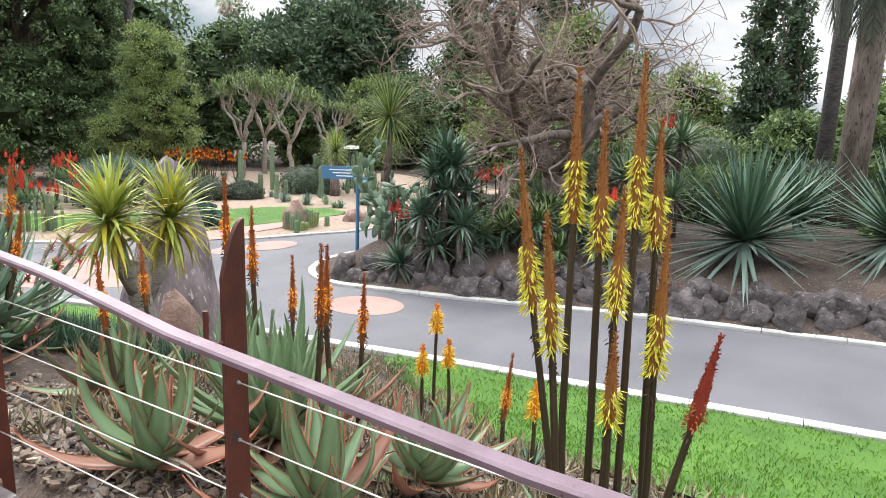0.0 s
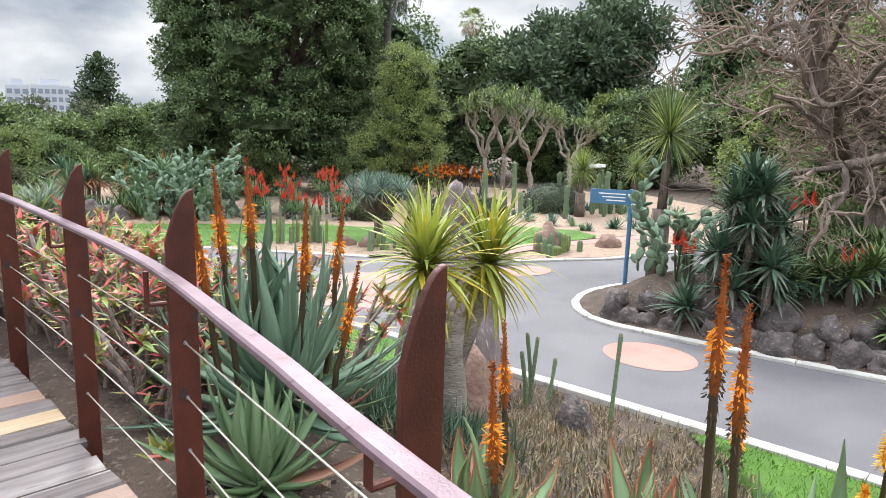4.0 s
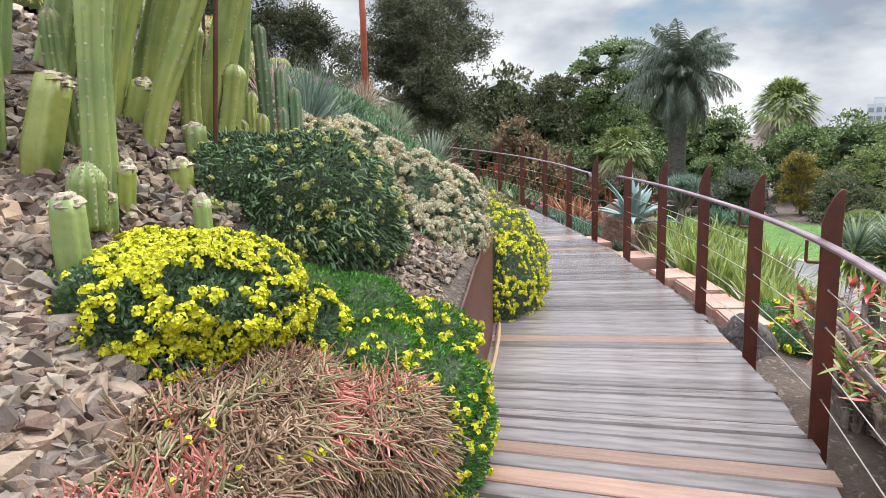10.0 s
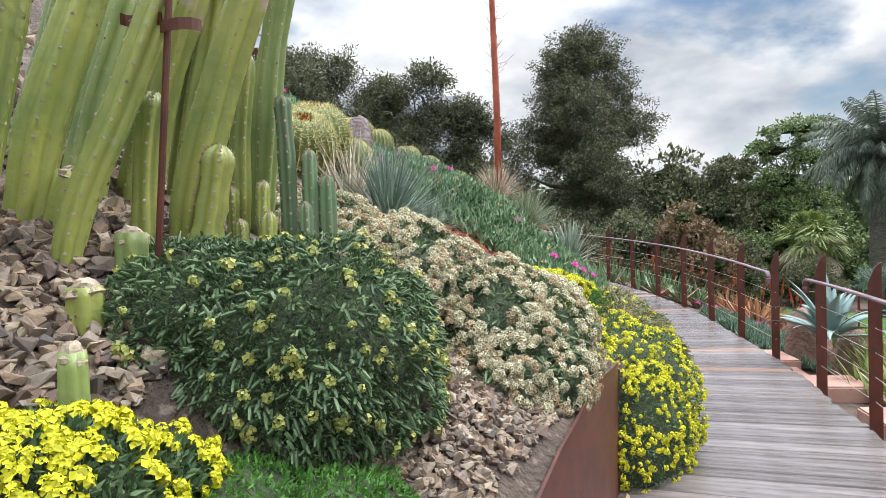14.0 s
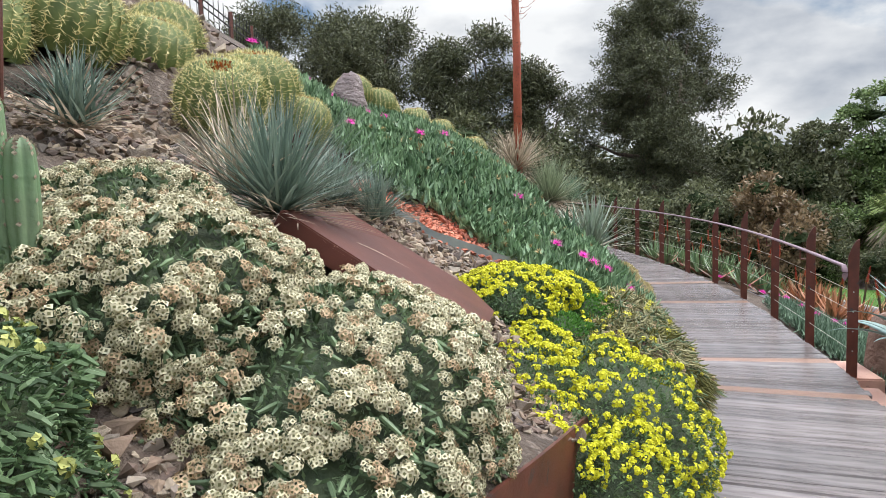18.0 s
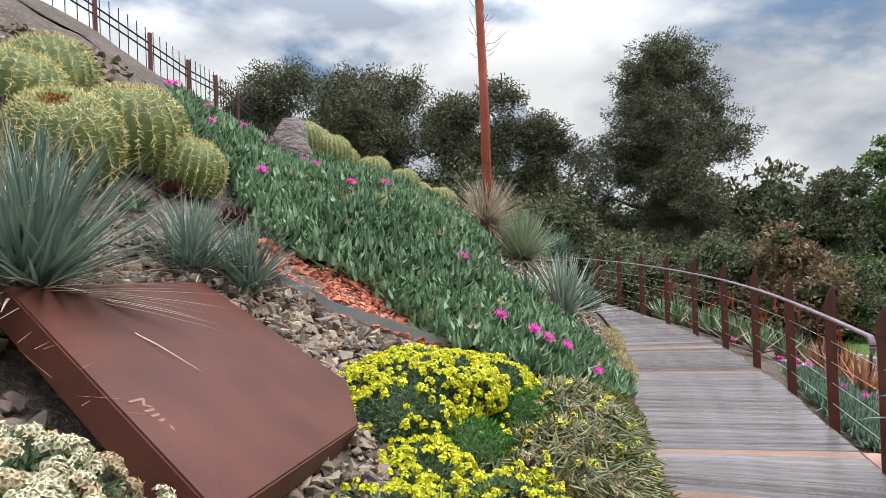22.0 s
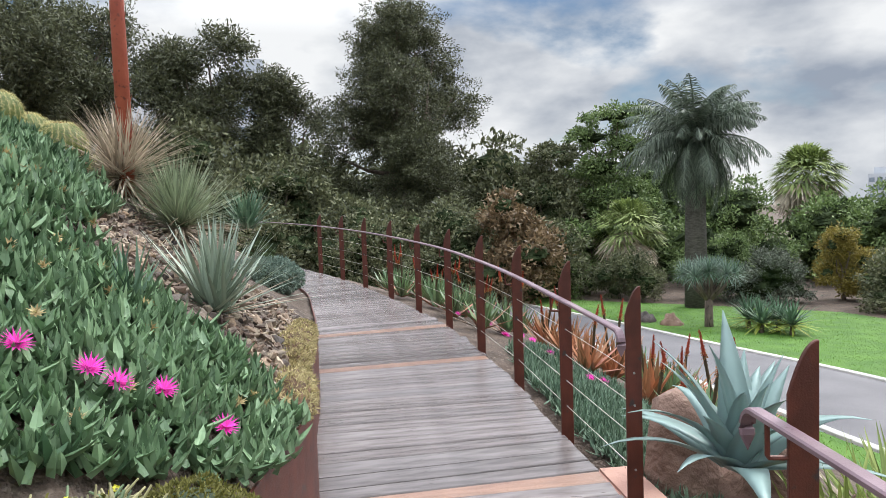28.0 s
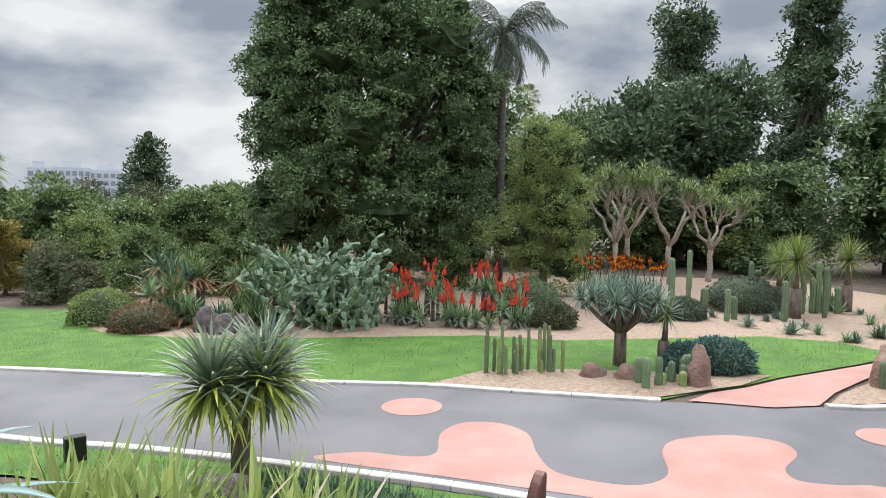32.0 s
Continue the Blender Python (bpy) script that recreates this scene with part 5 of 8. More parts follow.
COLUMNS = [
    ((-2.34, 1.61, 1.25), [(0.01, 0.04, 0.47), (0.04, 0.14, 1.3), (0.06, 0.21, 1.88)], 0.137, CACTUS, 7),
    ((-1.59, 1.61, 1.16), [(0.01, 0.02, 0.58), (0.03, 0.08, 1.21), (0.04, 0.12, 1.65)], 0.090, CACTUS, 7),
    ((-1.77, 1.75, 1.33), [(0.02, 0.06, 0.35), (0.08, 0.18, 1.05), (0.12, 0.26, 1.54)], 0.073, CACTUS_Y, 6),
    ((-2.02, 1.99, 1.39), [(0.02, 0.06, 0.43), (0.16, 0.31, 1.26), (0.26, 0.48, 1.84)], 0.110, CACTUS_Y, 6),
    ((-1.77, 2.01, 1.31), [(0.01, 0.03, 0.22), (0.09, 0.17, 0.59), (0.22, 0.35, 1.19), (0.31, 0.48, 1.61)], 0.078, CACTUS_Y, 6),
    ((-1.80, 2.29, 1.41), [(0.01, 0.01, 0.37), (0.03, 0.04, 0.55)], 0.053, CACTUS_Y, 6),
    ((-1.88, 2.47, 1.39), [(0.02, 0.03, 0.22), (0.09, 0.13, 0.65), (0.24, 0.3, 1.28), (0.35, 0.42, 1.72)], 0.112, CACTUS_Y, 6),
    ((-2.03, 2.82, 1.44), [(0.01, 0.01, 0.45), (0.03, 0.04, 0.79)], 0.049, CACTUS_Y, 7),
    ((-2.20, 3.05, 1.46), [(0.04, 0.05, 0.76), (0.12, 0.14, 1.38), (0.18, 0.2, 1.81)], 0.092, CACTUS, 7),
    ((-1.79, 2.49, 1.36), [(0.03, 0.04, 0.25), (0.04, 0.07, 0.44)], 0.066, CACTUS_Y, 6),
    ((-1.94, 3.01, 1.36), [(0.0, 0.0, 0.41), (-0.01, -0.01, 0.7)], 0.042, CACTUS_G, 6),
    ((-1.87, 3.08, 1.29), [(-0.01, 0.0, 0.34), (-0.01, 0.0, 0.54)], 0.039, CACTUS_G, 6),
    ((-1.83, 3.13, 1.26), [(0.0, 0.0, 0.32), (0.0, 0.0, 0.46)], 0.042, CACTUS_G, 6),
    ((-1.81, 2.99, 1.29), [(0.0, 0.0, 0.2), (0.0, 0.0, 0.31)], 0.034, CACTUS_G, 6),
    ((-1.72, 3.01, 1.23), [(0.0, 0.0, 0.18), (0.0, 0.0, 0.23)], 0.032, CACTUS_G, 6),
    ((-2.00, 2.77, 1.44), [(0.0, 0.0, 0.14), (0.0, 0.0, 0.23)], 0.032, CACTUS_Y, 6),
    ((-1.92, 2.86, 1.39), [(0.0, 0.0, 0.24), (0.0, 0.01, 0.3)], 0.032, CACTUS_Y, 6),
    ((-1.84, 2.70, 1.36), [(0.0, 0.0, 0.11), (-0.01, 0.0, 0.17)], 0.033, CACTUS_Y, 6),
    ((-1.78, 2.77, 1.31), [(0.0, 0.01, 0.18), (0.0, 0.01, 0.25)], 0.036, CACTUS_Y, 6),
    ((-1.93, 1.45, 1.35), [(0.01, 0.02, 0.41), (0.01, 0.03, 1.01), (0.01, 0.04, 1.43)], 0.064, CACTUS, 7),
    ((-1.96, 1.32, 1.30), [(0.01, 0.02, 0.45), (0.02, 0.1, 1.05), (0.03, 0.16, 1.47)], 0.096, CACTUS, 7),
    ((-2.20, 1.22, 1.27), [(0.01, 0.04, 0.5), (0.02, 0.12, 1.13), (0.03, 0.18, 1.57)], 0.116, CACTUS, 7),
    ((-2.11, 1.08, 1.31), [(0.01, 0.03, 0.44), (0.02, 0.09, 1.01), (0.03, 0.13, 1.41)], 0.100, CACTUS_Y, 7),
    ((-2.61, 1.86, 1.32), [(0.01, 0.04, 0.55), (0.08, 0.22, 1.47), (0.13, 0.35, 2.11)], 0.125, CACTUS, 7),
    ((-2.42, 2.32, 1.43), [(0.06, 0.1, 0.59), (0.2, 0.34, 1.37), (0.3, 0.51, 1.92)], 0.125, CACTUS, 7),
    ((-2.42, 2.55, 1.45), [(0.07, 0.11, 0.6), (0.22, 0.32, 1.41), (0.32, 0.47, 1.98)], 0.129, CACTUS_Y, 7),
    ((-2.71, 2.22, 1.57), [(0.07, 0.14, 0.61), (0.15, 0.29, 1.29), (0.21, 0.39, 1.77)], 0.133, CACTUS, 7),
    ((-2.41, 2.77, 1.56), [(0.06, 0.08, 0.51), (0.16, 0.21, 1.35), (0.23, 0.3, 1.94)], 0.118, CACTUS_Y, 7),
    ((-1.84, 1.71, 1.34), [(-0.02, -0.03, 0.4), (-0.02, -0.03, 0.6)], 0.047, CACTUS, 8),
]
for k, (at, tops, r, mat, ribs) in enumerate(COLUMNS):
    tall = tops[-1][2] > 0.9
    cactus("columnar_cactus", at, [((0, 0, 0), tops, r * (0.70 if tall else 0.95), mat, ribs)], "tall ribbed column cactus, yellowed and scarred, leaning from the slope" if tall and mat is CACTUS_Y else "tall ribbed green column cactus" if tall else "short ribbed column cactus at the foot of the tall ones", "column cacti")
STUMPS = [
    ((-1.67, 2.18, 1.32), (0, 0), 0.17, 0.052),
    ((-1.59, 2.00, 1.20), (0, 0), 0.14, 0.053),
    ((-1.55, 1.57, 1.13), (0.1, 0), 0.11, 0.055),
    ((-1.80, 1.51, 1.31), (0.1, 0.25), 0.36, 0.073),
    ((-1.35, 1.86, 1.02), (0, 0), 0.18, 0.036),
    ((-1.56, 1.68, 1.18), (0.2, 0), 0.16, 0.038),
    ((-1.39, 1.32, 1.01), (0, 0), 0.24, 0.058),
    ((-1.92, 2.07, 1.49), (0.2, 0.2), 0.20, 0.058),
]
for k, (at, lean, ln, r) in enumerate(STUMPS):
    stub(at, lean, ln, r, k)
cactus("ball_cactus", (-1.52, 1.50, 1.12), [((0, 0, 0), [(0, 0, 0.08), (0, 0, 0.24)], 0.062, CACTUS, 10)], "small green ribbed cactus shoot grown on an old stump")

# rusted support poles among the cacti
for at, top, bands in (((-1.62, 2.20, 1.10), (-1.52, 2.33, 3.05), (2.11, 2.15)), ((-2.62, 3.25, 1.6), (-2.6, 3.32, 2.95), (2.41,))):
    t = thing("support_pole", at, "thin rusted steel pole with curved straps holding the cactus", "pole", "support poles")
    h = Heap()
    rise = np.array(top) - at
    tube(h, [(0, 0, -0.1), rise], 0.011, 8)
    part("pole", h, CORTEN, t)
    for k, z in enumerate(bands):
        q = rise * ((z - at[2]) / rise[2])
        side = -1 if k else 1
        arc = [q + np.array([0.10 * side * math.sin(a), -0.02 + 0.10 * (math.cos(a) - 1) * -side * 0.6, 0.006 * side]) for a in np.linspace(0, 1.9, 8)]
        h = Heap()
        for a, b in zip(arc, arc[1:]):
            h.add([a + (0, 0, -0.018), b + (0, 0, -0.018), b + (0, 0, 0.018), a + (0, 0, 0.018), a + (0, 0.004, -0.018), b + (0, 0.004, -0.018), b + (0, 0.004, 0.018), a + (0, 0.004, 0.018)], [(0, 1, 2, 3), (7, 6, 5, 4), (0, 4, 5, 1), (3, 2, 6, 7)])
        part("strap", h, CORTEN, t)

# weathered batten on the boards along the foot of the steel edge
h = Heap()
s0, s1 = arc_of(-0.71, 3.14), arc_of(-1.09, 4.53)
run = [at_arc(v) for v in np.linspace(s0, s1, 10)]
line = [np.array([*(p[:2] + n * (WIDE - 0.04)), p[2] + 0.012]) for p, n in run]
tube(h, line, 0.016, 4)
tagged(part("batten", h, BOARD_PALE), "thin pale weathered wooden batten lying along the steel edge", "batten")


# barrel cacti
def barrel_mesh(seed):
    rng = np.random.default_rng(seed)
    ribs, rings = 26, 14
    k = ribs * 2
    rows = []
    for i in range(rings + 1):
        ph = -0.75 + (math.pi / 2 + 0.75) * i / rings
        for j in range(k):
            a = 2 * math.pi * j / k
            r = (1.0 if j % 2 == 0 else 0.82) * math.cos(ph) ** 0.8
            z = 0.92 * math.sin(ph) - (0.09 * max(0, (i - rings + 3) / 3) ** 2)
            rows.append((r * math.cos(a), r * math.sin(a), z))
    h = Heap()
    h.add(rows, [(i * k + j, i * k + (j + 1) % k, (i + 1) * k + (j + 1) % k, (i + 1) * k + j) for i in range(rings) for j in range(k)])
    body = h.mesh("body", [material("barrel_skin", (0.09, 0.13, 0.035), 0.6, 0, (0.15, 0.19, 0.05), 4, bump=0.2)], True)
    hs = Heap()
    for i in range(1, rings - 1):
        ph = -0.75 + (math.pi / 2 + 0.75) * i / rings
        for half in (0.0, 0.5):
            p2 = ph + half * (math.pi / 2 + 0.75) / rings
            for j in range(ribs):
                a = 2 * math.pi * j / ribs
                r = math.cos(p2) ** 0.8
                c = np.array([r * math.cos(a), r * math.sin(a), 0.92 * math.sin(p2)])
                o = np.array([math.cos(p2) * math.cos(a), math.cos(p2) * math.sin(a), math.sin(p2)])
                for _ in range(5):
                    d = o * 0.5 + rng.normal(size=3) * 0.55
                    d /= np.linalg.norm(d)
                    s = np.cross(d, o)
                    s = s / (np.linalg.norm(s) + 1e-6) * 0.008
                    hs.quads([[c - s, c + s, c + d * 0.13 + s * 0.15, c + d * 0.13 - s * 0.15]], 0)
    spines = hs.mesh("spines", [SPINE])
    hc = Heap()
    a = np.random.default_rng(seed + 1)
    pts = np.stack([a.uniform(-0.26, 0.26, 260), a.uniform(-0.26, 0.26, 260), np.full(260, 0.80)], 1)
    pts = pts[(pts[:, :2] ** 2).sum(1) < 0.07]
    leaves(hc, pts, a, 0.13, 0.05, 0, out=np.array([[0, 0, 1.5]] * len(pts)))
    top = hc.mesh("crown_tuft", [FL_BROWN])
    return body, spines, top


BARREL = barrel_mesh(4)
for x, y, z, r, tx, ty in ((-4.08, 4.86, 2.25, 0.30, 14, -22), (-4.45, 5.34, 2.36, 0.33, 8, -10), (-4.30, 5.62, 2.14, 0.23, 10, -14), (-5.08, 4.25, 2.80, 0.40, 12, -12), (-5.18, 4.86, 2.68, 0.33, 8, -12),
                           (-4.96, 3.62, 2.76, 0.38, 6, -12), (-6.40, 7.78, 2.85, 0.24, 0, -6), (-6.30, 8.10, 2.80, 0.22, 0, 0), (-6.55, 8.40, 2.80, 0.22, 0, 0), (-6.15, 8.55, 2.68, 0.20, 4, 0), (-6.05, 8.9, 2.58, 0.19, 0, 0), (-6.22, 9.25, 2.52, 0.20, 0, 0), (-5.80, 9.25, 2.42, 0.19, 0, 0), (-5.62, 9.5, 2.34, 0.18, 0, 0), (-7.79, 8.8, 3.03, 0.30, 0, 0), (-5.7, 5.2, 2.95, 0.34, 0, -8)):
    b = thing("barrel_cactus", (x, y, min(z, ground_z(x, y) + r * (0.75 if x > -5.5 else 0.95))), "round golden barrel cactus with straw-yellow spines", "cactus", "golden barrel cacti", scale=r)
    b.rotation_euler = (radians(tx), radians(ty) * -1, x * 7)
    if r == 0.30 and x > -5:
        b.rotation_mode = "QUATERNION"
        b.rotation_quaternion = Matrix.Rotation(radians(38), 3, Vector((0.45, 0.9, 0))).to_quaternion()
    for nm, me in zip(("body", "spine_cover", "crown_tuft"), BARREL):
        part(nm, me, None, b, "brown woolly crown" if nm == "crown_tuft" else "")


# spiky rosettes
def rosette(name, at, n, length, width, label, mats, seed, lo=-0.2, hi=1.45, droop=0.35, thick=0.0, trunk=None, trunk_mat=None, group="", share=0.0, seg=4, category="plant", base_r=0.03, taper=1.0, start=0.6):
    """A rosette of narrow leaves; share of them in the second material, mostly low down."""
    rng = np.random.default_rng(seed)
    t = thing(name, at, label, category, group)
    top = 0.0
    if trunk:
        hh = Heap()
        tube(hh, [(0, 0, -0.25), (0.02 * rng.normal(), 0.02, trunk[0] * 0.5), (0, 0, trunk[0])], (trunk[1] * 1.2, trunk[1], trunk[1] * 0.9), 12)
        part("trunk", hh, trunk_mat, t, smooth_=True)
        top = trunk[0]
    h, skirt = Heap(), Heap()
    for k in range(n):
        u = (k + rng.uniform()) / n
        el = lo + (hi - lo) * u ** 0.8
        low = u < share
        blade(skirt if low else h, (rng.normal() * base_r, rng.normal() * base_r, top + 0.03 * u), k * 2.39996 + 0.3 * rng.normal(), el + 0.1 * rng.normal(), length * rng.uniform(0.75, 1.1) * (0.8 + 0.2 * math.cos(el)), width,
              droop * rng.uniform(0.4, 1.5), thick, seg, 0, taper, start=start)
    part("foliage", h, mats[:1], t)
    if share:
        tagged(part("skirt", skirt, mats[1:], t), kind="stuff")
    return t


rosette("blue_yucca", (-2.66, 4.40, 1.48), 480, 0.66, 0.016, "round blue-grey spiky rosette with fine stiff leaves", [L_SPIKY, L_DRY], 201, -0.2, 1.5, 0.2, share=0.14)
rosette("dry_yucca", (-2.95, 4.35, 1.58), 130, 0.70, 0.014, "half-dry spiky rosette of straw-coloured leaves", [L_DRY, L_DRY], 202, 0.0, 1.4, 0.3)
rosette("blue_yucca", (-3.40, 3.76, 1.92), 190, 0.46, 0.018, "blue-grey spiky rosette on the stony slope", [L_SPIKY, L_DRY], 203, 0.0, 1.5, 0.3, share=0.2, group="yuccas")
rosette("dry_yucca", (-4.55, 4.10, 2.20), 120, 0.38, 0.014, "half-dry spiky rosette on the stony slope", [L_DRY, L_SPIKY], 204, 0.1, 1.5, 0.4, share=0.3, group="yuccas")
rosette("blue_yucca", (-3.37, 5.23, ground_z(-3.37, 5.23) - 0.02), 230, 0.48, 0.016, "blue-green grassy rosette on the stony slope", [L_SPIKY, L_DRY], 205, 0.1, 1.5, 0.45, share=0.08, group="yuccas")
rosette("blue_yucca", (-3.25, 5.46, ground_z(-3.25, 5.46) - 0.02), 230, 0.46, 0.016, "blue-green grassy rosette on the stony slope", [L_SPIKY, L_DRY], 206, 0.1, 1.5, 0.45, share=0.08, group="yuccas")
rosette("dry_yucca", (-5.00, 9.14, 1.84), 560, 0.64, 0.017, "large spiky rosette with a straw-dry skirt below a tall flower stalk", [L_DRY, L_YUCCA], 207, -0.95, 1.5, 0.3, share=0.0)
rosette("green_yucca", (-4.54, 9.20, 1.46), 760, 0.62, 0.015, "dense green globe of fine stiff leaves with a straw-dry skirt", [L_GLOBE, L_DRY], 208, -0.9, 1.5, 0.15, share=0.34)
rosette("blue_agave", (-3.48, 8.40, ground_z(-3.48, 8.40) - 0.03), 130, 0.62, 0.034, "pale blue-green rosette of narrow pointed leaves", [leafy("pale_agave_leaf", (0.20, 0.27, 0.20), (0.40, 0.47, 0.38), 0.5), L_DRY], 209, 0.15, 1.5, 0.1, 0.006, share=0.06)
rosette("blue_agave", (-3.23, 7.62, ground_z(-3.23, 7.62)), 26, 0.34, 0.028, "thin dark agave among the ice plants", [L_GREENSPIKE, L_DRY], 210, 0.5, 1.5, 0.1, 0.004)
rosette("green_yucca", (-5.4, 10.9, 1.4), 120, 0.5, 0.03, "green spiky rosette beyond the bend", [L_GREENSPIKE, L_DRY], 211, 0.2, 1.5, 0.2)

t = thing("flower_stalk", (-4.96, 9.14, 1.70), "very tall red-brown dead flower stalk with thin side twigs", "flower stalk")
h = Heap()
tube(h, [(0, 0, 0), (0.02, -0.02, 1.5), (-0.03, 0.0, 3.2), (-0.05, 0.05, 5.2)], (0.055, 0.048, 0.04, 0.02), 10)
part("stem", h, DEADSTALK, t, smooth_=True)
rng = np.random.default_rng(9)
h, hb_ = Heap(), Heap()
for k in range(90):
    z = rng.uniform(1.9, 5.0)
    a = rng.uniform(0, 6.28)
    ln = rng.uniform(0.12, 0.3)
    b = np.array([0, 0, z])
    tube(h, [b, b + np.array([math.cos(a), math.sin(a), 0.15]) * ln * 0.5, b + np.array([math.cos(a), math.sin(a), 0.5]) * ln], 0.003, 4)
for k in range(60):
    z = 0.3 + k * 0.045
    a = k * 2.4
    blade(hb_, (0.045 * math.cos(a), 0.045 * math.sin(a), z), a, 1.3, 0.09, 0.02, 0.2, 0, 2)
tagged(part("twig_fringe", h, DEADSTALK, t), kind="stuff")
tagged(part("bract_cover", hb_, DEADSTALK, t), kind="stuff")

# ice plant carpet with magenta flowers
ICE = [(-2.45, 7.72), (-2.38, 7.15), (-2.44, 6.85), (-2.54, 6.60), (-2.80, 6.44), (-3.02, 6.38), (-3.32, 6.28), (-3.47, 6.13), (-3.85, 5.9), (-4.5, 6.0), (-5.6, 6.0), (-6.4, 6.5), (-6.5, 7.2), (-6.0, 7.75), (-5.5, 8.5), (-4.9, 8.8), (-4.35, 8.5), (-4.0, 7.95), (-3.35, 7.75), (-3.0, 8.05), (-2.75, 8.1)]


def carpet(name, poly, n, label, seed, flowers, leaf=(0.088, 0.036), mats=None, tuft=6, spread=0.03, category="ground cover", rise=(0.25, 1.45)):
    rng = np.random.default_rng(seed)
    xs, ys = [p[0] for p in poly], [p[1] for p in poly]
    t = thing(name, (0, 0, 0), label, category)
    h = Heap()
    spots = []
    while len(spots) < n:
        x, y = rng.uniform(min(xs), max(xs)), rng.uniform(min(ys), max(ys))
        if inside(poly, x, y):
            spots.append((x, y))
    for x, y in spots:
        z = ground_z(x, y) + 0.02 + 0.05 * rng.uniform()
        for j in range(tuft):
            blade(h, (x + spread * rng.normal(), y + spread * rng.normal(), z), rng.uniform(0, 6.28), rng.uniform(*rise), leaf[0] * rng.uniform(0.7, 1.3), leaf[1], -0.45, leaf[1] * 0.6, 3, 0, 1.5)
    tagged(part("foliage", h, mats or [L_ICE], t), kind="stuff")
    for k, (x, y) in enumerate(flowers):
        hf = Heap()
        z = ground_z(x, y) + 0.13
        for ring, (m, el) in enumerate(((16, 0.25), (12, 0.7))):
            for j in range(m):
                blade(hf, (0, 0, 0.004 * ring), 2 * math.pi * j / m + ring, el, 0.056, 0.011, 0.2, 0, 2, 0, 1.6)
        o = part("flower", hf, FL_PINK, t, "open magenta daisy-like flower", m=Matrix.Translation((x, y, z)) @ Matrix.Rotation(0.5, 4, "Y") @ Matrix.Rotation(k, 4, "Z"))
    return t


carpet("ice_plant", ICE, 4000, "dense grey-green ice plant carpet with magenta flowers", 31,
       [(-2.69, 7.03), (-2.63, 7.08), (-2.85, 6.91), (-2.62, 7.25), (-2.52, 7.42), (-3.41, 7.16), (-4.3, 6.88), (-4.47, 6.23), (-5.4, 6.3), (-5.9, 6.5), (-6.0, 6.2), (-6.1, 6.3), (-5.3, 7.1), (-4.4, 7.3), (-5.6, 6.9), (-6.2, 7.0), (-4.8, 6.9)])

# dry seed heads among the ice plant
rng = np.random.default_rng(37)
h = Heap()
for ring, (m, el) in enumerate(((9, 0.1), (7, 0.8))):
    for j in range(m):
        blade(h, (0, 0, 0.004 * ring), 2 * math.pi * j / m + ring, el, 0.034, 0.012, 0.3, 0, 2, 0, 1.4)
seed_head = h.mesh("seed_head", [leafy("buff_seed_head", (0.26, 0.17, 0.07), (0.52, 0.42, 0.22), 0.7)])
k = 0
while k < 75:
    x, y = rng.uniform(-4.6, -2.45), rng.uniform(6.4, 8.2)
    if inside(ICE, x, y):
        o = part("seed_head", seed_head, None, m=Matrix.Translation((x, y, ground_z(x, y) + 0.115)) @ Euler((rng.normal() * 0.4, 0.4, rng.uniform(0, 6))).to_matrix().to_4x4())
        tagged(o, "dry buff seed head on the ice plant", "seed head", "dry seed heads")
        k += 1

# sloping steel plate
A, B_, C_ = np.array((-2.45, 4.27, 1.507)), np.array((-1.44, 4.45, 1.03)), np.array((-2.08, 5.27, 0.955))
corners = [A, B_, C_, np.array((-2.47, 5.50, 1.03)), np.array((-3.15, 5.18, 1.47))]
nrm = np.cross(B_ - A, C_ - A)
nrm /= np.linalg.norm(nrm)
nrm = nrm if nrm[2] > 0 else -nrm
rim = [c - nrm * 0.10 for c in corners]
hh = Heap()
m5 = 5
hh.add(corners + rim, [(0, 1, 2, 3, 4), (9, 8, 7, 6, 5)] + [(i, (i + 1) % 5, (i + 1) % 5 + 5, i + 5) for i in range(5)])
me = hh.mesh("plate", [CORTEN_PLATE])
bm = bmesh.new()
bm.from_mesh(me)
bmesh.ops.recalc_face_normals(bm, faces=bm.faces[:])
bmesh.ops.bevel(bm, geom=bm.edges[:], offset=0.006, segments=2, affect="EDGES")
bm.to_mesh(me)
bm.free()
pl = thing("steel_plate", (0, 0, 0), "sloping rusted steel plate lying on the stones with scratched letters", "steel plate")
part("plate", me, None, pl)
# scratched writing near the lower end
SCRATCH = material("bright_scratch", (0.24, 0.115, 0.085), 0.6, bump=0)
u_ = (C_ - B_) / np.linalg.norm(C_ - B_)
v_ = np.cross(nrm, u_)
v_ = v_ if v_ @ (A - B_) > 0 else -v_


def scratch_text(words, at, size):
    cu = bpy.data.curves.new("scratched_letters", "FONT")
    cu.body, cu.size, cu.extrude, cu.bevel_depth = words, size, 0.0, 0.0
    ob = bpy.data.objects.new("tmp", cu)
    me2 = bpy.data.meshes.new_from_object(ob)
    bpy.data.objects.remove(ob)
    me2.materials.append(SCRATCH)
    m = Matrix((( -v_[0], u_[0], nrm[0], at[0]), (-v_[1], u_[1], nrm[1], at[1]), (-v_[2], u_[2], nrm[2], at[2]), (0, 0, 0, 1)))
    part("scratched_letters", me2, None, pl, "thin scratched lettering", m=m)


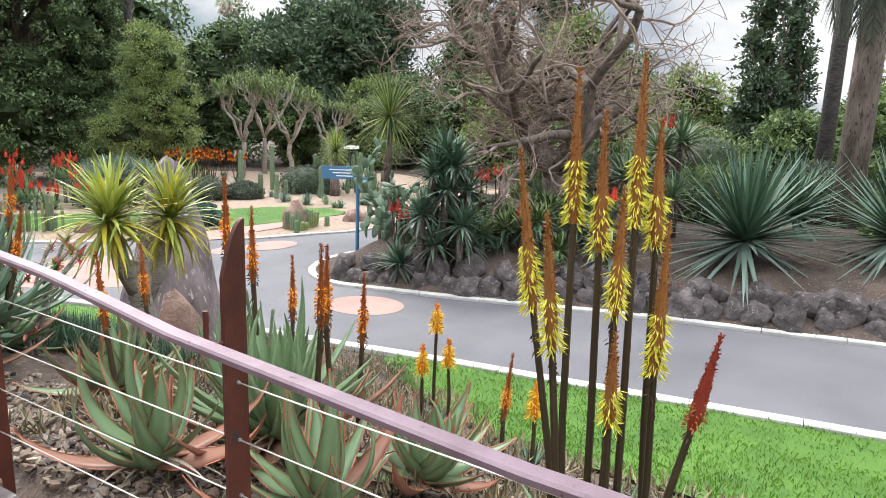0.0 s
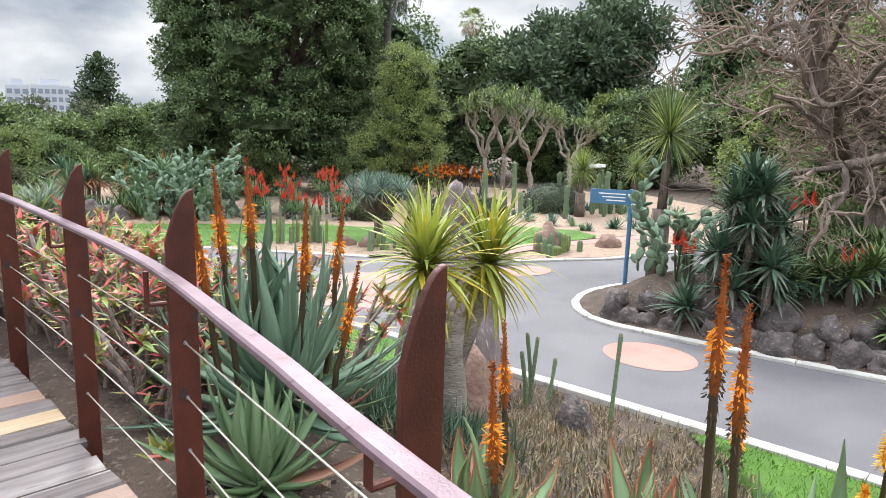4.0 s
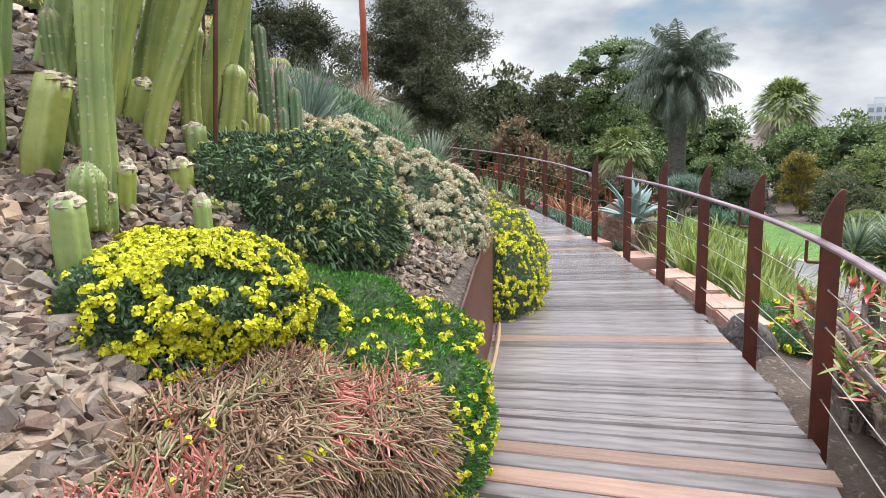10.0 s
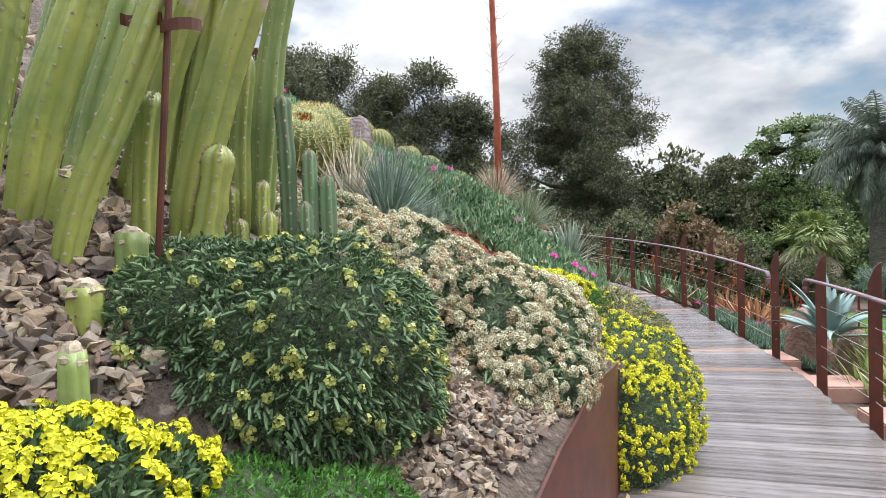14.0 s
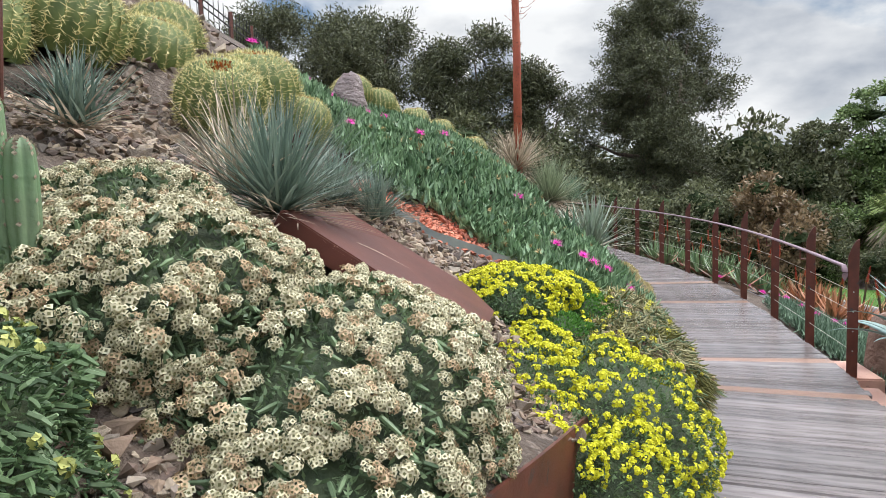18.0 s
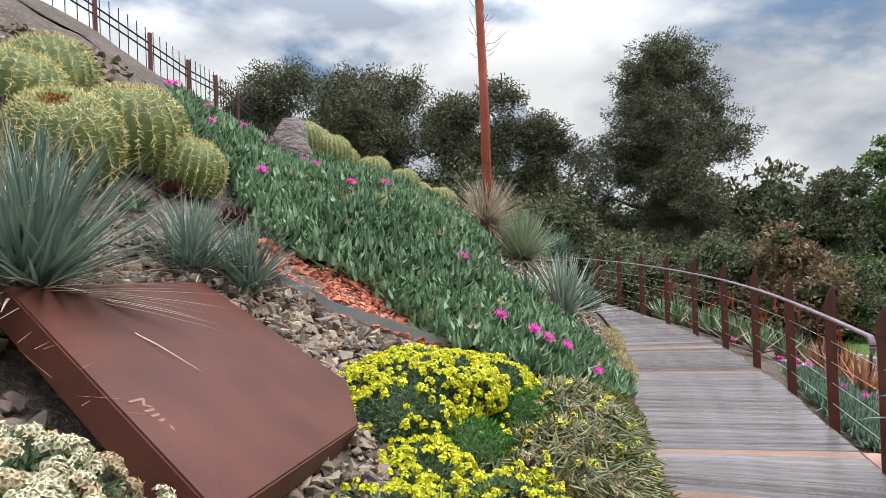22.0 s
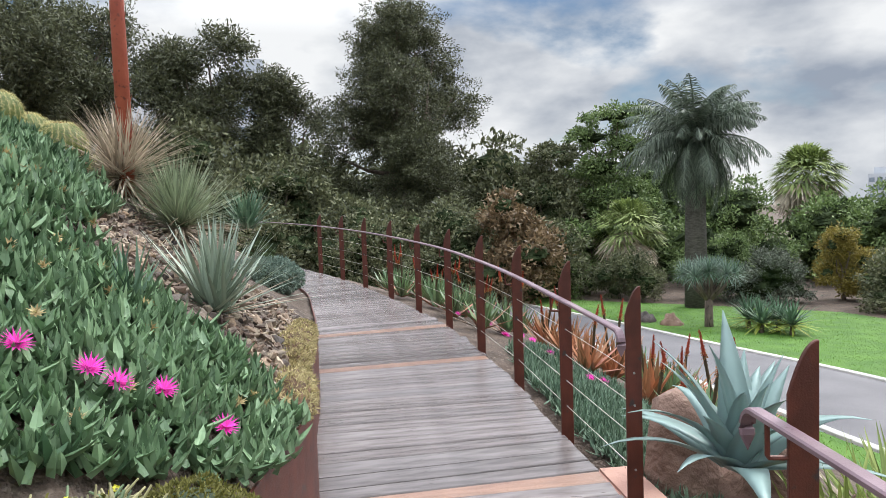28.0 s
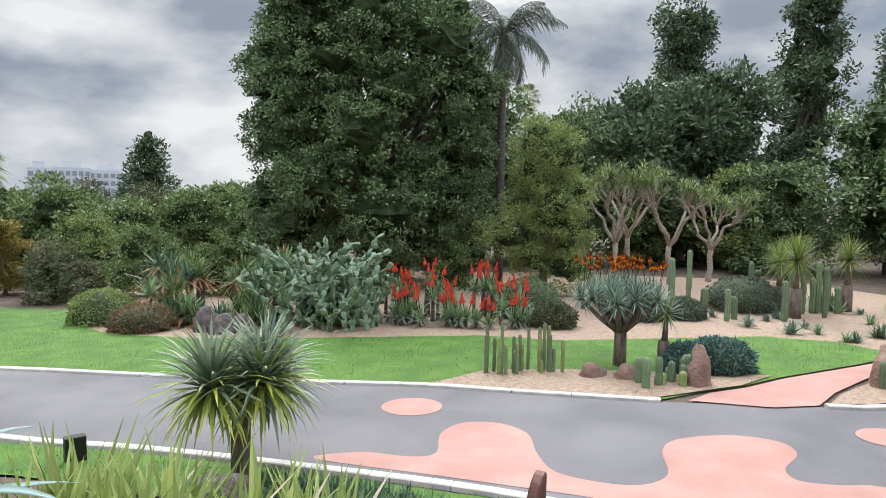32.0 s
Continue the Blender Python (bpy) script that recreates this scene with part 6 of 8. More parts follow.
scratch_text("MIKER", B_ + u_ * 0.22 + v_ * 0.42 + nrm * 0.004, 0.09)
rng = np.random.default_rng(77)
hh = Heap()
for k in range(26):
    c = B_ + u_ * rng.uniform(0.1, 0.95) + v_ * rng.uniform(0.05, 0.9) + nrm * 0.003
    a = rng.uniform(0, 3.1)
    d = (u_ * math.cos(a) + v_ * math.sin(a)) * rng.uniform(0.02, 0.07)
    s = (v_ * math.cos(a) - u_ * math.sin(a)) * 0.0008
    hh.quads([[c - d - s, c + d - s * 0.4, c + d + s * 0.4, c - d + s]])
tagged(part("scratch_marking", hh, SCRATCH, pl, "pale scratches"), kind="stuff")

# galvanised edging strip with red scoria above it
line = spline([(-3.72, 5.55, 0), (-3.36, 5.62, 0), (-3.24, 5.83, 0), (-3.11, 6.05, 0), (-2.98, 6.25, 0), (-2.85, 6.45, 0)], 6)
hh = Heap()
rows = []
for q in line:
    z = ground_z(q[0], q[1])
    rows += [(q[0], q[1], z - 0.06), (q[0], q[1], z + 0.07), (q[0] - 0.006, q[1] + 0.004, z + 0.07), (q[0] - 0.006, q[1] + 0.004, z - 0.06)]
hh.add(rows, [(i * 4 + j, i * 4 + (j + 1) % 4, i * 4 + 4 + (j + 1) % 4, i * 4 + 4 + j) for i in range(len(line) - 1) for j in range(4)])
tagged(part("edging_strip", hh, GALV), "curved grey galvanised garden edging strip", "edging")


stones("stone_mulch", [(-1.75, 0.55), (-0.75, 0.55), (-0.6, 1.0), (-1.0, 1.3), (-1.35, 1.3), (-1.85, 1.9), (-1.9, 2.4), (-1.45, 2.1), (-1.5, 2.5), (-2.1, 2.6), (-2.5, 1.6)], 3200, 0.036, "loose angular broken stones among the cacti", 41, GRAVEL, 120)
stones("stone_mulch", [(-0.74, 2.60), (-0.90, 3.5), (-1.15, 3.35), (-1.15, 2.8), (-0.95, 2.4)], 1500, 0.023, "loose grey-brown broken stones behind the steel edge", 42, GRAVEL, 60)
stones("stone_mulch", [(-2.05, 5.55), (-2.5, 5.75), (-2.75, 6.35), (-3.2, 5.85), (-3.6, 5.6), (-3.9, 4.7), (-3.2, 4.6), (-3.15, 5.2), (-2.45, 5.55)], 2000, 0.034, "loose broken stones beside the steel plate", 43, GRAVEL, 80)
stones("stone_mulch", [(-1.5, 4.15), (-2.3, 4.05), (-2.9, 3.9), (-4.3, 4.2), (-3.9, 4.75), (-2.9, 4.5), (-2.45, 4.2), (-1.55, 4.4)], 700, 0.05, "scattered broken stones on bare slope soil", 44, GRAVEL, 60)
stones("stone_mulch", [(-4.2, 3.2), (-6.5, 3.4), (-6.5, 6.0), (-4.6, 5.8), (-3.9, 4.6)], 900, 0.05, "scattered broken stones round the barrel cacti", 45, GRAVEL)
stones("stone_mulch", [(-2.75, 8.1), (-3.4, 7.8), (-4.0, 8.0), (-4.4, 8.9), (-4.3, 10.2), (-3.5, 9.3), (-3.0, 8.5)], 1500, 0.036, "crushed brown stone mulch", 46, GRAVEL, 60)
stones("stone_mulch", [(-2.95, 1.0), (-4.2, 1.5), (-4.2, 3.4), (-2.6, 3.2), (-2.2, 2.6)], 500, 0.05, "scattered broken stones behind the cacti", 47, GRAVEL)
stones("red_scoria", [(-3.70, 5.60), (-3.34, 5.66), (-3.22, 5.86), (-3.09, 6.08), (-2.83, 6.45), (-3.05, 6.6), (-3.4, 6.4), (-3.6, 6.05), (-3.9, 5.9)], 1300, 0.024, "red crushed scoria behind the metal edging", 48, REDGRAVEL)

# boulder, dark succulents and crest fence
hh = Heap()
rock(hh, (0, 0, -0.1), (0.25, 0.22, 1.0), 5, rough=0.22, rings=11, sides=16)
b = part("boulder", hh, PURPLEROCK, smooth_=True)
b.location = (-5.98, 7.38, ground_z(-5.98, 7.38))
b.scale = (1, 1, max(0.42, 2.98 - b.location.z))
tagged(b, "upright rounded grey-brown boulder on the slope", "boulder")
L_MAROON = leafy("maroon_succulent_leaf", (0.05, 0.012, 0.012), (0.14, 0.035, 0.03), 0.5)
for k, (x, y) in enumerate(((-4.15, 5.45), (-3.95, 5.15), (-4.0, 5.75), (-6.9, 8.6), (-7.1, 9.1), (-6.6, 9.3), (-4.7, 5.9))):
    rosette("dark_succulent", (x, y, ground_z(x, y)), 50, 0.12, 0.04, "small maroon and green succulent rosette", [L_MAROON if k % 3 != 1 else L_ICE, L_ICE], 230 + k, 0.1, 1.4, 0.1, 0.01, group="small succulents", share=0.2, seg=2)
fence = thing("crest_fence", (0, 0, 0), "dark iron fence with thin upright bars along the hill crest", "fence", kind="structure")
pts = [np.array(p) for p in ((-8.2, 2.8), (-8.32, 5.31), (-8.64, 6.41), (-8.96, 7.16), (-9.36, 7.83), (-9.95, 8.51), (-10.81, 9.3), (-11.6, 10.0))]
hb_ = Heap()
for a, b in zip(pts, pts[1:]):
    za, zb = ground_z(*a), ground_z(*b)
    h = Heap()
    box(h, (-0.022, -0.022, -0.2), (0.022, 0.022, 0.52))
    part("fence_post", h, CORTEN, fence, m=Matrix.Translation((*a, za)))
    for z in (0.28, 0.38):
        h = Heap()
        tube(h, [(*a, za + z), (*b, zb + z)], 0.012, 6)
        part("fence_rail", h, BLACK, fence)
    n = int(np.linalg.norm(b - a) / 0.13)
    for k in range(n):
        q, z = a + (b - a) * (k + 0.5) / n, za + (zb - za) * (k + 0.5) / n
        tube(hb_, [(*q, z), (*q, z + 0.56)], 0.006, 4)
tagged(part("bar_run", hb_, BLACK, fence), kind="stuff")


# ---- beside the railing: aloes, spurges, yucca, stone ----
def leaf_mesh(length, width, droop, thick, mat, rim=None):
    h = Heap()
    blade(h, (0, 0, 0), 0, 0, length, width, droop, thick, 8, 0, 0.9, start=0.75)
    if rim:
        rows = h.v[0].reshape(-1, 4, 3)
        for j in (0, 2):
            out = (rows[:, j] - rows[:, 2 - j]) * (0.0, 1.0, 0.0)
            out *= 0.004 / (np.linalg.norm(out, axis=1)[:, None] + 1e-6)
            a, b = rows[:, j] - out * 0.4 + (0, 0, 0.002), rows[:, j] + out
            h.quads(np.stack([a[:-1], b[:-1], b[1:], a[1:]], 1), 1)
    return h.mesh("leaf", [mat, rim] if rim else [mat], True)


def aloe(name, at, n, length, width, label, mats, seed, lo=0.1, hi=1.4, droop=-0.35, thick=0.05, group="", rim=None, dead=0):
    """A rosette in which each thick leaf is its own part, over a skirt of dry leaves."""
    rng = np.random.default_rng(seed)
    t = thing(name, at, label, "plant", group)
    kinds = [leaf_mesh(length * s, width, droop * d, thick, m, rim) for s, d, m in ((1, 1, mats[0]), (0.85, 0.5, mats[0]), (0.95, 1.5, mats[min(1, len(mats) - 1)]), (0.75, 0.8, mats[0]), (0.9, 1.9, mats[0]))]
    for k in range(n):
        u = (k + 0.5) / n
        el = lo + (hi - lo) * u ** 0.9 + 0.12 * rng.normal()
        az = k * 2.39996 + 0.25 * rng.normal()
        j = 2 if (u < 0.35 and rng.uniform() < 0.45) else int(rng.choice([0, 1, 3, 4]))
        r = 0.05 * (1 - u)
        m = Matrix.Translation((r * math.cos(az), r * math.sin(az), 0.05 * u)) @ Matrix.Rotation(az, 4, "Z") @ Matrix.Rotation(-el, 4, "Y") @ Matrix.Rotation(0.15 * rng.normal(), 4, "X") @ Matrix.Scale(rng.uniform(0.8, 1.12), 4)
        part("leaf", kinds[j], None, t, m=m)
    for k in range(dead):
        h = Heap()
        blade(h, (0, 0, 0.03), rng.uniform(0, 6.28), rng.uniform(-0.3, 0.3), length * rng.uniform(0.3, 0.6), 0.03, rng.uniform(0.4, 1.3), 0, 6, 0, 1.0, rng.uniform(-1.5, 1.5))
        part("dead_leaf", h, L_DRY, t, "dry curled brown leaf")
    return t


def raceme(parent, base, top, ln, rad, kind, seed):
    """An upright tapering flower spike on its stalk, buds above and open flowers below."""
    rng = np.random.default_rng(seed)
    base, top = np.array(base, float), np.array(top, float)
    d = (top - base) / np.linalg.norm(top - base)
    h = Heap()
    foot = top - d * ln
    tube(h, [base, base * 0.5 + foot * 0.5 + rng.normal(size=3) * 0.012, foot, top - d * ln * 0.5], (0.016, 0.015, 0.013, 0.007), 7)
    part("flower_stalk", h, STALK, parent, "dark flower stalk")
    h = Heap()
    s1 = np.cross(d, (1, 0, 0))
    s1 /= np.linalg.norm(s1)
    s2 = np.cross(d, s1)
    open_to = {"orange": 0.52, "yellow": 0.42, "red": 0.45, "dark": 0.3, "gold": 0.8}[kind]
    us = np.linspace(0.0, 1.0, 9)
    tube(h, [foot + d * ln * u for u in us], [rad * 0.8 * min(1, 0.5 + 3 * u) * max(0.10, 1 - u ** 1.5) for u in us], 8, 0)
    n = int(1100 * ln * max(1, rad / 0.035))
    u = rng.uniform(0, 1, n)
    a = rng.uniform(0, 6.28, n)
    o = np.cos(a)[:, None] * s1 + np.sin(a)[:, None] * s2
    bud = u > open_to
    r = rad * 0.85 * np.maximum(0.10, 1 - u ** 1.5)
    c = foot + d * (u * ln)[:, None] + o * (r * 0.8)[:, None]
    leaves(h, c[bud], rng, 0.013 + 0.012 * (rad > 0.04), 0.006 + 0.2 * max(0, rad - 0.04), 0, out=o[bud] * 2.2 + d * 1.6)
    low = ~bud
    sz = {"orange": 0.026, "yellow": 0.038, "red": 0.05, "dark": 0.020, "gold": 0.04}[kind]
    if kind == "orange":
        spent = low & (u < 0.22)
        leaves(h, c[spent], rng, 0.018, 0.006, 2, out=o[spent] * 2 - d * 1.5)
        low &= u >= 0.22
    if low.any():
        leaves(h, c[low], rng, sz * (1 + 4 * max(0, rad - 0.035)), 0.007 + 0.2 * max(0, rad - 0.04), 1, out=o[low] * 2.4 - d * (2.2 if kind == "yellow" else 1.0))
    k = int(26 * ln / 0.4)
    w = rng.uniform(0, 1, k)
    b = rng.uniform(0, 6.28, k)
    ob = np.cos(b)[:, None] * s1 + np.sin(b)[:, None] * s2
    leaves(h, foot - d * (0.25 * ln * w)[:, None] + ob * 0.008, rng, 0.035, 0.006, 2, out=ob - d * 3)
    mats = {"orange": [FL_BROWN, FL_ORANGE, STALK], "yellow": [FL_RUST, FL_LIME, STALK], "red": [FL_RED, FL_RED, STALK], "dark": [FL_DARKRED, FL_RUST, STALK], "gold": [FL_ORANGE, FL_GOLD, STALK]}[kind]
    tagged(part("flower_spike", h, mats, parent, {"orange": "red-brown buds over a ring of open orange flowers", "yellow": "rusty buds above hanging lime-yellow flowers", "red": "bright red flower spike", "dark": "dark red flower spike", "gold": "open golden-yellow flower head"}[kind]), kind="stuff")


STALK = leafy("dark_flower_stalk", (0.035, 0.025, 0.014), (0.085, 0.06, 0.03), 0.6)
FL_GOLD = leafy("golden_aloe_flower", (0.62, 0.30, 0.012), (0.85, 0.55, 0.04), 0.6)
FL_RUST = leafy("rusty_bud", (0.24, 0.065, 0.014), (0.38, 0.17, 0.045), 0.6)
FL_DARKRED = leafy("dark_red_bud", (0.18, 0.022, 0.012), (0.36, 0.055, 0.025), 0.6)


def g(x, y, up=0.0):
    return (x, y, ground_z(x, y) + up)


a1 = aloe("aloe", g(2.06, 0.92, 0.25), 84, 0.92, 0.115, "large grey-green aloe with upright leaves and tall red-brown flower spikes", [leafy("blue_green_aloe_leaf", (0.085, 0.17, 0.115), (0.23, 0.34, 0.23), 0.4, spec=0.5)], 401, -0.1, 1.35, -0.7, 0.05, dead=10)
o = np.array(a1.location)
for k, (x, y, z) in enumerate(((1.94, 0.99, 1.16), (1.69, 0.75, 1.15), (2.05, 0.61, 1.01), (2.42, 0.91, 0.95), (2.26, 0.51, 0.72), (1.58, 0.72, 1.01))):
    raceme(a1, (np.array((x, y, 0)) - o) * (0.7, 0.7, 0) + (0, 0, 0.1), np.array((x, y, z)) - o, 0.44, 0.028, "orange", 410 + k)
for k, (x, y, n, ln, seed) in enumerate(((1.72, 0.42, 34, 0.55, 402), (2.45, 1.35, 34, 0.6, 403))):
    aloe("aloe", g(x, y, 0.05), n, ln, 0.10, "grey-green aloe offset with curved leaves", [L_ALOE, L_ALOERED], seed, -0.1, 1.3, -0.6, 0.045, "aloe offsets")
a3 = aloe("aloe", g(2.45, -1.45, 0.12), 54, 0.78, 0.14, "broad aloe with red-tipped fleshy leaves and orange-brown flower spikes", [L_ALOE, L_ALOERED], 404, -0.05, 1.3, -0.6, 0.06, dead=14)
o = np.array(a3.location)
for k, (x, y, z) in enumerate(((2.58, -1.66, 0.72), (2.45, -1.74, 0.75), (2.58, -1.14, 0.85), (2.41, -1.14, 1.02), (3.12, -0.90, 0.47), (2.69, -0.01, 0.50), (2.95, -1.60, 0.50), (2.05, -0.60, 0.62), (3.5, -2.25, 0.02))):
    raceme(a3, (*(np.array((x, y)) * 0.94 + o[:2] * 0.06 - o[:2]), ground_z(x, y) - o[2]), np.array((x, y, z)) - o, 0.42, 0.027, "orange", 430 + k)
for k, (x, y, n, ln, seed) in enumerate(((1.78, -1.40, 19, 0.60, 405), (2.75, -2.15, 24, 0.55, 406), (2.02, -2.12, 24, 0.58, 407), (2.9, -0.7, 26, 0.5, 408), (2.3, -0.3, 24, 0.5, 4081))):
    aloe("aloe", g(x, y, 0.08), n, ln, 0.135, "fleshy green aloe with red-edged leaves over dry curled ones", [L_ALOE, L_ALOERED], seed, -0.05, 1.25, -0.75, 0.055, "red-edged aloes", L_RIM, 10)

# tall yellow aloes
a4 = aloe("tall_aloe", g(2.48, -3.12, 0.0), 26, 0.5, 0.075, "narrow aloe with very tall yellow and rusty flower spikes", [L_ALOE, L_SPIKY], 409, 0.5, 1.45, -0.1, 0.03)
o = np.array(a4.location)
for k, (x, y, z, bx, by) in enumerate(((2.62, -3.11, 1.60, 2.53, -3.18), (2.47, -3.03, 1.39, 2.48, -3.08), (2.50, -2.91, 1.54, 2.44, -3.00), (2.64, -3.18, 1.37, 2.58, -3.28), (2.41, -2.74, 1.25, 2.44, -2.98), (2.22, -2.94, 1.06, 2.36, -3.04),
                                          (2.52, -3.27, 1.02, 2.54, -3.26), (2.43, -3.13, 1.14, 2.46, -3.13), (2.34, -3.17, 0.65, 2.40, -3.16), (2.51, -3.48, 0.66, 2.42, -3.30))):
    raceme(a4, np.array((bx, by, 0)) - (o[0], o[1], 0), np.array((x, y, z)) - o, (0.62, 0.50, 0.56, 0.46)[k % 4] if z > 1 else 0.36, 0.036, "yellow" if k != 9 else "dark", 440 + k)
for k, (x, y, z) in enumerate(((4.62, -1.03, -0.17), (4.75, -1.08, -0.5), (4.5, -0.98, -0.5), (4.0, -2.2, -0.35))):
    t = thing("flame_aloe", g(x, y), "slender aloe with a yellow-orange flower head", "plant", "yellow flame aloes")
    b = ground_z(x, y)
    raceme(t, (0, 0, 0), (0.02, 0.01, z - b), 0.24, 0.05, "gold", 460 + k)
    h = Heap()
    for j in range(14):
        blade(h, (0, 0, 0), j * 2.4, 0.6 + 0.05 * j, 0.22, 0.03, -0.1, 0.01, 3)
    part("foliage", h, L_GREENSPIKE, t)


# crown of thorns bed
def thorn_plant(at, seed, size=1.0):
    rng = np.random.default_rng(seed)
    t = thing("crown_of_thorns", at, "thorny grey spurge stems tipped with red and orange leaves", "plant", "crown of thorns plants")
    hs, hl, ht = Heap(), Heap(), Heap()
    for k in range(9):
        a = rng.uniform(0, 6.28)
        ln = size * rng.uniform(0.45, 0.85)
        lean = rng.uniform(0.15, 0.6)
        p = [np.array([0.05 * math.cos(a), 0.05 * math.sin(a), 0])]
        for s in np.linspace(0.25, 1, 5):
            p.append(np.array([math.cos(a), math.sin(a), 0]) * (0.05 + lean * ln * s ** 1.4) + np.array([0.02 * rng.normal(), 0.02 * rng.normal(), ln * s * (1 - 0.25 * lean * s)]))
        rad = rng.uniform(0.010, 0.018)
        tube(hs, p, np.linspace(rad * 1.1, rad * 0.9, 6), 7)
        pp = np.array(p)
        n = 150
        seg = rng.integers(0, 5, n)
        f = rng.uniform(0, 1, n)[:, None]
        c = pp[seg] * (1 - f) + pp[seg + 1] * f
        od = ball(rng, n) * (1, 1, 0.4)
        od /= np.linalg.norm(od, axis=1)[:, None]
        leaves(ht, c + od * rad * 0.9, rng, 0.024, 0.005, 0, out=od * 3)
        tip = p[-1]
        for j in range(int(rng.integers(12, 19))):
            m = int(rng.choice([0, 1, 2], p=[0.4, 0.28, 0.32]))
            blade(hl, tip - np.array([0, 0, 0.06 * rng.uniform()]), rng.uniform(0, 6.28), rng.uniform(-0.2, 1.2), rng.uniform(0.05, 0.12), rng.uniform(0.018, 0.032), rng.uniform(-0.1, 0.6), 0, 4, m, 1.5, start=0.2)
        for j in range(7):
            q = pp[int(rng.integers(1, 5))]
            blade(hl, q, rng.uniform(0, 6.28), rng.uniform(-0.3, 0.8), 0.095, 0.028, 0.3, 0, 4, int(rng.integers(0, 3)), 1.5, start=0.2)
    tagged(part("stem_tangle", hs, THORN, t, "grey woody stems"), kind="stuff")
    tagged(part("thorn_cover", ht, TWIG, t), kind="stuff")
    tagged(part("foliage", hl, [L_SPURGE, L_SPURGE2, L_THORNGREEN], t, "red, orange and yellow-green leaves"), kind="stuff")
    return t


L_THORNGREEN = leafy("fresh_green_thorn_leaf", (0.10, 0.20, 0.04), (0.33, 0.42, 0.13), 0.5)
THORN = material("grey_thorny_stem", (0.16, 0.125, 0.11), 0.85, 0, (0.30, 0.24, 0.21), 30, bump=0.5, bump_scale=90)
protos = [thorn_plant((0, 0, -50), 500 + k) for k in range(5)]
rng = np.random.default_rng(55)
spots = []
while len(spots) < 42:
    s = rng.uniform(arc_of(1.25, 1.15), arc_of(0.70, 4.35))
    p, n = at_arc(s)
    q = p[:2] - n * rng.uniform(0.36, 1.5)
    if all(np.linalg.norm(q - o_) > 0.23 for o_ in spots) and np.linalg.norm(q - (2.06, 0.92)) > 0.55:
        spots.append(q)
for k, q in enumerate(spots):
    m = Matrix.Translation((q[0], q[1], ground_z(*q) - 0.02)) @ Matrix.Rotation(rng.uniform(0, 6.28), 4, "Z") @ Matrix.Scale(rng.uniform(0.92, 1.28), 4)
    if k < len(protos):
        protos[k].matrix_basis = m
    else:
        c = copy_thing(protos[k % len(protos)], m)
        c.scale = m.to_scale()
rosette("spurge_shrub", g(1.42, 0.72, 0.1), 20, 0.11, 0.035, "small bright green leafy spurge at the boardwalk edge", [L_SPURGE2, L_SPURGE], 471, 0.0, 1.3, 0.3, share=0.3, seg=3)

# yellow-leaved yucca and the standing stone
yz = ground_z(3.73, 1.52)
yt = thing("yucca_tree", (3.73, 1.52, yz), "two-headed yucca with yellow-green strap leaves on a pale ringed trunk", "yucca")
h = Heap()
tube(h, [(0, 0, -0.2), (0, 0, 0.35), (-0.05, 0, 0.7), (-0.02, 0.0, 0.95)], (0.12, 0.105, 0.10, 0.1), 14)
tube(h, [(-0.02, 0, 0.6), (-0.2, 0, 0.95), (-0.27, 0, 0.39 - yz - 0.05)], (0.09, 0.075, 0.06), 10)
tube(h, [(0.0, 0, 0.6), (0.22, 0.02, 0.95), (0.30, 0.03, 0.34 - yz - 0.05)], (0.09, 0.075, 0.06), 10)
part("trunk", h, YUCBARK, yt, smooth_=True)
rng = np.random.default_rng(61)
for cx, cz in ((-0.27, 0.39 - yz), (0.30, 0.34 - yz)):
    h = Heap()
    for k in range(150):
        u = k / 150
        el = -1.15 + 2.6 * u ** 0.75
        m = 1 if u < 0.35 and rng.uniform() < 0.7 or rng.uniform() < 0.12 else 0
        blade(h, (cx + 0.03 * rng.normal(), 0.03 * rng.normal(), cz + 0.1 * u - 0.05), k * 2.39996, el, 0.58 * rng.uniform(0.8, 1.1), 0.045, 0.75 * rng.uniform(0.5, 1.3), 0, 6, m, 1.3)
    part("leaf_head", h, [L_YUCCA, L_YELLOW], yt, "yellow-green drooping strap leaves")
h = Heap()
rock(h, (0, 0, 0), (0.78, 0.74, 1.0), 15, rough=0.16, rings=16, sides=20, point=0.42)
s = part("standing_stone", h, PURPLEROCK, smooth_=True)
s.location = (5.85, 4.05, ground_z(5.85, 4.05) - 0.1)
s.scale = (1, 1, (0.84 - s.location.z) / 1.16)
tagged(s, "tall pointed grey-purple standing stone behind the yucca", "stone")
for k, (x, y, sx, sz, mat) in enumerate(((6.3, 2.4, 0.24, 0.42, DARKROCK), (4.75, 2.5, 0.34, 0.7, BROWNROCK), (4.35, 2.3, 0.24, 0.5, BROWNROCK), (0.62, 5.15, 0.2, 0.28, DARKROCK), (0.55, 5.5, 0.14, 0.2, DARKROCK), (-0.75, 9.75, 0.28, 0.6, BROWNROCK), (-0.35, 9.3, 0.24, 0.5, BROWNROCK), (1.95, 13.2, 0.42, 0.5, DARKROCK), (0.0, 8.9, 0.22, 0.3, BROWNROCK), (-1.2, 9.85, 0.3, 0.6, BROWNROCK))):
    h = Heap()
    rock(h, (0, 0, 0), (sx, sx * 0.85, sz), 20 + k, rough=0.35)
    b = part("rock", h, mat, smooth_=True)
    b.location = g(x, y, -0.05)
    tagged(b, "rough dark basalt rock among the plants" if mat is DARKROCK else "rough red-brown rock among the plants", "rock", "bed rocks")

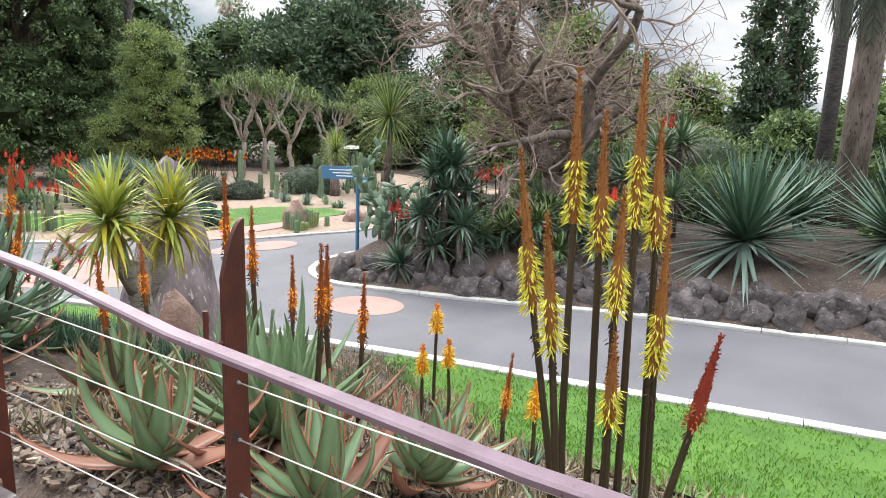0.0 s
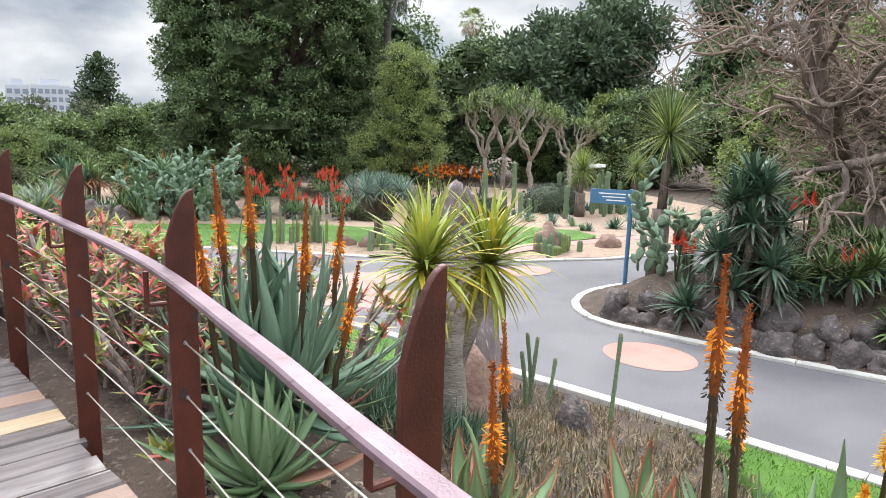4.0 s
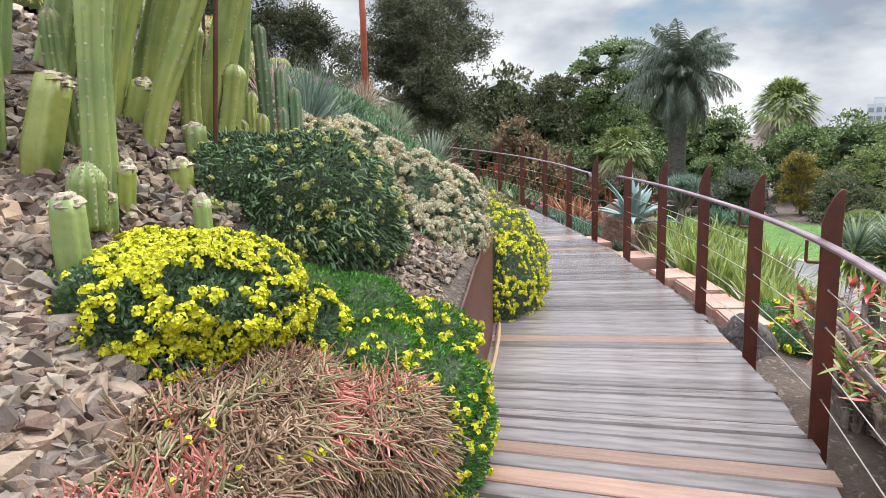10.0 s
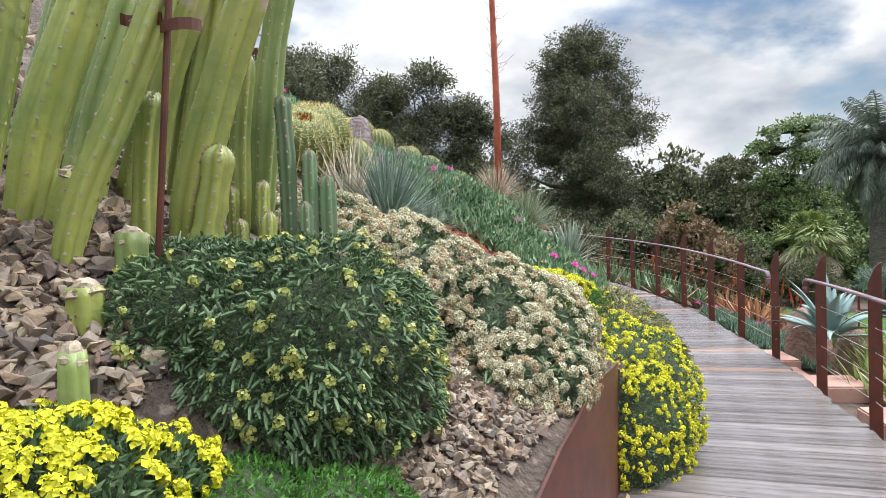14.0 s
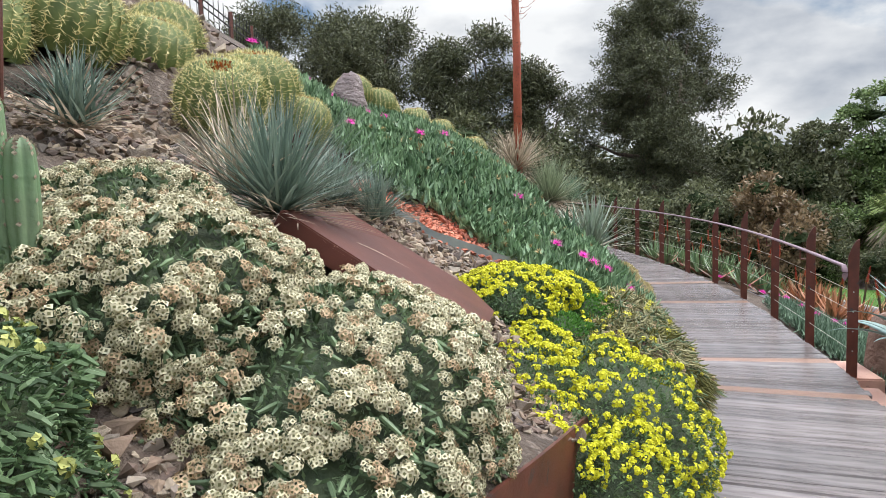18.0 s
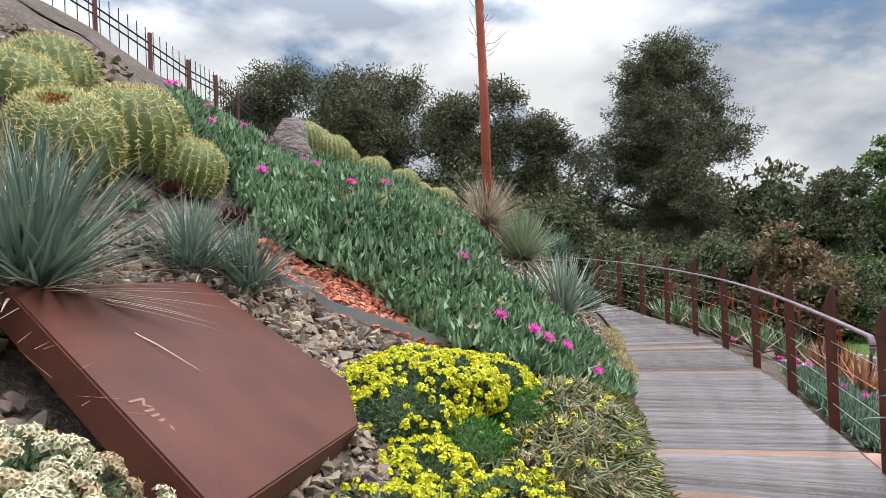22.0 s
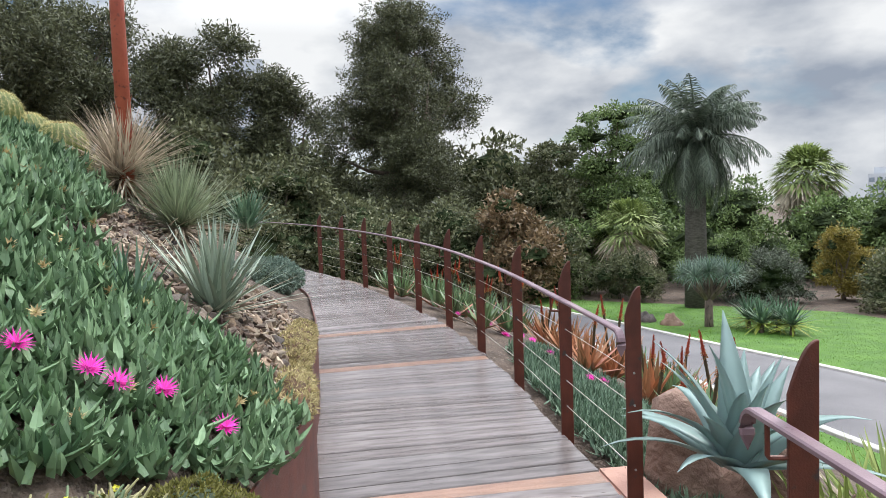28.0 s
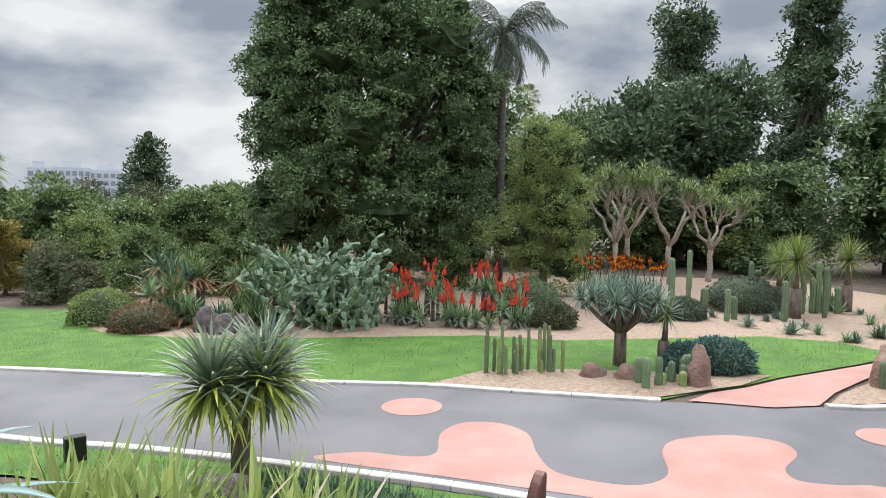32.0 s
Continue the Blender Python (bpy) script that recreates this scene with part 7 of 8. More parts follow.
# low ground cover on the bank
BANK = [(1.55, -4.2), (4.4, -4.5), (4.6, -2.1), (5.0, -1.3), (6.2, -0.5), (7.4, 1.6), (7.2, 3.2), (6.6, 4.8), (4.8, 7.0), (1.6, 5.2), (2.4, 3.0), (2.7, 1.9), (3.0, 0.8), (2.6, -0.3), (1.6, -0.3)]
carpet("bank_groundcover", BANK, 2300, "low grey-green and rust-red succulent ground cover on the bank", 34, [], (0.10, 0.014), [leafy("rusty_ground_leaf", (0.09, 0.13, 0.075), (0.33, 0.24, 0.14))], 8, 0.05)
BANK2 = [(2.7, 1.6), (3.6, 0.6), (4.3, 2.6), (3.4, 3.6), (2.6, 2.8)]
carpet("bank_grass", BANK2, 420, "tufted dark green rush-like leaves", 35, [], (0.26, 0.011), [L_GREENSPIKE], 9, 0.04)
stones("bank_gravel", [(1.45, -4.5), (1.5, 1.2), (2.3, 0.4), (3.2, -0.4), (4.3, -2), (4.2, -4.5)], 2600, 0.028, "grey-brown gravel mulch under the aloes", 49, GRAVEL, 60)
stones("bank_gravel", [(1.42, -2.9), (1.45, 0.4), (2.2, 0.2), (2.3, -2.7)], 2300, 0.027, "grey-brown gravel mulch along the boardwalk", 57, GRAVEL, 80)
for k, (x, y, hgt) in enumerate(((6.9, 2.35, 1.15), (6.8, 3.5, 0.95), (6.65, 3.4, 0.9), (6.5, 3.3, 0.8), (6.9, 3.3, 0.6))):
    cactus("thin_cactus", g(x, y, -0.05), [((0, 0, 0), [(0.05 * (-1) ** k, 0, hgt * 0.5), (0.12 * (-1) ** k, 0.02, hgt)], 0.027, CACTUS_G, 7)], "thin grey-green column cactus on the bank", "thin cacti")

# agave, strap-leaved clumps, sandstone slabs near the gap in the railing
aloe("blue_agave", (-0.88, 9.2, 0.20), 28, 0.74, 0.20, "large pale blue agave with broad curling leaves", [L_AGAVE, L_AGAVE], 472, 0.2, 1.5, 0.6, 0.03)
for k, (x, y, ln) in enumerate(((0.05, 7.75, 0.62), (0.35, 7.45, 0.6), (-0.15, 8.2, 0.6), (0.62, 7.1, 0.6), (0.7, 6.6, 0.55), (0.4, 8.0, 0.62), (0.9, 6.9, 0.5), (-0.05, 8.7, 0.5), (0.95, 6.3, 0.5), (0.15, 8.35, 0.65), (0.5, 8.55, 0.62), (0.75, 7.8, 0.6), (1.1, 7.4, 0.55), (-0.35, 8.5, 0.55), (0.3, 9.0, 0.55), (-0.15, 9.4, 0.95), (0.1, 9.2, 0.95), (0.3, 9.45, 0.95), (0.5, 9.0, 0.95), (-0.35, 9.15, 0.9), (0.75, 8.8, 0.95), (0.0, 8.9, 0.9), (0.95, 9.0, 0.9), (-0.1, 9.8, 0.9))):
    rosette("strap_leaf_clump", g(x, y, 0.0), 52, ln, 0.045, "clump of bright yellow-green sword leaves", [leafy("lime_strap_leaf", (0.14, 0.21, 0.05), (0.34, 0.40, 0.12)) if k == 0 else bpy.data.materials["lime_strap_leaf"], L_DRY], 480 + k, 0.7, 1.5, 0.35, share=0.06, seg=5, group="strap-leaf clumps", base_r=0.08, taper=1.6)
for k, (x, y, rz, sx, sy) in enumerate(((-1.12, 8.25, 30, 0.6, 0.28), (-1.3, 8.75, 28, 0.55, 0.3), (-0.75, 8.35, 30, 0.5, 0.3), (0.15, 6.9, 24, 0.55, 0.16), (0.38, 6.3, 20, 0.55, 0.16), (0.58, 5.75, 18, 0.5, 0.16), (-1.42, 9.46, 32, 0.66, 0.12), (-0.15, 7.35, 28, 0.5, 0.17), (0.85, 5.9, 20, 0.4, 0.14), (0.62, 6.45, 22, 0.4, 0.14))):
    h = Heap()
    box(h, (-sy, -sx / 2, -0.1), (sy, sx / 2, 0.06))
    me = h.mesh("slab", [SANDSTONE])
    bm = bmesh.new()
    bm.from_mesh(me)
    bmesh.ops.bevel(bm, geom=bm.edges[:], offset=0.015, segments=2, affect="EDGES")
    bm.to_mesh(me)
    bm.free()
    b = part("sandstone_slab", me, None)
    b.location, b.rotation_euler = g(x, y, 0.06), (0, 0, radians(rz))
    tagged(b, "pink sandstone slab beside the boardwalk", "slab", "sandstone slabs")
mound("flowering_groundcover", [(0.98, 5.55, -0.2, 0.25, 0.3, 0.16), (0.75, 6.1, -0.2, 0.2, 0.25, 0.15)], "low green mat with yellow flowers", BODY_DARK, L_MOSS, 3500, 0.03, FL_YELLOW2, 60, 0.04, 5, seed=131, group="")
carpet("ice_plant", [(-1.3, 9.5), (-0.7, 9.6), (-1.0, 10.6), (-2.0, 12.2), (-2.9, 13.3), (-3.4, 13.0), (-2.75, 11.6), (-1.75, 10.05)], 2300, "ice plant with magenta flowers beyond the railing", 36,
       [(-4.73, 14.95), (-4.04, 13.99), (-3.53, 13.22), (-3.46, 13.58), (-3.26, 13.41), (-2.85, 12.73), (-2.23, 11.91), (-2.11, 11.92), (-3.17, 12.69), (-4.58, 14.17), (-4.06, 13.96), (-3.55, 13.21), (-3.46, 13.56), (-3.25, 13.34), (-3.18, 12.68), (-2.21, 11.85), (-2.1, 11.91), (-2.49, 12.12)], (0.10, 0.022), [leafy("grey_ice_plant_leaf", (0.06, 0.12, 0.07), (0.23, 0.33, 0.23), 0.45)])
L_RUST = leafy("rusty_aloe_leaf", (0.20, 0.13, 0.05), (0.55, 0.27, 0.15), 0.5)
for k in range(26):
    s = arc_of(-2.2, 10.4) + 0.32 * k
    p, n = at_arc(min(s, ARC[-1] - 0.2))
    q = p[:2] - n * ((1.25 if k < 11 else 0.75) + 0.4 * (k % 3) + 0.1 * math.sin(k * 5))
    rusty = k < 13 and k % 4 > 0
    t = rosette("bank_aloe", g(q[0], q[1], 0.05), 34, 0.58, 0.075, "clump of rusty orange aloe leaves" if rusty else "green aloe with dark red flower spikes beyond the railing", [L_RUST if rusty else L_ALOE, L_ALOERED], 520 + k, 0.3, 1.4, -0.15, 0.025, share=0.15, group="aloes along the railing")
    for j in range(1 + k % 2):
        a = k + j * 2.1
        raceme(t, (0, 0, 0.1), (0.14 * math.cos(a), 0.14 * math.sin(a), 0.80 + 0.14 * math.sin(k + j)), 0.24, 0.020, "dark", 560 + k * 3 + j)
for k, (x, y) in enumerate(((-1.44, 11.3), (-1.2, 11.4), (-1.02, 11.4), (-1.3, 11.7), (-1.6, 11.6))):
    t = thing("aloe_spike", g(x, y), "dark red curved aloe flower spike", "plant", "red aloe spikes")
    raceme(t, (0, 0, 0), (0.09 * (-1) ** k, 0.05, 0.42 + 0.05 * k), 0.2, 0.02, "dark", 640 + k)

# near yucca below the bank
L_BANKYUC = leafy("blue_green_sword_leaf", (0.10, 0.15, 0.09), (0.27, 0.34, 0.22), 0.42)
t = rosette("bank_yucca", g(2.75, 14.5), 10, 0.3, 0.03, "two-headed blue-green yucca with yellowing leaves beside the road", [L_GREENSPIKE, L_YUCCA], 490, 0.2, 1.4, 0.3, trunk=(1.25, 0.13), trunk_mat=BARK, category="yucca")
rng = np.random.default_rng(63)
for cx, cy, mats in ((-0.36, 0.1, [L_BANKYUC, L_YUCCA]), (0.26, -0.05, [L_BANKYUC, L_YUCCA]), (0.5, 0.35, [L_BANKYUC, L_SPIKY])):
    h = Heap()
    for k in range(190):
        u = k / 190
        blade(h, (cx + 0.03 * rng.normal(), cy, 1.42), k * 2.39996, -0.9 + 2.35 * u ** 0.8, 1.0 * rng.uniform(0.8, 1.1), 0.075, 0.85, 0, 4, int(u < 0.45 and rng.uniform() < 0.75 or rng.uniform() < 0.15), 1.3)
    part("leaf_head", h, mats, t, "stiff sword leaves")
carpet("bank_groundcover", [(2.0, 13.0), (3.4, 12.2), (4.6, 11.3), (4.3, 12.8), (3.2, 14.6), (2.2, 14.6)], 420, "dark green succulent ground cover by the road", 37, [], (0.16, 0.02), [L_GREENSPIKE], 9, 0.06)
t = thing("path_light", g(1.2, 16.95), "small black bollard light on the lawn edge", "light")
h = Heap()
box(h, (-0.14, -0.08, 0), (0.14, 0.08, 0.42))
part("housing", h, BLACK, t)

# pink patches in the road
def closed(points, steps=6):
    n = len(points)
    pts = [np.array([*points[i % n], 0.0]) for i in range(-1, n + 2)]
    out = []
    for a, b, c, d in zip(pts, pts[1:], pts[2:], pts[3:]):
        for k in range(steps):
            u = k / steps
            q = 0.5 * (2 * b + (c - a) * u + (2 * a - 5 * b + 4 * c - d) * u * u + (3 * b - a - 3 * c + d) * u ** 3)
            out.append((q[0], q[1]))
    return out[: n * steps]


def disc(x, y, rx, ry):
    return [(x + rx * math.cos(a), y + ry * math.sin(a)) for a in np.linspace(0, 2 * math.pi, 28, endpoint=False)]


BLOB = closed([(4.0, 14.85), (4.7, 14.62), (5.18, 13.98), (5.58, 13.88), (6.19, 14.53), (6.87, 14.72), (7.33, 14.3), (7.3, 13.6), (6.75, 12.88), (6.41, 12.2), (6.61, 11.55), (6.98, 11.15), (7.57, 11.15), (8.34, 11.74), (8.99, 11.87), (9.82, 11.45),
               (10.13, 10.8), (9.79, 10.35), (9.05, 10.2), (8.75, 9.9), (8.98, 9.5), (9.4, 9.05), (9.2, 8.2), (8.0, 8.4), (7.1, 9.4), (6.3, 11.0), (5.0, 13.2)], 4)
PATH_MOUTH = [(11.1, 12.95), (11.95, 12.98), (12.92, 12.71), (14.36, 12.56), (17.13, 11.95), (18.0, 11.78), (25, 10.6), (25, 9.9), (16.6, 11.3), (15.72, 11.42), (13.9, 11.38), (12.7, 11.2), (11.9, 11.7)]
for k, (poly, lift) in enumerate(((BLOB, 0.026), (disc(6.75, 16.1, 0.58, 0.58), 0.026), (disc(9.5, 3.55, 0.62, 0.75), 0.026), (disc(12.85, 9.4, 0.75, 0.6), 0.032), (disc(11.7, 9.75, 0.5, 0.45), 0.03), (PATH_MOUTH, 0.045))):
    me = drape(poly, lift, 4.0, plane_z)
    me.materials.append(PINK)
    tagged(new("pink_paving_%d" % (k + 1), me), "smooth pink concrete patch let into the asphalt", "paving", kind="structure")


# ---- the island bed across the road ----
def island_z(x, y):
    d = float(np.sqrt(((ISL - (x, y)) ** 2).sum(1)).min())
    return plane_z(x, y) + (0.06 + 0.55 * smooth(d / 1.6) + 0.25 * smooth(d / 5))


ISL = spline([(x, y, 0) for x, y in ISLAND_KERB], 8)[:, :2]
isl_poly = [tuple(p) for p in spline([(x, y, 0) for x, y in ISLAND_KERB], 5)[:, :2]] + [(60, -30)]
me = drape(isl_poly, 0.0, 0.9, island_z)
me.materials.append(SOIL)
tagged(new("island_bed", me), "raised dark mulch bed inside the stone edge", "garden bed", kind="structure")
rng = np.random.default_rng(70)
for k in range(60):
    y = 5.2 - 0.42 * (k // 2) + 0.1 * rng.normal()
    i = int(np.argmin(np.abs(ISL[:, 1] - y) + 100 * (ISL[:, 0] > 14)))
    x = ISL[i, 0] + (0.38, 0.72)[k % 2] + 0.06 * rng.normal()
    h = Heap()
    sx = rng.uniform(0.20, 0.33)
    rock(h, (0, 0, 0), (sx, sx, sx * rng.uniform(0.9, 1.3)), 50 + k, rough=0.55)
    b = part("edge_rock", h, DARKROCK, smooth_=True)
    b.location = (x, y, plane_z(x, y) + (0.1, 0.34)[k % 2])
    tagged(b, "rough dark basalt edging rock", "rock", "edging rocks of the island bed")


def ig(x, y, up=0.0):
    return (x, y, island_z(x, y) + up)


for k, (x, y, n, ln) in enumerate(((13.9, -2.1, 230, 2.2), (15.2, -4.6, 230, 2.1), (17.4, -2.6, 150, 1.7))):
    rosette("giant_agave", ig(x, y, 0.45), n, ln, 0.125, "huge dark blue-green rosette of stiff sword leaves", [L_GREENSPIKE, L_SPIKY], 601 + k, -0.6, 1.45, 0.10, 0.02, share=0.25, group="giant rosettes", taper=0.8)
rng = np.random.default_rng(606)
heads = []
for k in range(17):
    u = k / 16
    a = k * 2.4
    rr = (0.8 * (1 - u) + 0.16) * rng.uniform(0.6, 1.2)
    heads.append((11.8 + rr * math.cos(a), 3.3 + rr * math.sin(a), 0.15 + 1.95 * u, 0.72, 0))
for k in range(30):
    heads.append((11.9 + 3.2 * rng.uniform(), 0.9 + 2.9 * rng.uniform(), 0.15 + 0.5 * rng.uniform(), 0.55, 1))
heads += [(12.6, 0.05, 0.25, 0.7, 2), (12.55, 0.1, 0.85, 0.72, 2), (12.9, 0.4, 0.3, 0.6, 2), (14.9, -0.1, 1.9, 0.9, 3), (15.4, 0.4, 1.3, 0.85, 3), (15.5, -0.4, 2.1, 0.9, 3), (14.4, 0.3, 0.8, 0.8, 3), (14.6, -0.5, 1.0, 0.8, 3), (13.6, 0.9, 0.4, 0.6, 3), (15.9, 0.9, 1.2, 0.8, 3), (13.9, 1.3, 0.5, 0.6, 1), (16.6, 0.2, 1.8, 0.8, 3)]
for k, (x, y, zz, r, m) in enumerate(heads):
    rosette("island_aloe", ig(x, y, 0.0), 80, r, 0.08, ("dark green drooping aloe head on a leafy stem", "green aloe clump with narrow leaves", "silver-blue aloe rosette on a short stem", "grey-green aloe head over a skirt of dead leaves")[m],
            [(L_GREENSPIKE, F_MID, L_SPIKY, L_ALOE)[m], (F_GREY, L_GREENSPIKE, L_AGAVE, BARK)[m]], 610 + k, -1.0, 1.4, 0.35, 0.015, (max(0.1, zz), 0.07), BARK, "island aloes", 0.3)
for k, (x, y, z) in enumerate(((15.5, -0.1, 1.25), (12.5, 0.1, -0.12), (12.0, 4.7, -0.75), (11.9, 4.4, -0.85), (12.9, 2.1, -0.75), (13.1, 1.9, -0.7), (14.0, 3.6, -0.1), (14.3, 3.4, 0.0), (16.3, 5.0, -0.3))):
    t = thing("red_aloe_flower", (x, y, island_z(x, y)), "bright red aloe flower head", "flower", "red aloe flowers")
    b = island_z(x, y)
    for j in range(3):
        raceme(t, (0, 0, 0), (0.10 * math.cos(j * 2.1), 0.10 * math.sin(j * 2.1), z + 0.22 - b), 0.26, 0.045, "red", 660 + k * 3 + j)


# prickly pears
def pad_mesh():
    """One oval pad of unit half-length standing on the origin."""
    h = Heap()
    rows = []
    for k in range(16):
        a = 2 * math.pi * k / 16
        ln = 1 - math.cos(a)
        rows.append((0.72 * math.sin(a) * (0.75 + 0.125 * ln), ln, 0))
    rim = np.array(rows)
    ring = lambda f, z: (rim - (0, 1, 0)) * (f, f, 1) + (0, 1, z)
    h.add(np.concatenate([rim, ring(0.78, 0.11), ring(0.78, -0.11), [(0, 1, 0.15), (0, 1, -0.15)]]),
          [(k, (k + 1) % 16, 16 + (k + 1) % 16, 16 + k) for k in range(16)] + [((k + 1) % 16, k, 32 + k, 32 + (k + 1) % 16) for k in range(16)]
          + [(16 + k, 16 + (k + 1) % 16, 48) for k in range(16)] + [(32 + (k + 1) % 16, 32 + k, 49) for k in range(16)])
    return h.mesh("pad", [PEAR], True)


PAD = pad_mesh()


def pad(root, c, d, up, r):
    """One pad standing on c, growing along d."""
    d = d / np.linalg.norm(d)
    s = np.cross(d, up)
    s /= np.linalg.norm(s) + 1e-6
    n = np.cross(s, d)
    m = Matrix([(s[i] * r, d[i] * r, n[i] * r, c[i]) for i in range(3)] + [(0, 0, 0, 1)])
    part("pad", PAD, None, root, m=m)
    return c + d * 2 * r


def prickly(at, hgt, spread, n, label, seed, r=0.17):
    rng = np.random.default_rng(seed)
    t = thing("prickly_pear", at, label, "cactus", "prickly pears")
    for k in range(n):
        a = rng.uniform(0, 6.28)
        c = np.array([spread * rng.uniform(0, 1) * math.cos(a), spread * rng.uniform(0, 1) * math.sin(a), -0.05])
        d = np.array([0.25 * rng.normal(), 0.25 * rng.normal(), 1.0])
        lim = hgt * (1 - 0.6 * np.hypot(c[0], c[1]) / spread) * rng.uniform(0.7, 1.1)
        while c[2] < lim:
            up = rng.normal(size=3)
            q = pad(t, c, d, up, r * rng.uniform(0.8, 1.15))
            for _ in range(2):
                e_ = d + rng.normal(size=3) * 0.7
                e_[2] = abs(e_[2]) * 0.6 + 0.1
                pad(t, c + (q - c) * rng.uniform(0.7, 0.98), e_, rng.normal(size=3), r * rng.uniform(0.7, 1.0))
            c, d = q, np.array([d[0] + 0.35 * rng.normal(), d[1] + 0.35 * rng.normal(), 1.0])


prickly(ig(12.4, 5.2), 2.2, 0.8, 11, "prickly pear beside the blue sign", 71, 0.15)
prickly((9.7, 25.4, plane_z(10, 25)), 3.2, 1.7, 34, "large grey-green prickly pear thicket", 72, 0.17)
prickly((10.7, 24.6, plane_z(11, 25)), 2.3, 1.5, 32, "large grey-green prickly pear thicket", 73, 0.16)

# blue sign
t = thing("direction_sign", (12.6, 6.25, plane_z(12.6, 6.2)), "blue two-board direction sign on a blue post at the corner", "sign")
h = Heap()
tube(h, [(0, 0, 0), (0, 0, 2.3)], 0.045, 12)
part("post", h, SIGN, t)
for k, (z, rz, ln) in enumerate(((2.12, 30, 0.85), (1.88, -150, 0.32))):
    h = Heap()
    box(h, (-0.02, 0.05, -0.15), (0.02, ln, 0.15))
    b = part("board", h, SIGN, t, m=pose(0, 0, z, 0, 0, rz))
    for j in range(3):
        h = Heap()
        for sx in (-0.0235, 0.0235):
            box(h, (sx - 0.001, 0.12, 0.055 - 0.07 * j), (sx + 0.001, ln * (0.8 - 0.1 * j), 0.08 - 0.07 * j))
        part("lettering", h, WHITE, b, "small white unreadable lettering")


# bare tree
def bare_tree(at, seed):
    rng = np.random.default_rng(seed)
    t = thing("bare_tree", at, "gnarled leafless tree with thick trunk and tangled pale twigs", "tree")
    big, small = Heap(), Heap()

    def grow(p, d, ln, r, depth):
        seg = 4
        pts = [p]
        for k in range(seg):
            d = d + rng.normal(size=3) * 0.22
            d[2] += 0.03
            d /= np.linalg.norm(d)
            pts.append(pts[-1] + d * ln / seg)
        tube(big if depth > 3 else small, pts, np.maximum(0.006, np.linspace(r, r * 0.68, seg + 1)), 9 if depth > 4 else 5 if depth > 2 else 3, cap=False)
        if depth == 0:
            return
        for k in range(3):
            e_ = d * 0.7 + rng.normal(size=3) * 0.75
            e_[2] *= 0.75
            grow(pts[-1] if k < 2 else pts[2], e_ / np.linalg.norm(e_), ln * rng.uniform(0.62, 0.85), r * 0.56, depth - 1)

    tube(big, [(0, 0, -0.3), (0.05, 0, 0.5), (0.12, 0.05, 1.2)], (0.46, 0.36, 0.34), 12)
    for k, a in enumerate((0.3, 1.5, 2.7, 3.9, 5.2)):
        grow(np.array([0.12, 0.05, 1.0 + 0.1 * k]), np.array([math.cos(a), math.sin(a), 0.75 + 0.35 * (k % 2)]), 2.55, 0.23, 6)
    part("trunk", big, BARK, t, "thick grey-brown trunk and limbs", smooth_=True)
    tagged(part("twig_tangle", small, TWIG, t), kind="stuff")


bare_tree(ig(15.9, 2.6), 81)


# palms
def palm(name, at, hgt, r, n, fl, label, seed, hang=1.4, bark=PALMBARK, fol=F_GREY):
    rng = np.random.default_rng(seed)
    t = thing(name, at, label, "palm", "palms")
    h = Heap()
    tube(h, [(0, 0, -0.3), (0, 0, hgt * 0.5), (0, 0, hgt)], (r * 1.15, r, r * 0.9), 16)
    part("trunk", h, bark, t, smooth_=True)
    h = Heap()
    for k in range(n):
        az = k * 2.39996 + 0.35 * rng.normal()
        el = 1.4 - 2.5 * (k / n) ** 0.85 + 0.14 * rng.normal()
        bend = hang * rng.uniform(0.75, 1.35)
        p = np.array([0, 0, hgt], float)
        ln = fl * rng.uniform(0.75, 1.12)
        q = []
        for s in range(9):
            e_ = el - bend * (s / 8) ** 1.5
            q.append(p)
            p = p + np.array([math.cos(az) * math.cos(e_), math.sin(az) * math.cos(e_), math.sin(e_)]) * ln / 8
        q = np.array(q)
        tube(h, q, np.linspace(0.05, 0.01, 9), 4)
        side = np.array([-math.sin(az), math.cos(az), 0])
        for s in np.linspace(0.10, 0.99, 48):
            i = min(7, int(s * 8))
            f = s * 8 - i
            c = q[i] * (1 - f) + q[i + 1] * f
            fwd = (q[i + 1] - q[i]) / np.linalg.norm(q[i + 1] - q[i])
            L = ln * 0.24 * math.sin(math.pi * min(1, s * 0.85 + 0.12)) + 0.08
            for sg in (-1, 1):
                d = side * sg * 0.75 + fwd * 0.75 + np.array([0, 0, -0.55]) + 0.16 * rng.normal(size=3)
                d /= np.linalg.norm(d)
                w = fwd * 0.02
                mid = c + d * L * 0.55
                tip = mid + (d + np.array([0, 0, -0.9])) * L * 0.36
                h.quads([[c - w, mid - w, mid + w, c + w], [mid - w, tip - w * 0.2, tip + w * 0.2, mid + w]])
    part("frond_crown", h, fol, t, "arching feather fronds")


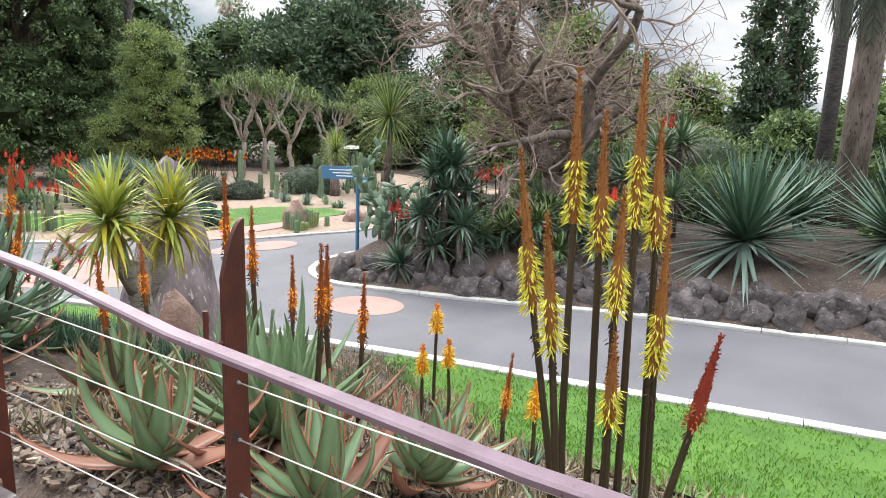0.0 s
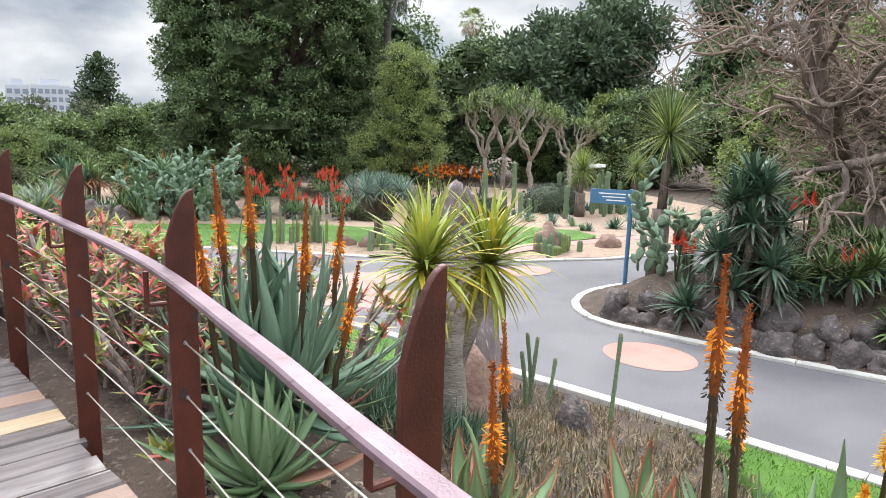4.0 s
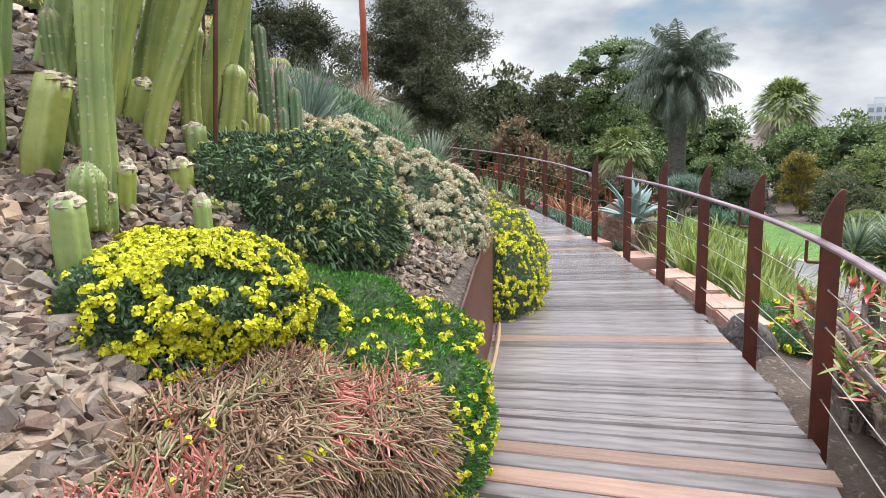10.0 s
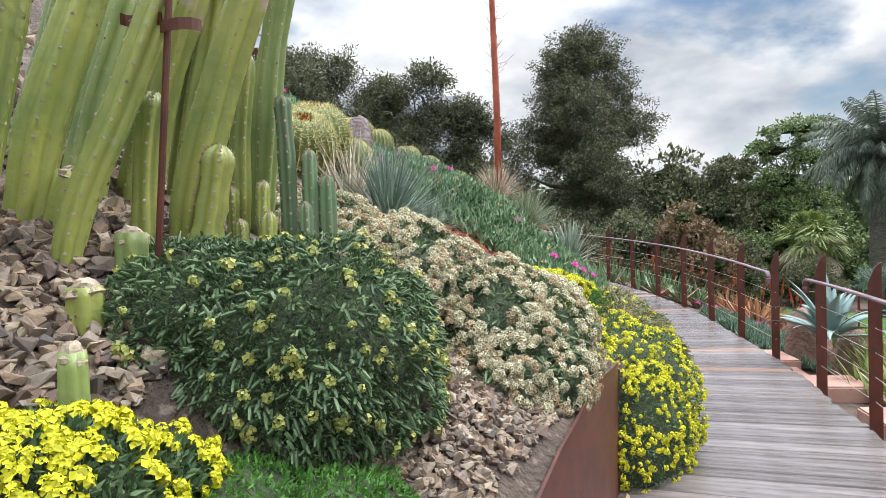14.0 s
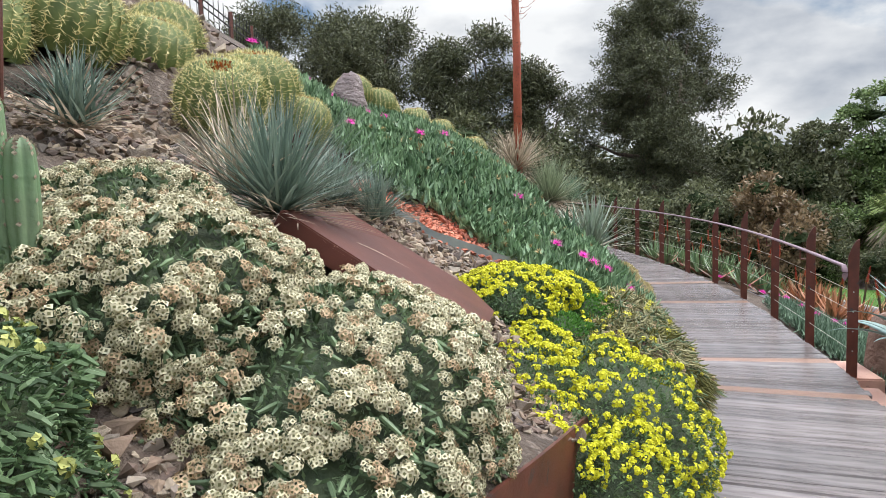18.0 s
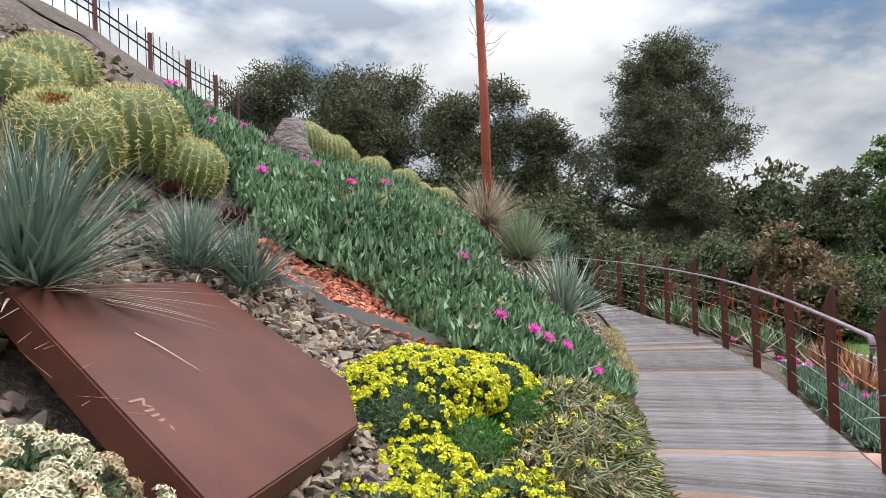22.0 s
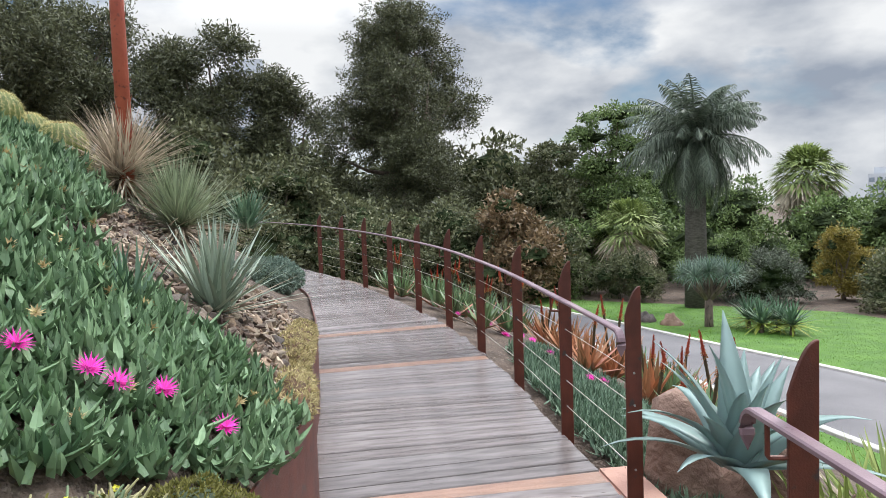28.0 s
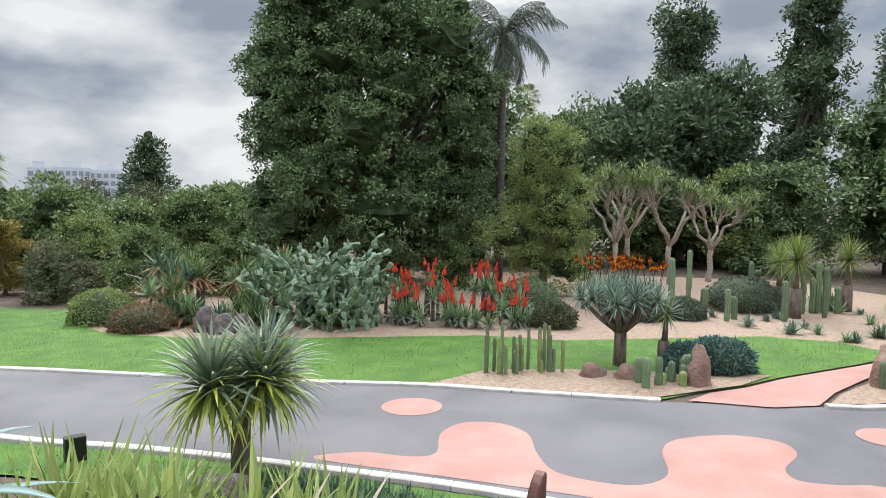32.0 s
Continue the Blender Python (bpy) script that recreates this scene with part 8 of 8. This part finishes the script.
def fan_palm(at, hgt, r, label, seed, size=1.2, full=60):
    rng = np.random.default_rng(seed)
    t = thing("fan_palm", at, label, "palm", "palms")
    h = Heap()
    tube(h, [(0, 0, -0.3), (0, 0, hgt * 0.5), (0, 0, hgt)], (r * 1.2, r, r), 12)
    part("trunk", h, BARK, t, smooth_=True)
    for nm, n, lo, hi, mat in (("frond_crown", full, -0.35, 1.4, F_LIGHT), ("frond_skirt", int(full * 0.6), -1.4, -0.35, L_DRY)):
        h = Heap()
        for k in range(n):
            az, el = k * 2.39996 + 0.3 * rng.normal(), lo + (hi - lo) * (k + 0.5) / n + 0.18 * rng.normal()
            d = np.array([math.cos(az) * math.cos(el), math.sin(az) * math.cos(el), math.sin(el)])
            c = np.array([0, 0, hgt]) + d * size * 0.55
            tube(h, [(0, 0, hgt), c], 0.015, 3)
            for j in range(19):
                a = (j - 9) * 0.16
                s = np.array([-math.sin(az), math.cos(az), 0])
                e_ = d * math.cos(a) + s * math.sin(a) + np.array([0, 0, -0.15]) + 0.12 * rng.normal(size=3)
                e_ /= np.linalg.norm(e_)
                w = s * 0.032 * size
                mid = c + e_ * size * 0.36
                tip = mid + (e_ * 0.8 + np.array([0, 0, -0.5])) * size * rng.uniform(0.16, 0.36)
                h.quads([[c - w * 0.3, mid - w, mid + w, c + w * 0.3], [mid - w, tip - w * 0.15, tip + w * 0.15, mid + w]])
        part(nm, h, mat, t)


palm("wine_palm", (-3.15, 37.2, plane_z(-3, 37)), 7.5, 0.44, 110, 3.3, "stout grey-trunked feather palm on the lawn", 91, 1.25, fol=F_PALM)
palm("tall_palm", (24.1, 31.9, plane_z(24, 32)), 12.9, 0.22, 34, 3.4, "very tall slender feather palm", 92, 1.9)
palm("date_palm", (19.4, -3.6, plane_z(19, -3)), 8.5, 0.32, 50, 3.2, "thick rough-trunked palm behind the island bed", 93, 1.2, BARK)
palm("tall_palm", (24.0, -2.75, plane_z(24, -2)), 11, 0.22, 40, 3.0, "tall grey-trunked palm behind the bed", 94, 1.4)
fan_palm((2.4, 57.6, -3.75), 6.6, 0.3, "fan palm with a skirt of dead fronds above the shrubs", 95, 2.5, 64)
fan_palm((-7.2, 44, -3.3), 3.3, 0.25, "short fan palm with a skirt of dead fronds", 96, 2.0, 44)
fan_palm((60, 65, -4.7), 18.5, 0.22, "distant slender fan palm on the skyline", 97, 1.9, 22)


# dragon trees
def dragon(at, hgt, r, heads, hr, label, seed, leaf=0.6, mats=None, bark=BARK, trunk=0.14, width=0.04):
    rng = np.random.default_rng(seed)
    t = thing("dragon_tree", at, label, "tree", "dragon trees")
    h, hl = Heap(), Heap()
    tube(h, [(0, 0, -0.2), (0, 0, hgt * 0.5)], (trunk * 1.15, trunk), 10)
    for k in range(heads):
        a = k * 2.4
        rr = r * math.sqrt((k + 0.3) / heads)
        tip = np.array([rr * math.cos(a), rr * math.sin(a), hgt * (1 - 0.12 * (rr / max(r, 0.01)) ** 2)])
        tube(h, [(0, 0, hgt * 0.45), tip * (0.5, 0.5, 0.72), tip], (trunk * 0.6, trunk * 0.45, trunk * 0.3), 7)
        for j in range(int(hr)):
            u = j / hr
            blade(hl, tip, j * 2.39996, -0.95 + 2.35 * u ** 0.8, leaf * rng.uniform(0.8, 1.1), width, 0.35, 0, 3, int(rng.uniform() < 0.3), 1.3)
    part("trunk", h, bark, t, smooth_=True)
    part("crown", hl, mats or [L_SPIKY, L_GREENSPIKE], t, "rosettes of stiff sword leaves")


dragon((12.65, 15.7, plane_z(12.65, 15.7)), 1.8, 1.0, 15, 60, "dragon tree with a flat blue-green crown and bare trunk", 101, 0.6)
dragon((13.25, 14.9, plane_z(13, 15)), 1.35, 0.12, 1, 80, "dragon tree side head of yellowing leaves", 102, 0.6, [L_SPIKY, L_YUCCA])
dragon((-2.3, 31.3, plane_z(-2, 31)), 2.1, 1.0, 10, 100, "dragon tree with a flat grey-green crown on the lawn", 103, 0.65)
for k, (x, y) in enumerate(((-0.6, 30.4), (-0.1, 30.9), (-1.0, 31.4), (0.3, 30.2))):
    rosette("lawn_yucca", (x, y, plane_z(x, y)), 90, 1.1, 0.09, "green spiky yucca under the dragon tree", [L_GREENSPIKE, L_YUCCA], 700 + k, -0.5, 1.4, 0.4, 0, (0.35, 0.08), BARK, "lawn yuccas", 0.3)
def strap_tree(at, hgt, spread, seed):
    """Pale forking stems under a flat canopy of drooping strap-leaf heads."""
    rng = np.random.default_rng(seed)
    t = thing("cabbage_tree", at, "pale forked tree with a flat canopy of drooping strap leaves", "tree", "forked strap-leaf trees")
    h, hl = Heap(), Heap()
    fork = np.array([0.1 * rng.normal(), 0.1 * rng.normal(), hgt * 0.38])
    limb(h, rng, (0, 0, -0.2), fork, 0.17, 0.13, 0.1, 9)
    for k in range(4):
        a = k * 1.57 + rng.uniform(-0.4, 0.4)
        q = np.array([math.cos(a), math.sin(a), 0]) * spread * rng.uniform(0.35, 0.6) + (0, 0, hgt * rng.uniform(0.62, 0.74))
        limb(h, rng, fork, q, 0.10, 0.07, 0.25, 7)
        for j in range(5):
            b = a + rng.uniform(-1.1, 1.1)
            p = q + np.array([math.cos(b), math.sin(b), 0]) * spread * rng.uniform(0.1, 0.5) + (0, 0, hgt * rng.uniform(0.16, 0.30))
            limb(h, rng, q, p, 0.06, 0.035, 0.3, 6)
            for i in range(34):
                blade(hl, p + rng.normal(size=3) * 0.04, i * 2.39996, -0.3 + 1.7 * (i / 34) ** 0.8, 0.75 * rng.uniform(0.75, 1.15), 0.06, 1.3 * rng.uniform(0.6, 1.3), 0, 4, int(rng.uniform() < 0.3), 1.2)
    part("trunk", h, YUCBARK, t, "smooth pale forked stems", smooth_=True)
    part("crown", hl, [F_MID, F_LIGHT], t, "drooping strap leaves")


for k, (x, y, hgt, sp) in enumerate(((31, 28.7, 6.0, 2.7), (29.8, 25.2, 5.2, 2.3), (32.5, 24.6, 4.6, 2.2), (28.0, 27.5, 5.6, 2.2))):
    strap_tree((x, y, plane_z(x, y)), hgt, sp, 104 + k)
for k, (x, y, hgt, lf) in enumerate(((13.95, 6.38, 3.6, 1.35), (23.4, 16.3, 2.1, 1.2), (24.6, 17.4, 1.9, 1.1), (26.5, 15.8, 2.0, 1.1))):
    dragon((x, y, plane_z(x, y)), hgt, 0.1, 1, 280, "round-headed grass tree of fine green leaves on a short trunk", 110 + k, lf, [F_MID, L_YUCCA], BARK, 0.2, 0.03)

# beds beyond the far lawn
rng = np.random.default_rng(120)
for k in range(44):
    x = 11.2 + rng.uniform(0, 3.6)
    back = rng.uniform(0, 1)
    y = 23.3 - 0.8 * (x - 11.2) + 2.4 * back
    x += 1.4 * back
    up = 0.15 + 1.0 * back * smooth((x - 10.9) / 2.0)
    t = rosette("red_aloe", (x, y, plane_z(x, y)), 34, 0.6, 0.08, "grey-green aloe with upright red flower spikes", [L_ALOE, L_SPIKY], 720 + k, -0.8, 1.4, 0.2, 0, (up, 0.06), BARK, "red aloes of the far bed", 0.3, 3)
    for j in range(int(rng.integers(1, 4))):
        a = rng.uniform(0, 6.28)
        raceme(t, (0, 0, up), (0.25 * math.cos(a), 0.25 * math.sin(a), up + 0.75 + 0.3 * rng.uniform()), 0.32, 0.05, "red", 800 + k * 3 + j)
for k in range(14):
    x, y = 19.4 + rng.uniform(0, 3.2), 20.6 + rng.uniform(0, 2.4)
    t = rosette("orange_aloe", (x, y, plane_z(x, y)), 24, 0.6, 0.06, "aloe with orange flower heads", [F_GREY, L_SPIKY], 760 + k, -0.2, 1.4, 0.1, 0, (0.5, 0.06), BARK, "orange aloes of the far bed", 0.3, 3)
    for j in range(3):
        a = k + 2.1 * j
        h = Heap()
        raceme(t, (0, 0, 0.4), (0.35 * math.cos(a), 0.35 * math.sin(a), 1.7 + 0.5 * rng.uniform()), 0.3, 0.12, "orange", 860 + k * 3 + j)
for k in range(52):
    x = 6.6 + rng.uniform(0, 4.6)
    x -= 0.9
    y = 28.2 - 0.85 * (x - 5.7) + rng.uniform(0, 3.4)
    back = smooth((y - 28.2 + 0.85 * (x - 5.7)) / 3.0)
    up = 0.12 + 1.8 * back * rng.uniform(0.6, 1)
    t = rosette("far_aloe", (x, y, plane_z(x, y)), 48, 0.92, 0.095, "spiky green aloe in the far bed", [(L_ALOE, L_GREENSPIKE, F_MID)[k % 3], L_RUST], 900 + k, -0.9, 1.4, 0.25, 0, (up, 0.08), BARK, "aloes of the far bed", 0.3, 3)
    if k % 4 == 0 and back > 0.4:
        raceme(t, (0, 0, up), (0.1, 0.1, up + 0.95), 0.4, 0.04, "orange", 1400 + k)
for k, (x, y, sx, fol, hgt, fl) in enumerate(((4.5, 30.6, 1.0, F_LIGHT, 1.1, None), (5.2, 28.3, 1.0, F_BROWN, 0.8, None), (14.0, 13.9, 0.75, F_BLUE, 0.75, None), (13.4, 14.3, 0.6, F_BLUE, 0.65, None), (19.0, 19.6, 0.9, F_GREY, 0.9, None), (20.4, 18.8, 0.8, F_GREY, 0.7, None), (15.6, 20.4, 0.7, F_OLIVE, 0.8, None), (24.0, 18.4, 1.4, F_GREY, 1.2, None), (16.6, 22.6, 1.2, F_DARK, 1.3, None), (-6.4, 40.2, 2.6, F_OLIVE, 2.0, None), (0.2, 39.8, 2.8, F_GREY, 1.8, None), (4.4, 38.6, 2.6, F_OLIVE, 2.0, None), (-10.5, 41, 3.0, F_MID, 2.0, None), (3.0, 42, 1.6, F_GOLD, 3.2, None), (8, 37, 2.6, F_MID, 2.6, None), (-2.0, 41.4, 2.4, F_MID, 2.6, None), (6.2, 41.5, 2.6, F_LIGHT, 3.0, None))):
    z = plane_z(x, y)
    if sx > 1.5:
        tree("bed_shrub", (x, y, z), "wide leafy shrub at the back of the lawn", lobes(980 + k, 11, sx * 0.9, 0.4, hgt, sx * 0.34, 0.3), fol, 0.1, 0.4, 240, 46, 0.36, 0.17, 980 + k, group="lawn shrubs", aspect=0.3)
        continue
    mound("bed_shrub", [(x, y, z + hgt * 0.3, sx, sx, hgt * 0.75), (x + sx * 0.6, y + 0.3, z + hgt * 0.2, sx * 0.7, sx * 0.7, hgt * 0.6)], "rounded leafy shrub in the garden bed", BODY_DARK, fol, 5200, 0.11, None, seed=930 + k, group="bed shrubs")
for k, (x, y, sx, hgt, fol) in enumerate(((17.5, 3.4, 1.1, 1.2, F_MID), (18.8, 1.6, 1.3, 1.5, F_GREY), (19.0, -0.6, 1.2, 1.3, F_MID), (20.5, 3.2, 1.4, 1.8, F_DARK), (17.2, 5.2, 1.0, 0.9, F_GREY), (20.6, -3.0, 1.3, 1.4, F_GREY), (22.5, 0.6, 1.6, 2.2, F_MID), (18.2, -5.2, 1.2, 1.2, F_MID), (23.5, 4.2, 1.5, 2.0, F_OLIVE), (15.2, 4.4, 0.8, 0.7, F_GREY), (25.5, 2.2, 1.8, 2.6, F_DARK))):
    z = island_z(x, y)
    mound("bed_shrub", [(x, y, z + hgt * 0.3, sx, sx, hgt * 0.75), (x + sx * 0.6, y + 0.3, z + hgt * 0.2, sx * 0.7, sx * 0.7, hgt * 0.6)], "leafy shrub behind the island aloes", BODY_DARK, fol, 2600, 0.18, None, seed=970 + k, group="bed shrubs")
for k in range(54):
    if k < 26:
        x = 9.4 + rng.uniform(0, 1.6)
        y = 17.2 - (x - 9.4) * 0.72 + 0.2 * rng.normal()
        hgt = rng.uniform(0.35, 1.25)
    else:
        x, y = (11.9 + rng.uniform(-0.7, 0.7), 13.9 + rng.uniform(-0.4, 0.6)) if k < 38 else (15.3 + rng.uniform(-0.7, 0.9), 10.55 + rng.uniform(-0.35, 0.35))
        hgt = rng.uniform(0.25, 0.7)
    cactus("bed_cactus", (x, y, plane_z(x, y)), [((0, 0, 0), [(0.02, 0, hgt * 0.5), (0.03, 0.02, hgt)], 0.042 if k < 26 else 0.085, CACTUS_G if k % 3 else CACTUS, 8)], "small column cactus in the roadside bed", "roadside bed cacti")
for k in range(38):
    x, y = 20.0 + rng.uniform(0, 9.0), 12.4 + rng.uniform(0, 6)
    rosette("bed_rosette", (x, y, plane_z(x, y)), 46, rng.uniform(0.35, 0.75), 0.06, "spiky grey-green rosette in the far cactus bed", [(L_SPIKY, L_ALOE, L_GREENSPIKE)[k % 3], L_DRY], 1600 + k, -0.2, 1.4, 0.25, share=0.2, group="rosettes of the far bed", seg=3)
for k in range(22):
    x, y = 20.5 + rng.uniform(0, 7.5), 15.5 + rng.uniform(0, 5)
    hgt = rng.uniform(0.5, 2.3)
    cactus("bed_cactus", (x, y, plane_z(x, y)), [((0, 0, 0), [(0.02, 0, hgt * 0.5), (0.03, 0.02, hgt)], 0.11, CACTUS_G, 8)], "grey-green column cactus in the far bed", "far bed cacti")
for k, (x, y, sx, sz, m) in enumerate(((12.35, 13.5, 0.36, 0.78, BROWNROCK), (11.25, 15.4, 0.3, 0.35, BROWNROCK), (11.7, 14.8, 0.32, 0.3, BROWNROCK), (6.9, 26.1, 0.45, 0.6, DARKROCK), (7.5, 25.9, 0.4, 0.5, DARKROCK), (6.7, 26.8, 0.45, 0.85, DARKROCK), (-3.6, 31.4, 0.4, 0.45, BROWNROCK), (-4.6, 32.0, 0.35, 0.4, DARKROCK), (15.3, 10.9, 0.42, 0.85, BROWNROCK), (17.6, 10.4, 0.45, 0.4, BROWNROCK))):
    h = Heap()
    rock(h, (0, 0, 0), (sx, sx * 0.85, sz), 90 + k, rough=0.35)
    b = part("bed_rock", h, m, smooth_=True)
    b.location = (x, y, plane_z(x, y))
    tagged(b, "rounded brown rock in the garden bed", "rock", "bed rocks")
t = thing("post_light", (26.5, 17.9, plane_z(26, 18)), "black post with a flat lamp head in the far bed", "light")
h = Heap()
box(h, (-0.12, -0.12, 0), (0.12, 0.12, 2.0))
part("post", h, BLACK, t)
h = Heap()
box(h, (-0.35, -0.2, 2.0), (0.35, 0.2, 2.14))
part("lamp_head", h, WHITE, t)


# ---- background woods and buildings ----
def wood(x, y, hgt, w, fol, seed, label="dense green trees closing the garden", clumps=150):
    return tree("background_tree", (x, y, plane_z(x, y) if x > -15 else ground_z(x, y)), label, lobes(seed, 13, w, hgt * 0.15, hgt * 0.9, w * 0.46, 0.4), fol, 0.25, hgt * 0.35, clumps, 66, 0.8, 0.30, seed, group="background trees")


protos = [wood(15.5, 51, 5.3, 3.6, F_MID, 1001), wood(9, 55, 4.2, 3.8, F_MID, 1002), wood(30, 42, 9, 4.2, F_DARK, 1003), wood(-14, 47, 6.5, 3.6, F_OLIVE, 1004), wood(41, 34, 7.5, 3.6, F_LIGHT, 1005), wood(-26, 33, 5.5, 3.8, F_OLIVE, 1006)]
rng = np.random.default_rng(130)
for k, (x, y, kind, s) in enumerate(((4, 57, 1, 1.15), (-2, 56, 1, 1.1), (-7, 53, 0, 1.0), (-12, 53, 3, 1.2), (-8, 58, 0, 1.5), (20, 56, 0, 1.1), (25, 50, 2, 1.2), (34, 48, 2, 1.4), (40, 44, 2, 1.0), (40, 27, 4, 0.8), (44, 26, 0, 1.1), (44, 20, 2, 1.1), (40, 12, 4, 1.2), (48, 12, 2, 0.95), (46, 2, 0, 0.8), (38, 4, 0, 0.6), (52, -4, 0, 1.1), (44, -8, 4, 1.2), (38, -12, 0, 1.3), (32, -10, 2, 1.1), (28, 8, 0, 0.6), (31, 3, 4, 0.7), (27, -1, 0, 0.7),
                                          (-18, 50, 3, 1.4), (-24, 52, 3, 1.5), (-28, 46, 5, 1.4), (-33, 48, 3, 1.5), (-38, 42, 5, 1.5), (-44, 44, 3, 1.6), (-46, 34, 3, 1.3), (-52, 38, 5, 1.8), (-40, 30, 5, 1.2), (-34, 22, 5, 1.0), (-48, 24, 3, 1.2), (-20, 38, 5, 0.9), (-15, 38, 3, 0.75), (-11, 40, 5, 0.7), (-17, 33, 5, 0.7), (-22, 29, 5, 0.75), (-24, 34, 3, 1.0), (-27, 37, 5, 1.3), (-20, 35, 5, 0.9), (-30, 33, 3, 1.2), (-35, 29, 5, 1.2), (-29, 41, 3, 1.3), (4, 53, 0, 0.95), (11, 50, 0, 0.85), (14, 34, 1, 0.55), (17, 32, 0, 0.5), (20.5, 31, 1, 0.5), (11, 36, 1, 0.6), (31, 42, 2, 1.35), (36, 38, 2, 1.2), (33, 6, 0, 0.65), (35, -2, 0, 0.7), (30, -6, 0, 0.9), (36, 14, 4, 0.8), (9, 60, 3, 0.85), (14, 56, 3, 0.8))):
    m = Matrix.Translation((x, y, plane_z(x, y) if x > -15 else ground_z(x, y))) @ Matrix.Rotation(rng.uniform(0, 6.28), 4, "Z") @ Matrix.Scale(s, 4)
    c = copy_thing(protos[kind], m)
    c.scale = (s, s, s)
tree("conifer", (17.6, 72, -4), "dark pointed conifer above the shrubs", [(0, 0, z, r, r, 1.2) for z, r in ((3, 3.0), (4.5, 2.8), (6, 2.4), (7.5, 1.9), (9, 1.4), (10.4, 0.8))], F_PINE, 0.3, 3, 160, 50, 0.8, 0.4, 1011)
for k, (x, y, hgt) in enumerate(((45, 2.0, 15), (47, 0.6, 12), (60, 22, 17), (57, 25, 16))):
    tree("conifer", (x, y, plane_z(x, y)), "tall narrow dark conifer behind the island bed", [(0, 0, 2 + (hgt - 2) * i / 7, 1.7 - 1.3 * i / 7, 1.7 - 1.3 * i / 7, 1.3) for i in range(8)], F_PINE, 0.2, 2, 150, 46, 0.7, 0.35, 1030 + k, group="narrow conifers")
tree("umbrella_tree", (-9.2, 49.5, -1.3), "open layered tree with flat green tiers", [(0.6, 0, 8.4, 2.2, 2.0, 0.7), (-1.2, 0.5, 7.2, 1.8, 1.6, 0.6), (1.4, -0.4, 6.4, 1.6, 1.6, 0.6), (-0.4, 0, 5.2, 2.4, 2.2, 0.9), (0.4, 0, 3.4, 2.6, 2.4, 1.2)], F_MID, 0.2, 3.5, 230, 60, 0.5, 0.25, 1012)
tree("umbrella_tree", (-13.0, 48, -1.8), "open layered tree with flat green tiers", [(0.6, 0, 6.6, 1.5, 1.4, 0.6), (-0.9, 0.4, 5.4, 1.4, 1.3, 0.6), (0.3, 0, 4.2, 1.6, 1.6, 0.8)], F_OLIVE, 0.15, 3.2, 120, 60, 0.5, 0.25, 1013)


def building(at, w, d, floors, bays, rz, label, fl=3.2):
    t = thing("apartment_tower", at, label, "building", "distant buildings", turn=radians(rz))
    h = Heap()
    box(h, (-w / 2, -d / 2, 0), (w / 2, d / 2, floors * fl + 1))
    part("wall", h, FACADE, t)
    h = Heap()
    box(h, (-w / 4, -d / 4, floors * fl + 1), (w / 4, d / 4, floors * fl + 3.5))
    part("roof_house", h, FACADE, t)
    for i in range(floors):
        for j in range(bays):
            h = Heap()
            x = -w / 2 + (j + 0.5) * w / bays
            box(h, (x - w / bays * 0.34, -d / 2 - 0.12, i * fl + 0.9), (x + w / bays * 0.34, -d / 2 + 0.1, i * fl + 2.7))
            part("window", h, WINDOW, t)


building((44, 318, -10), 8, 8, 6, 3, -8, "pale distant apartment tower")
building((56, 320, -9.5), 14, 11, 6, 6, -10, "pale distant apartment tower with many windows")
building((70, 324, -10), 13, 11, 6, 5, -12, "pale distant apartment tower with many windows")
building((-70.8, 88, -4), 9, 8, 8, 4, 38, "white apartment block half hidden by trees")
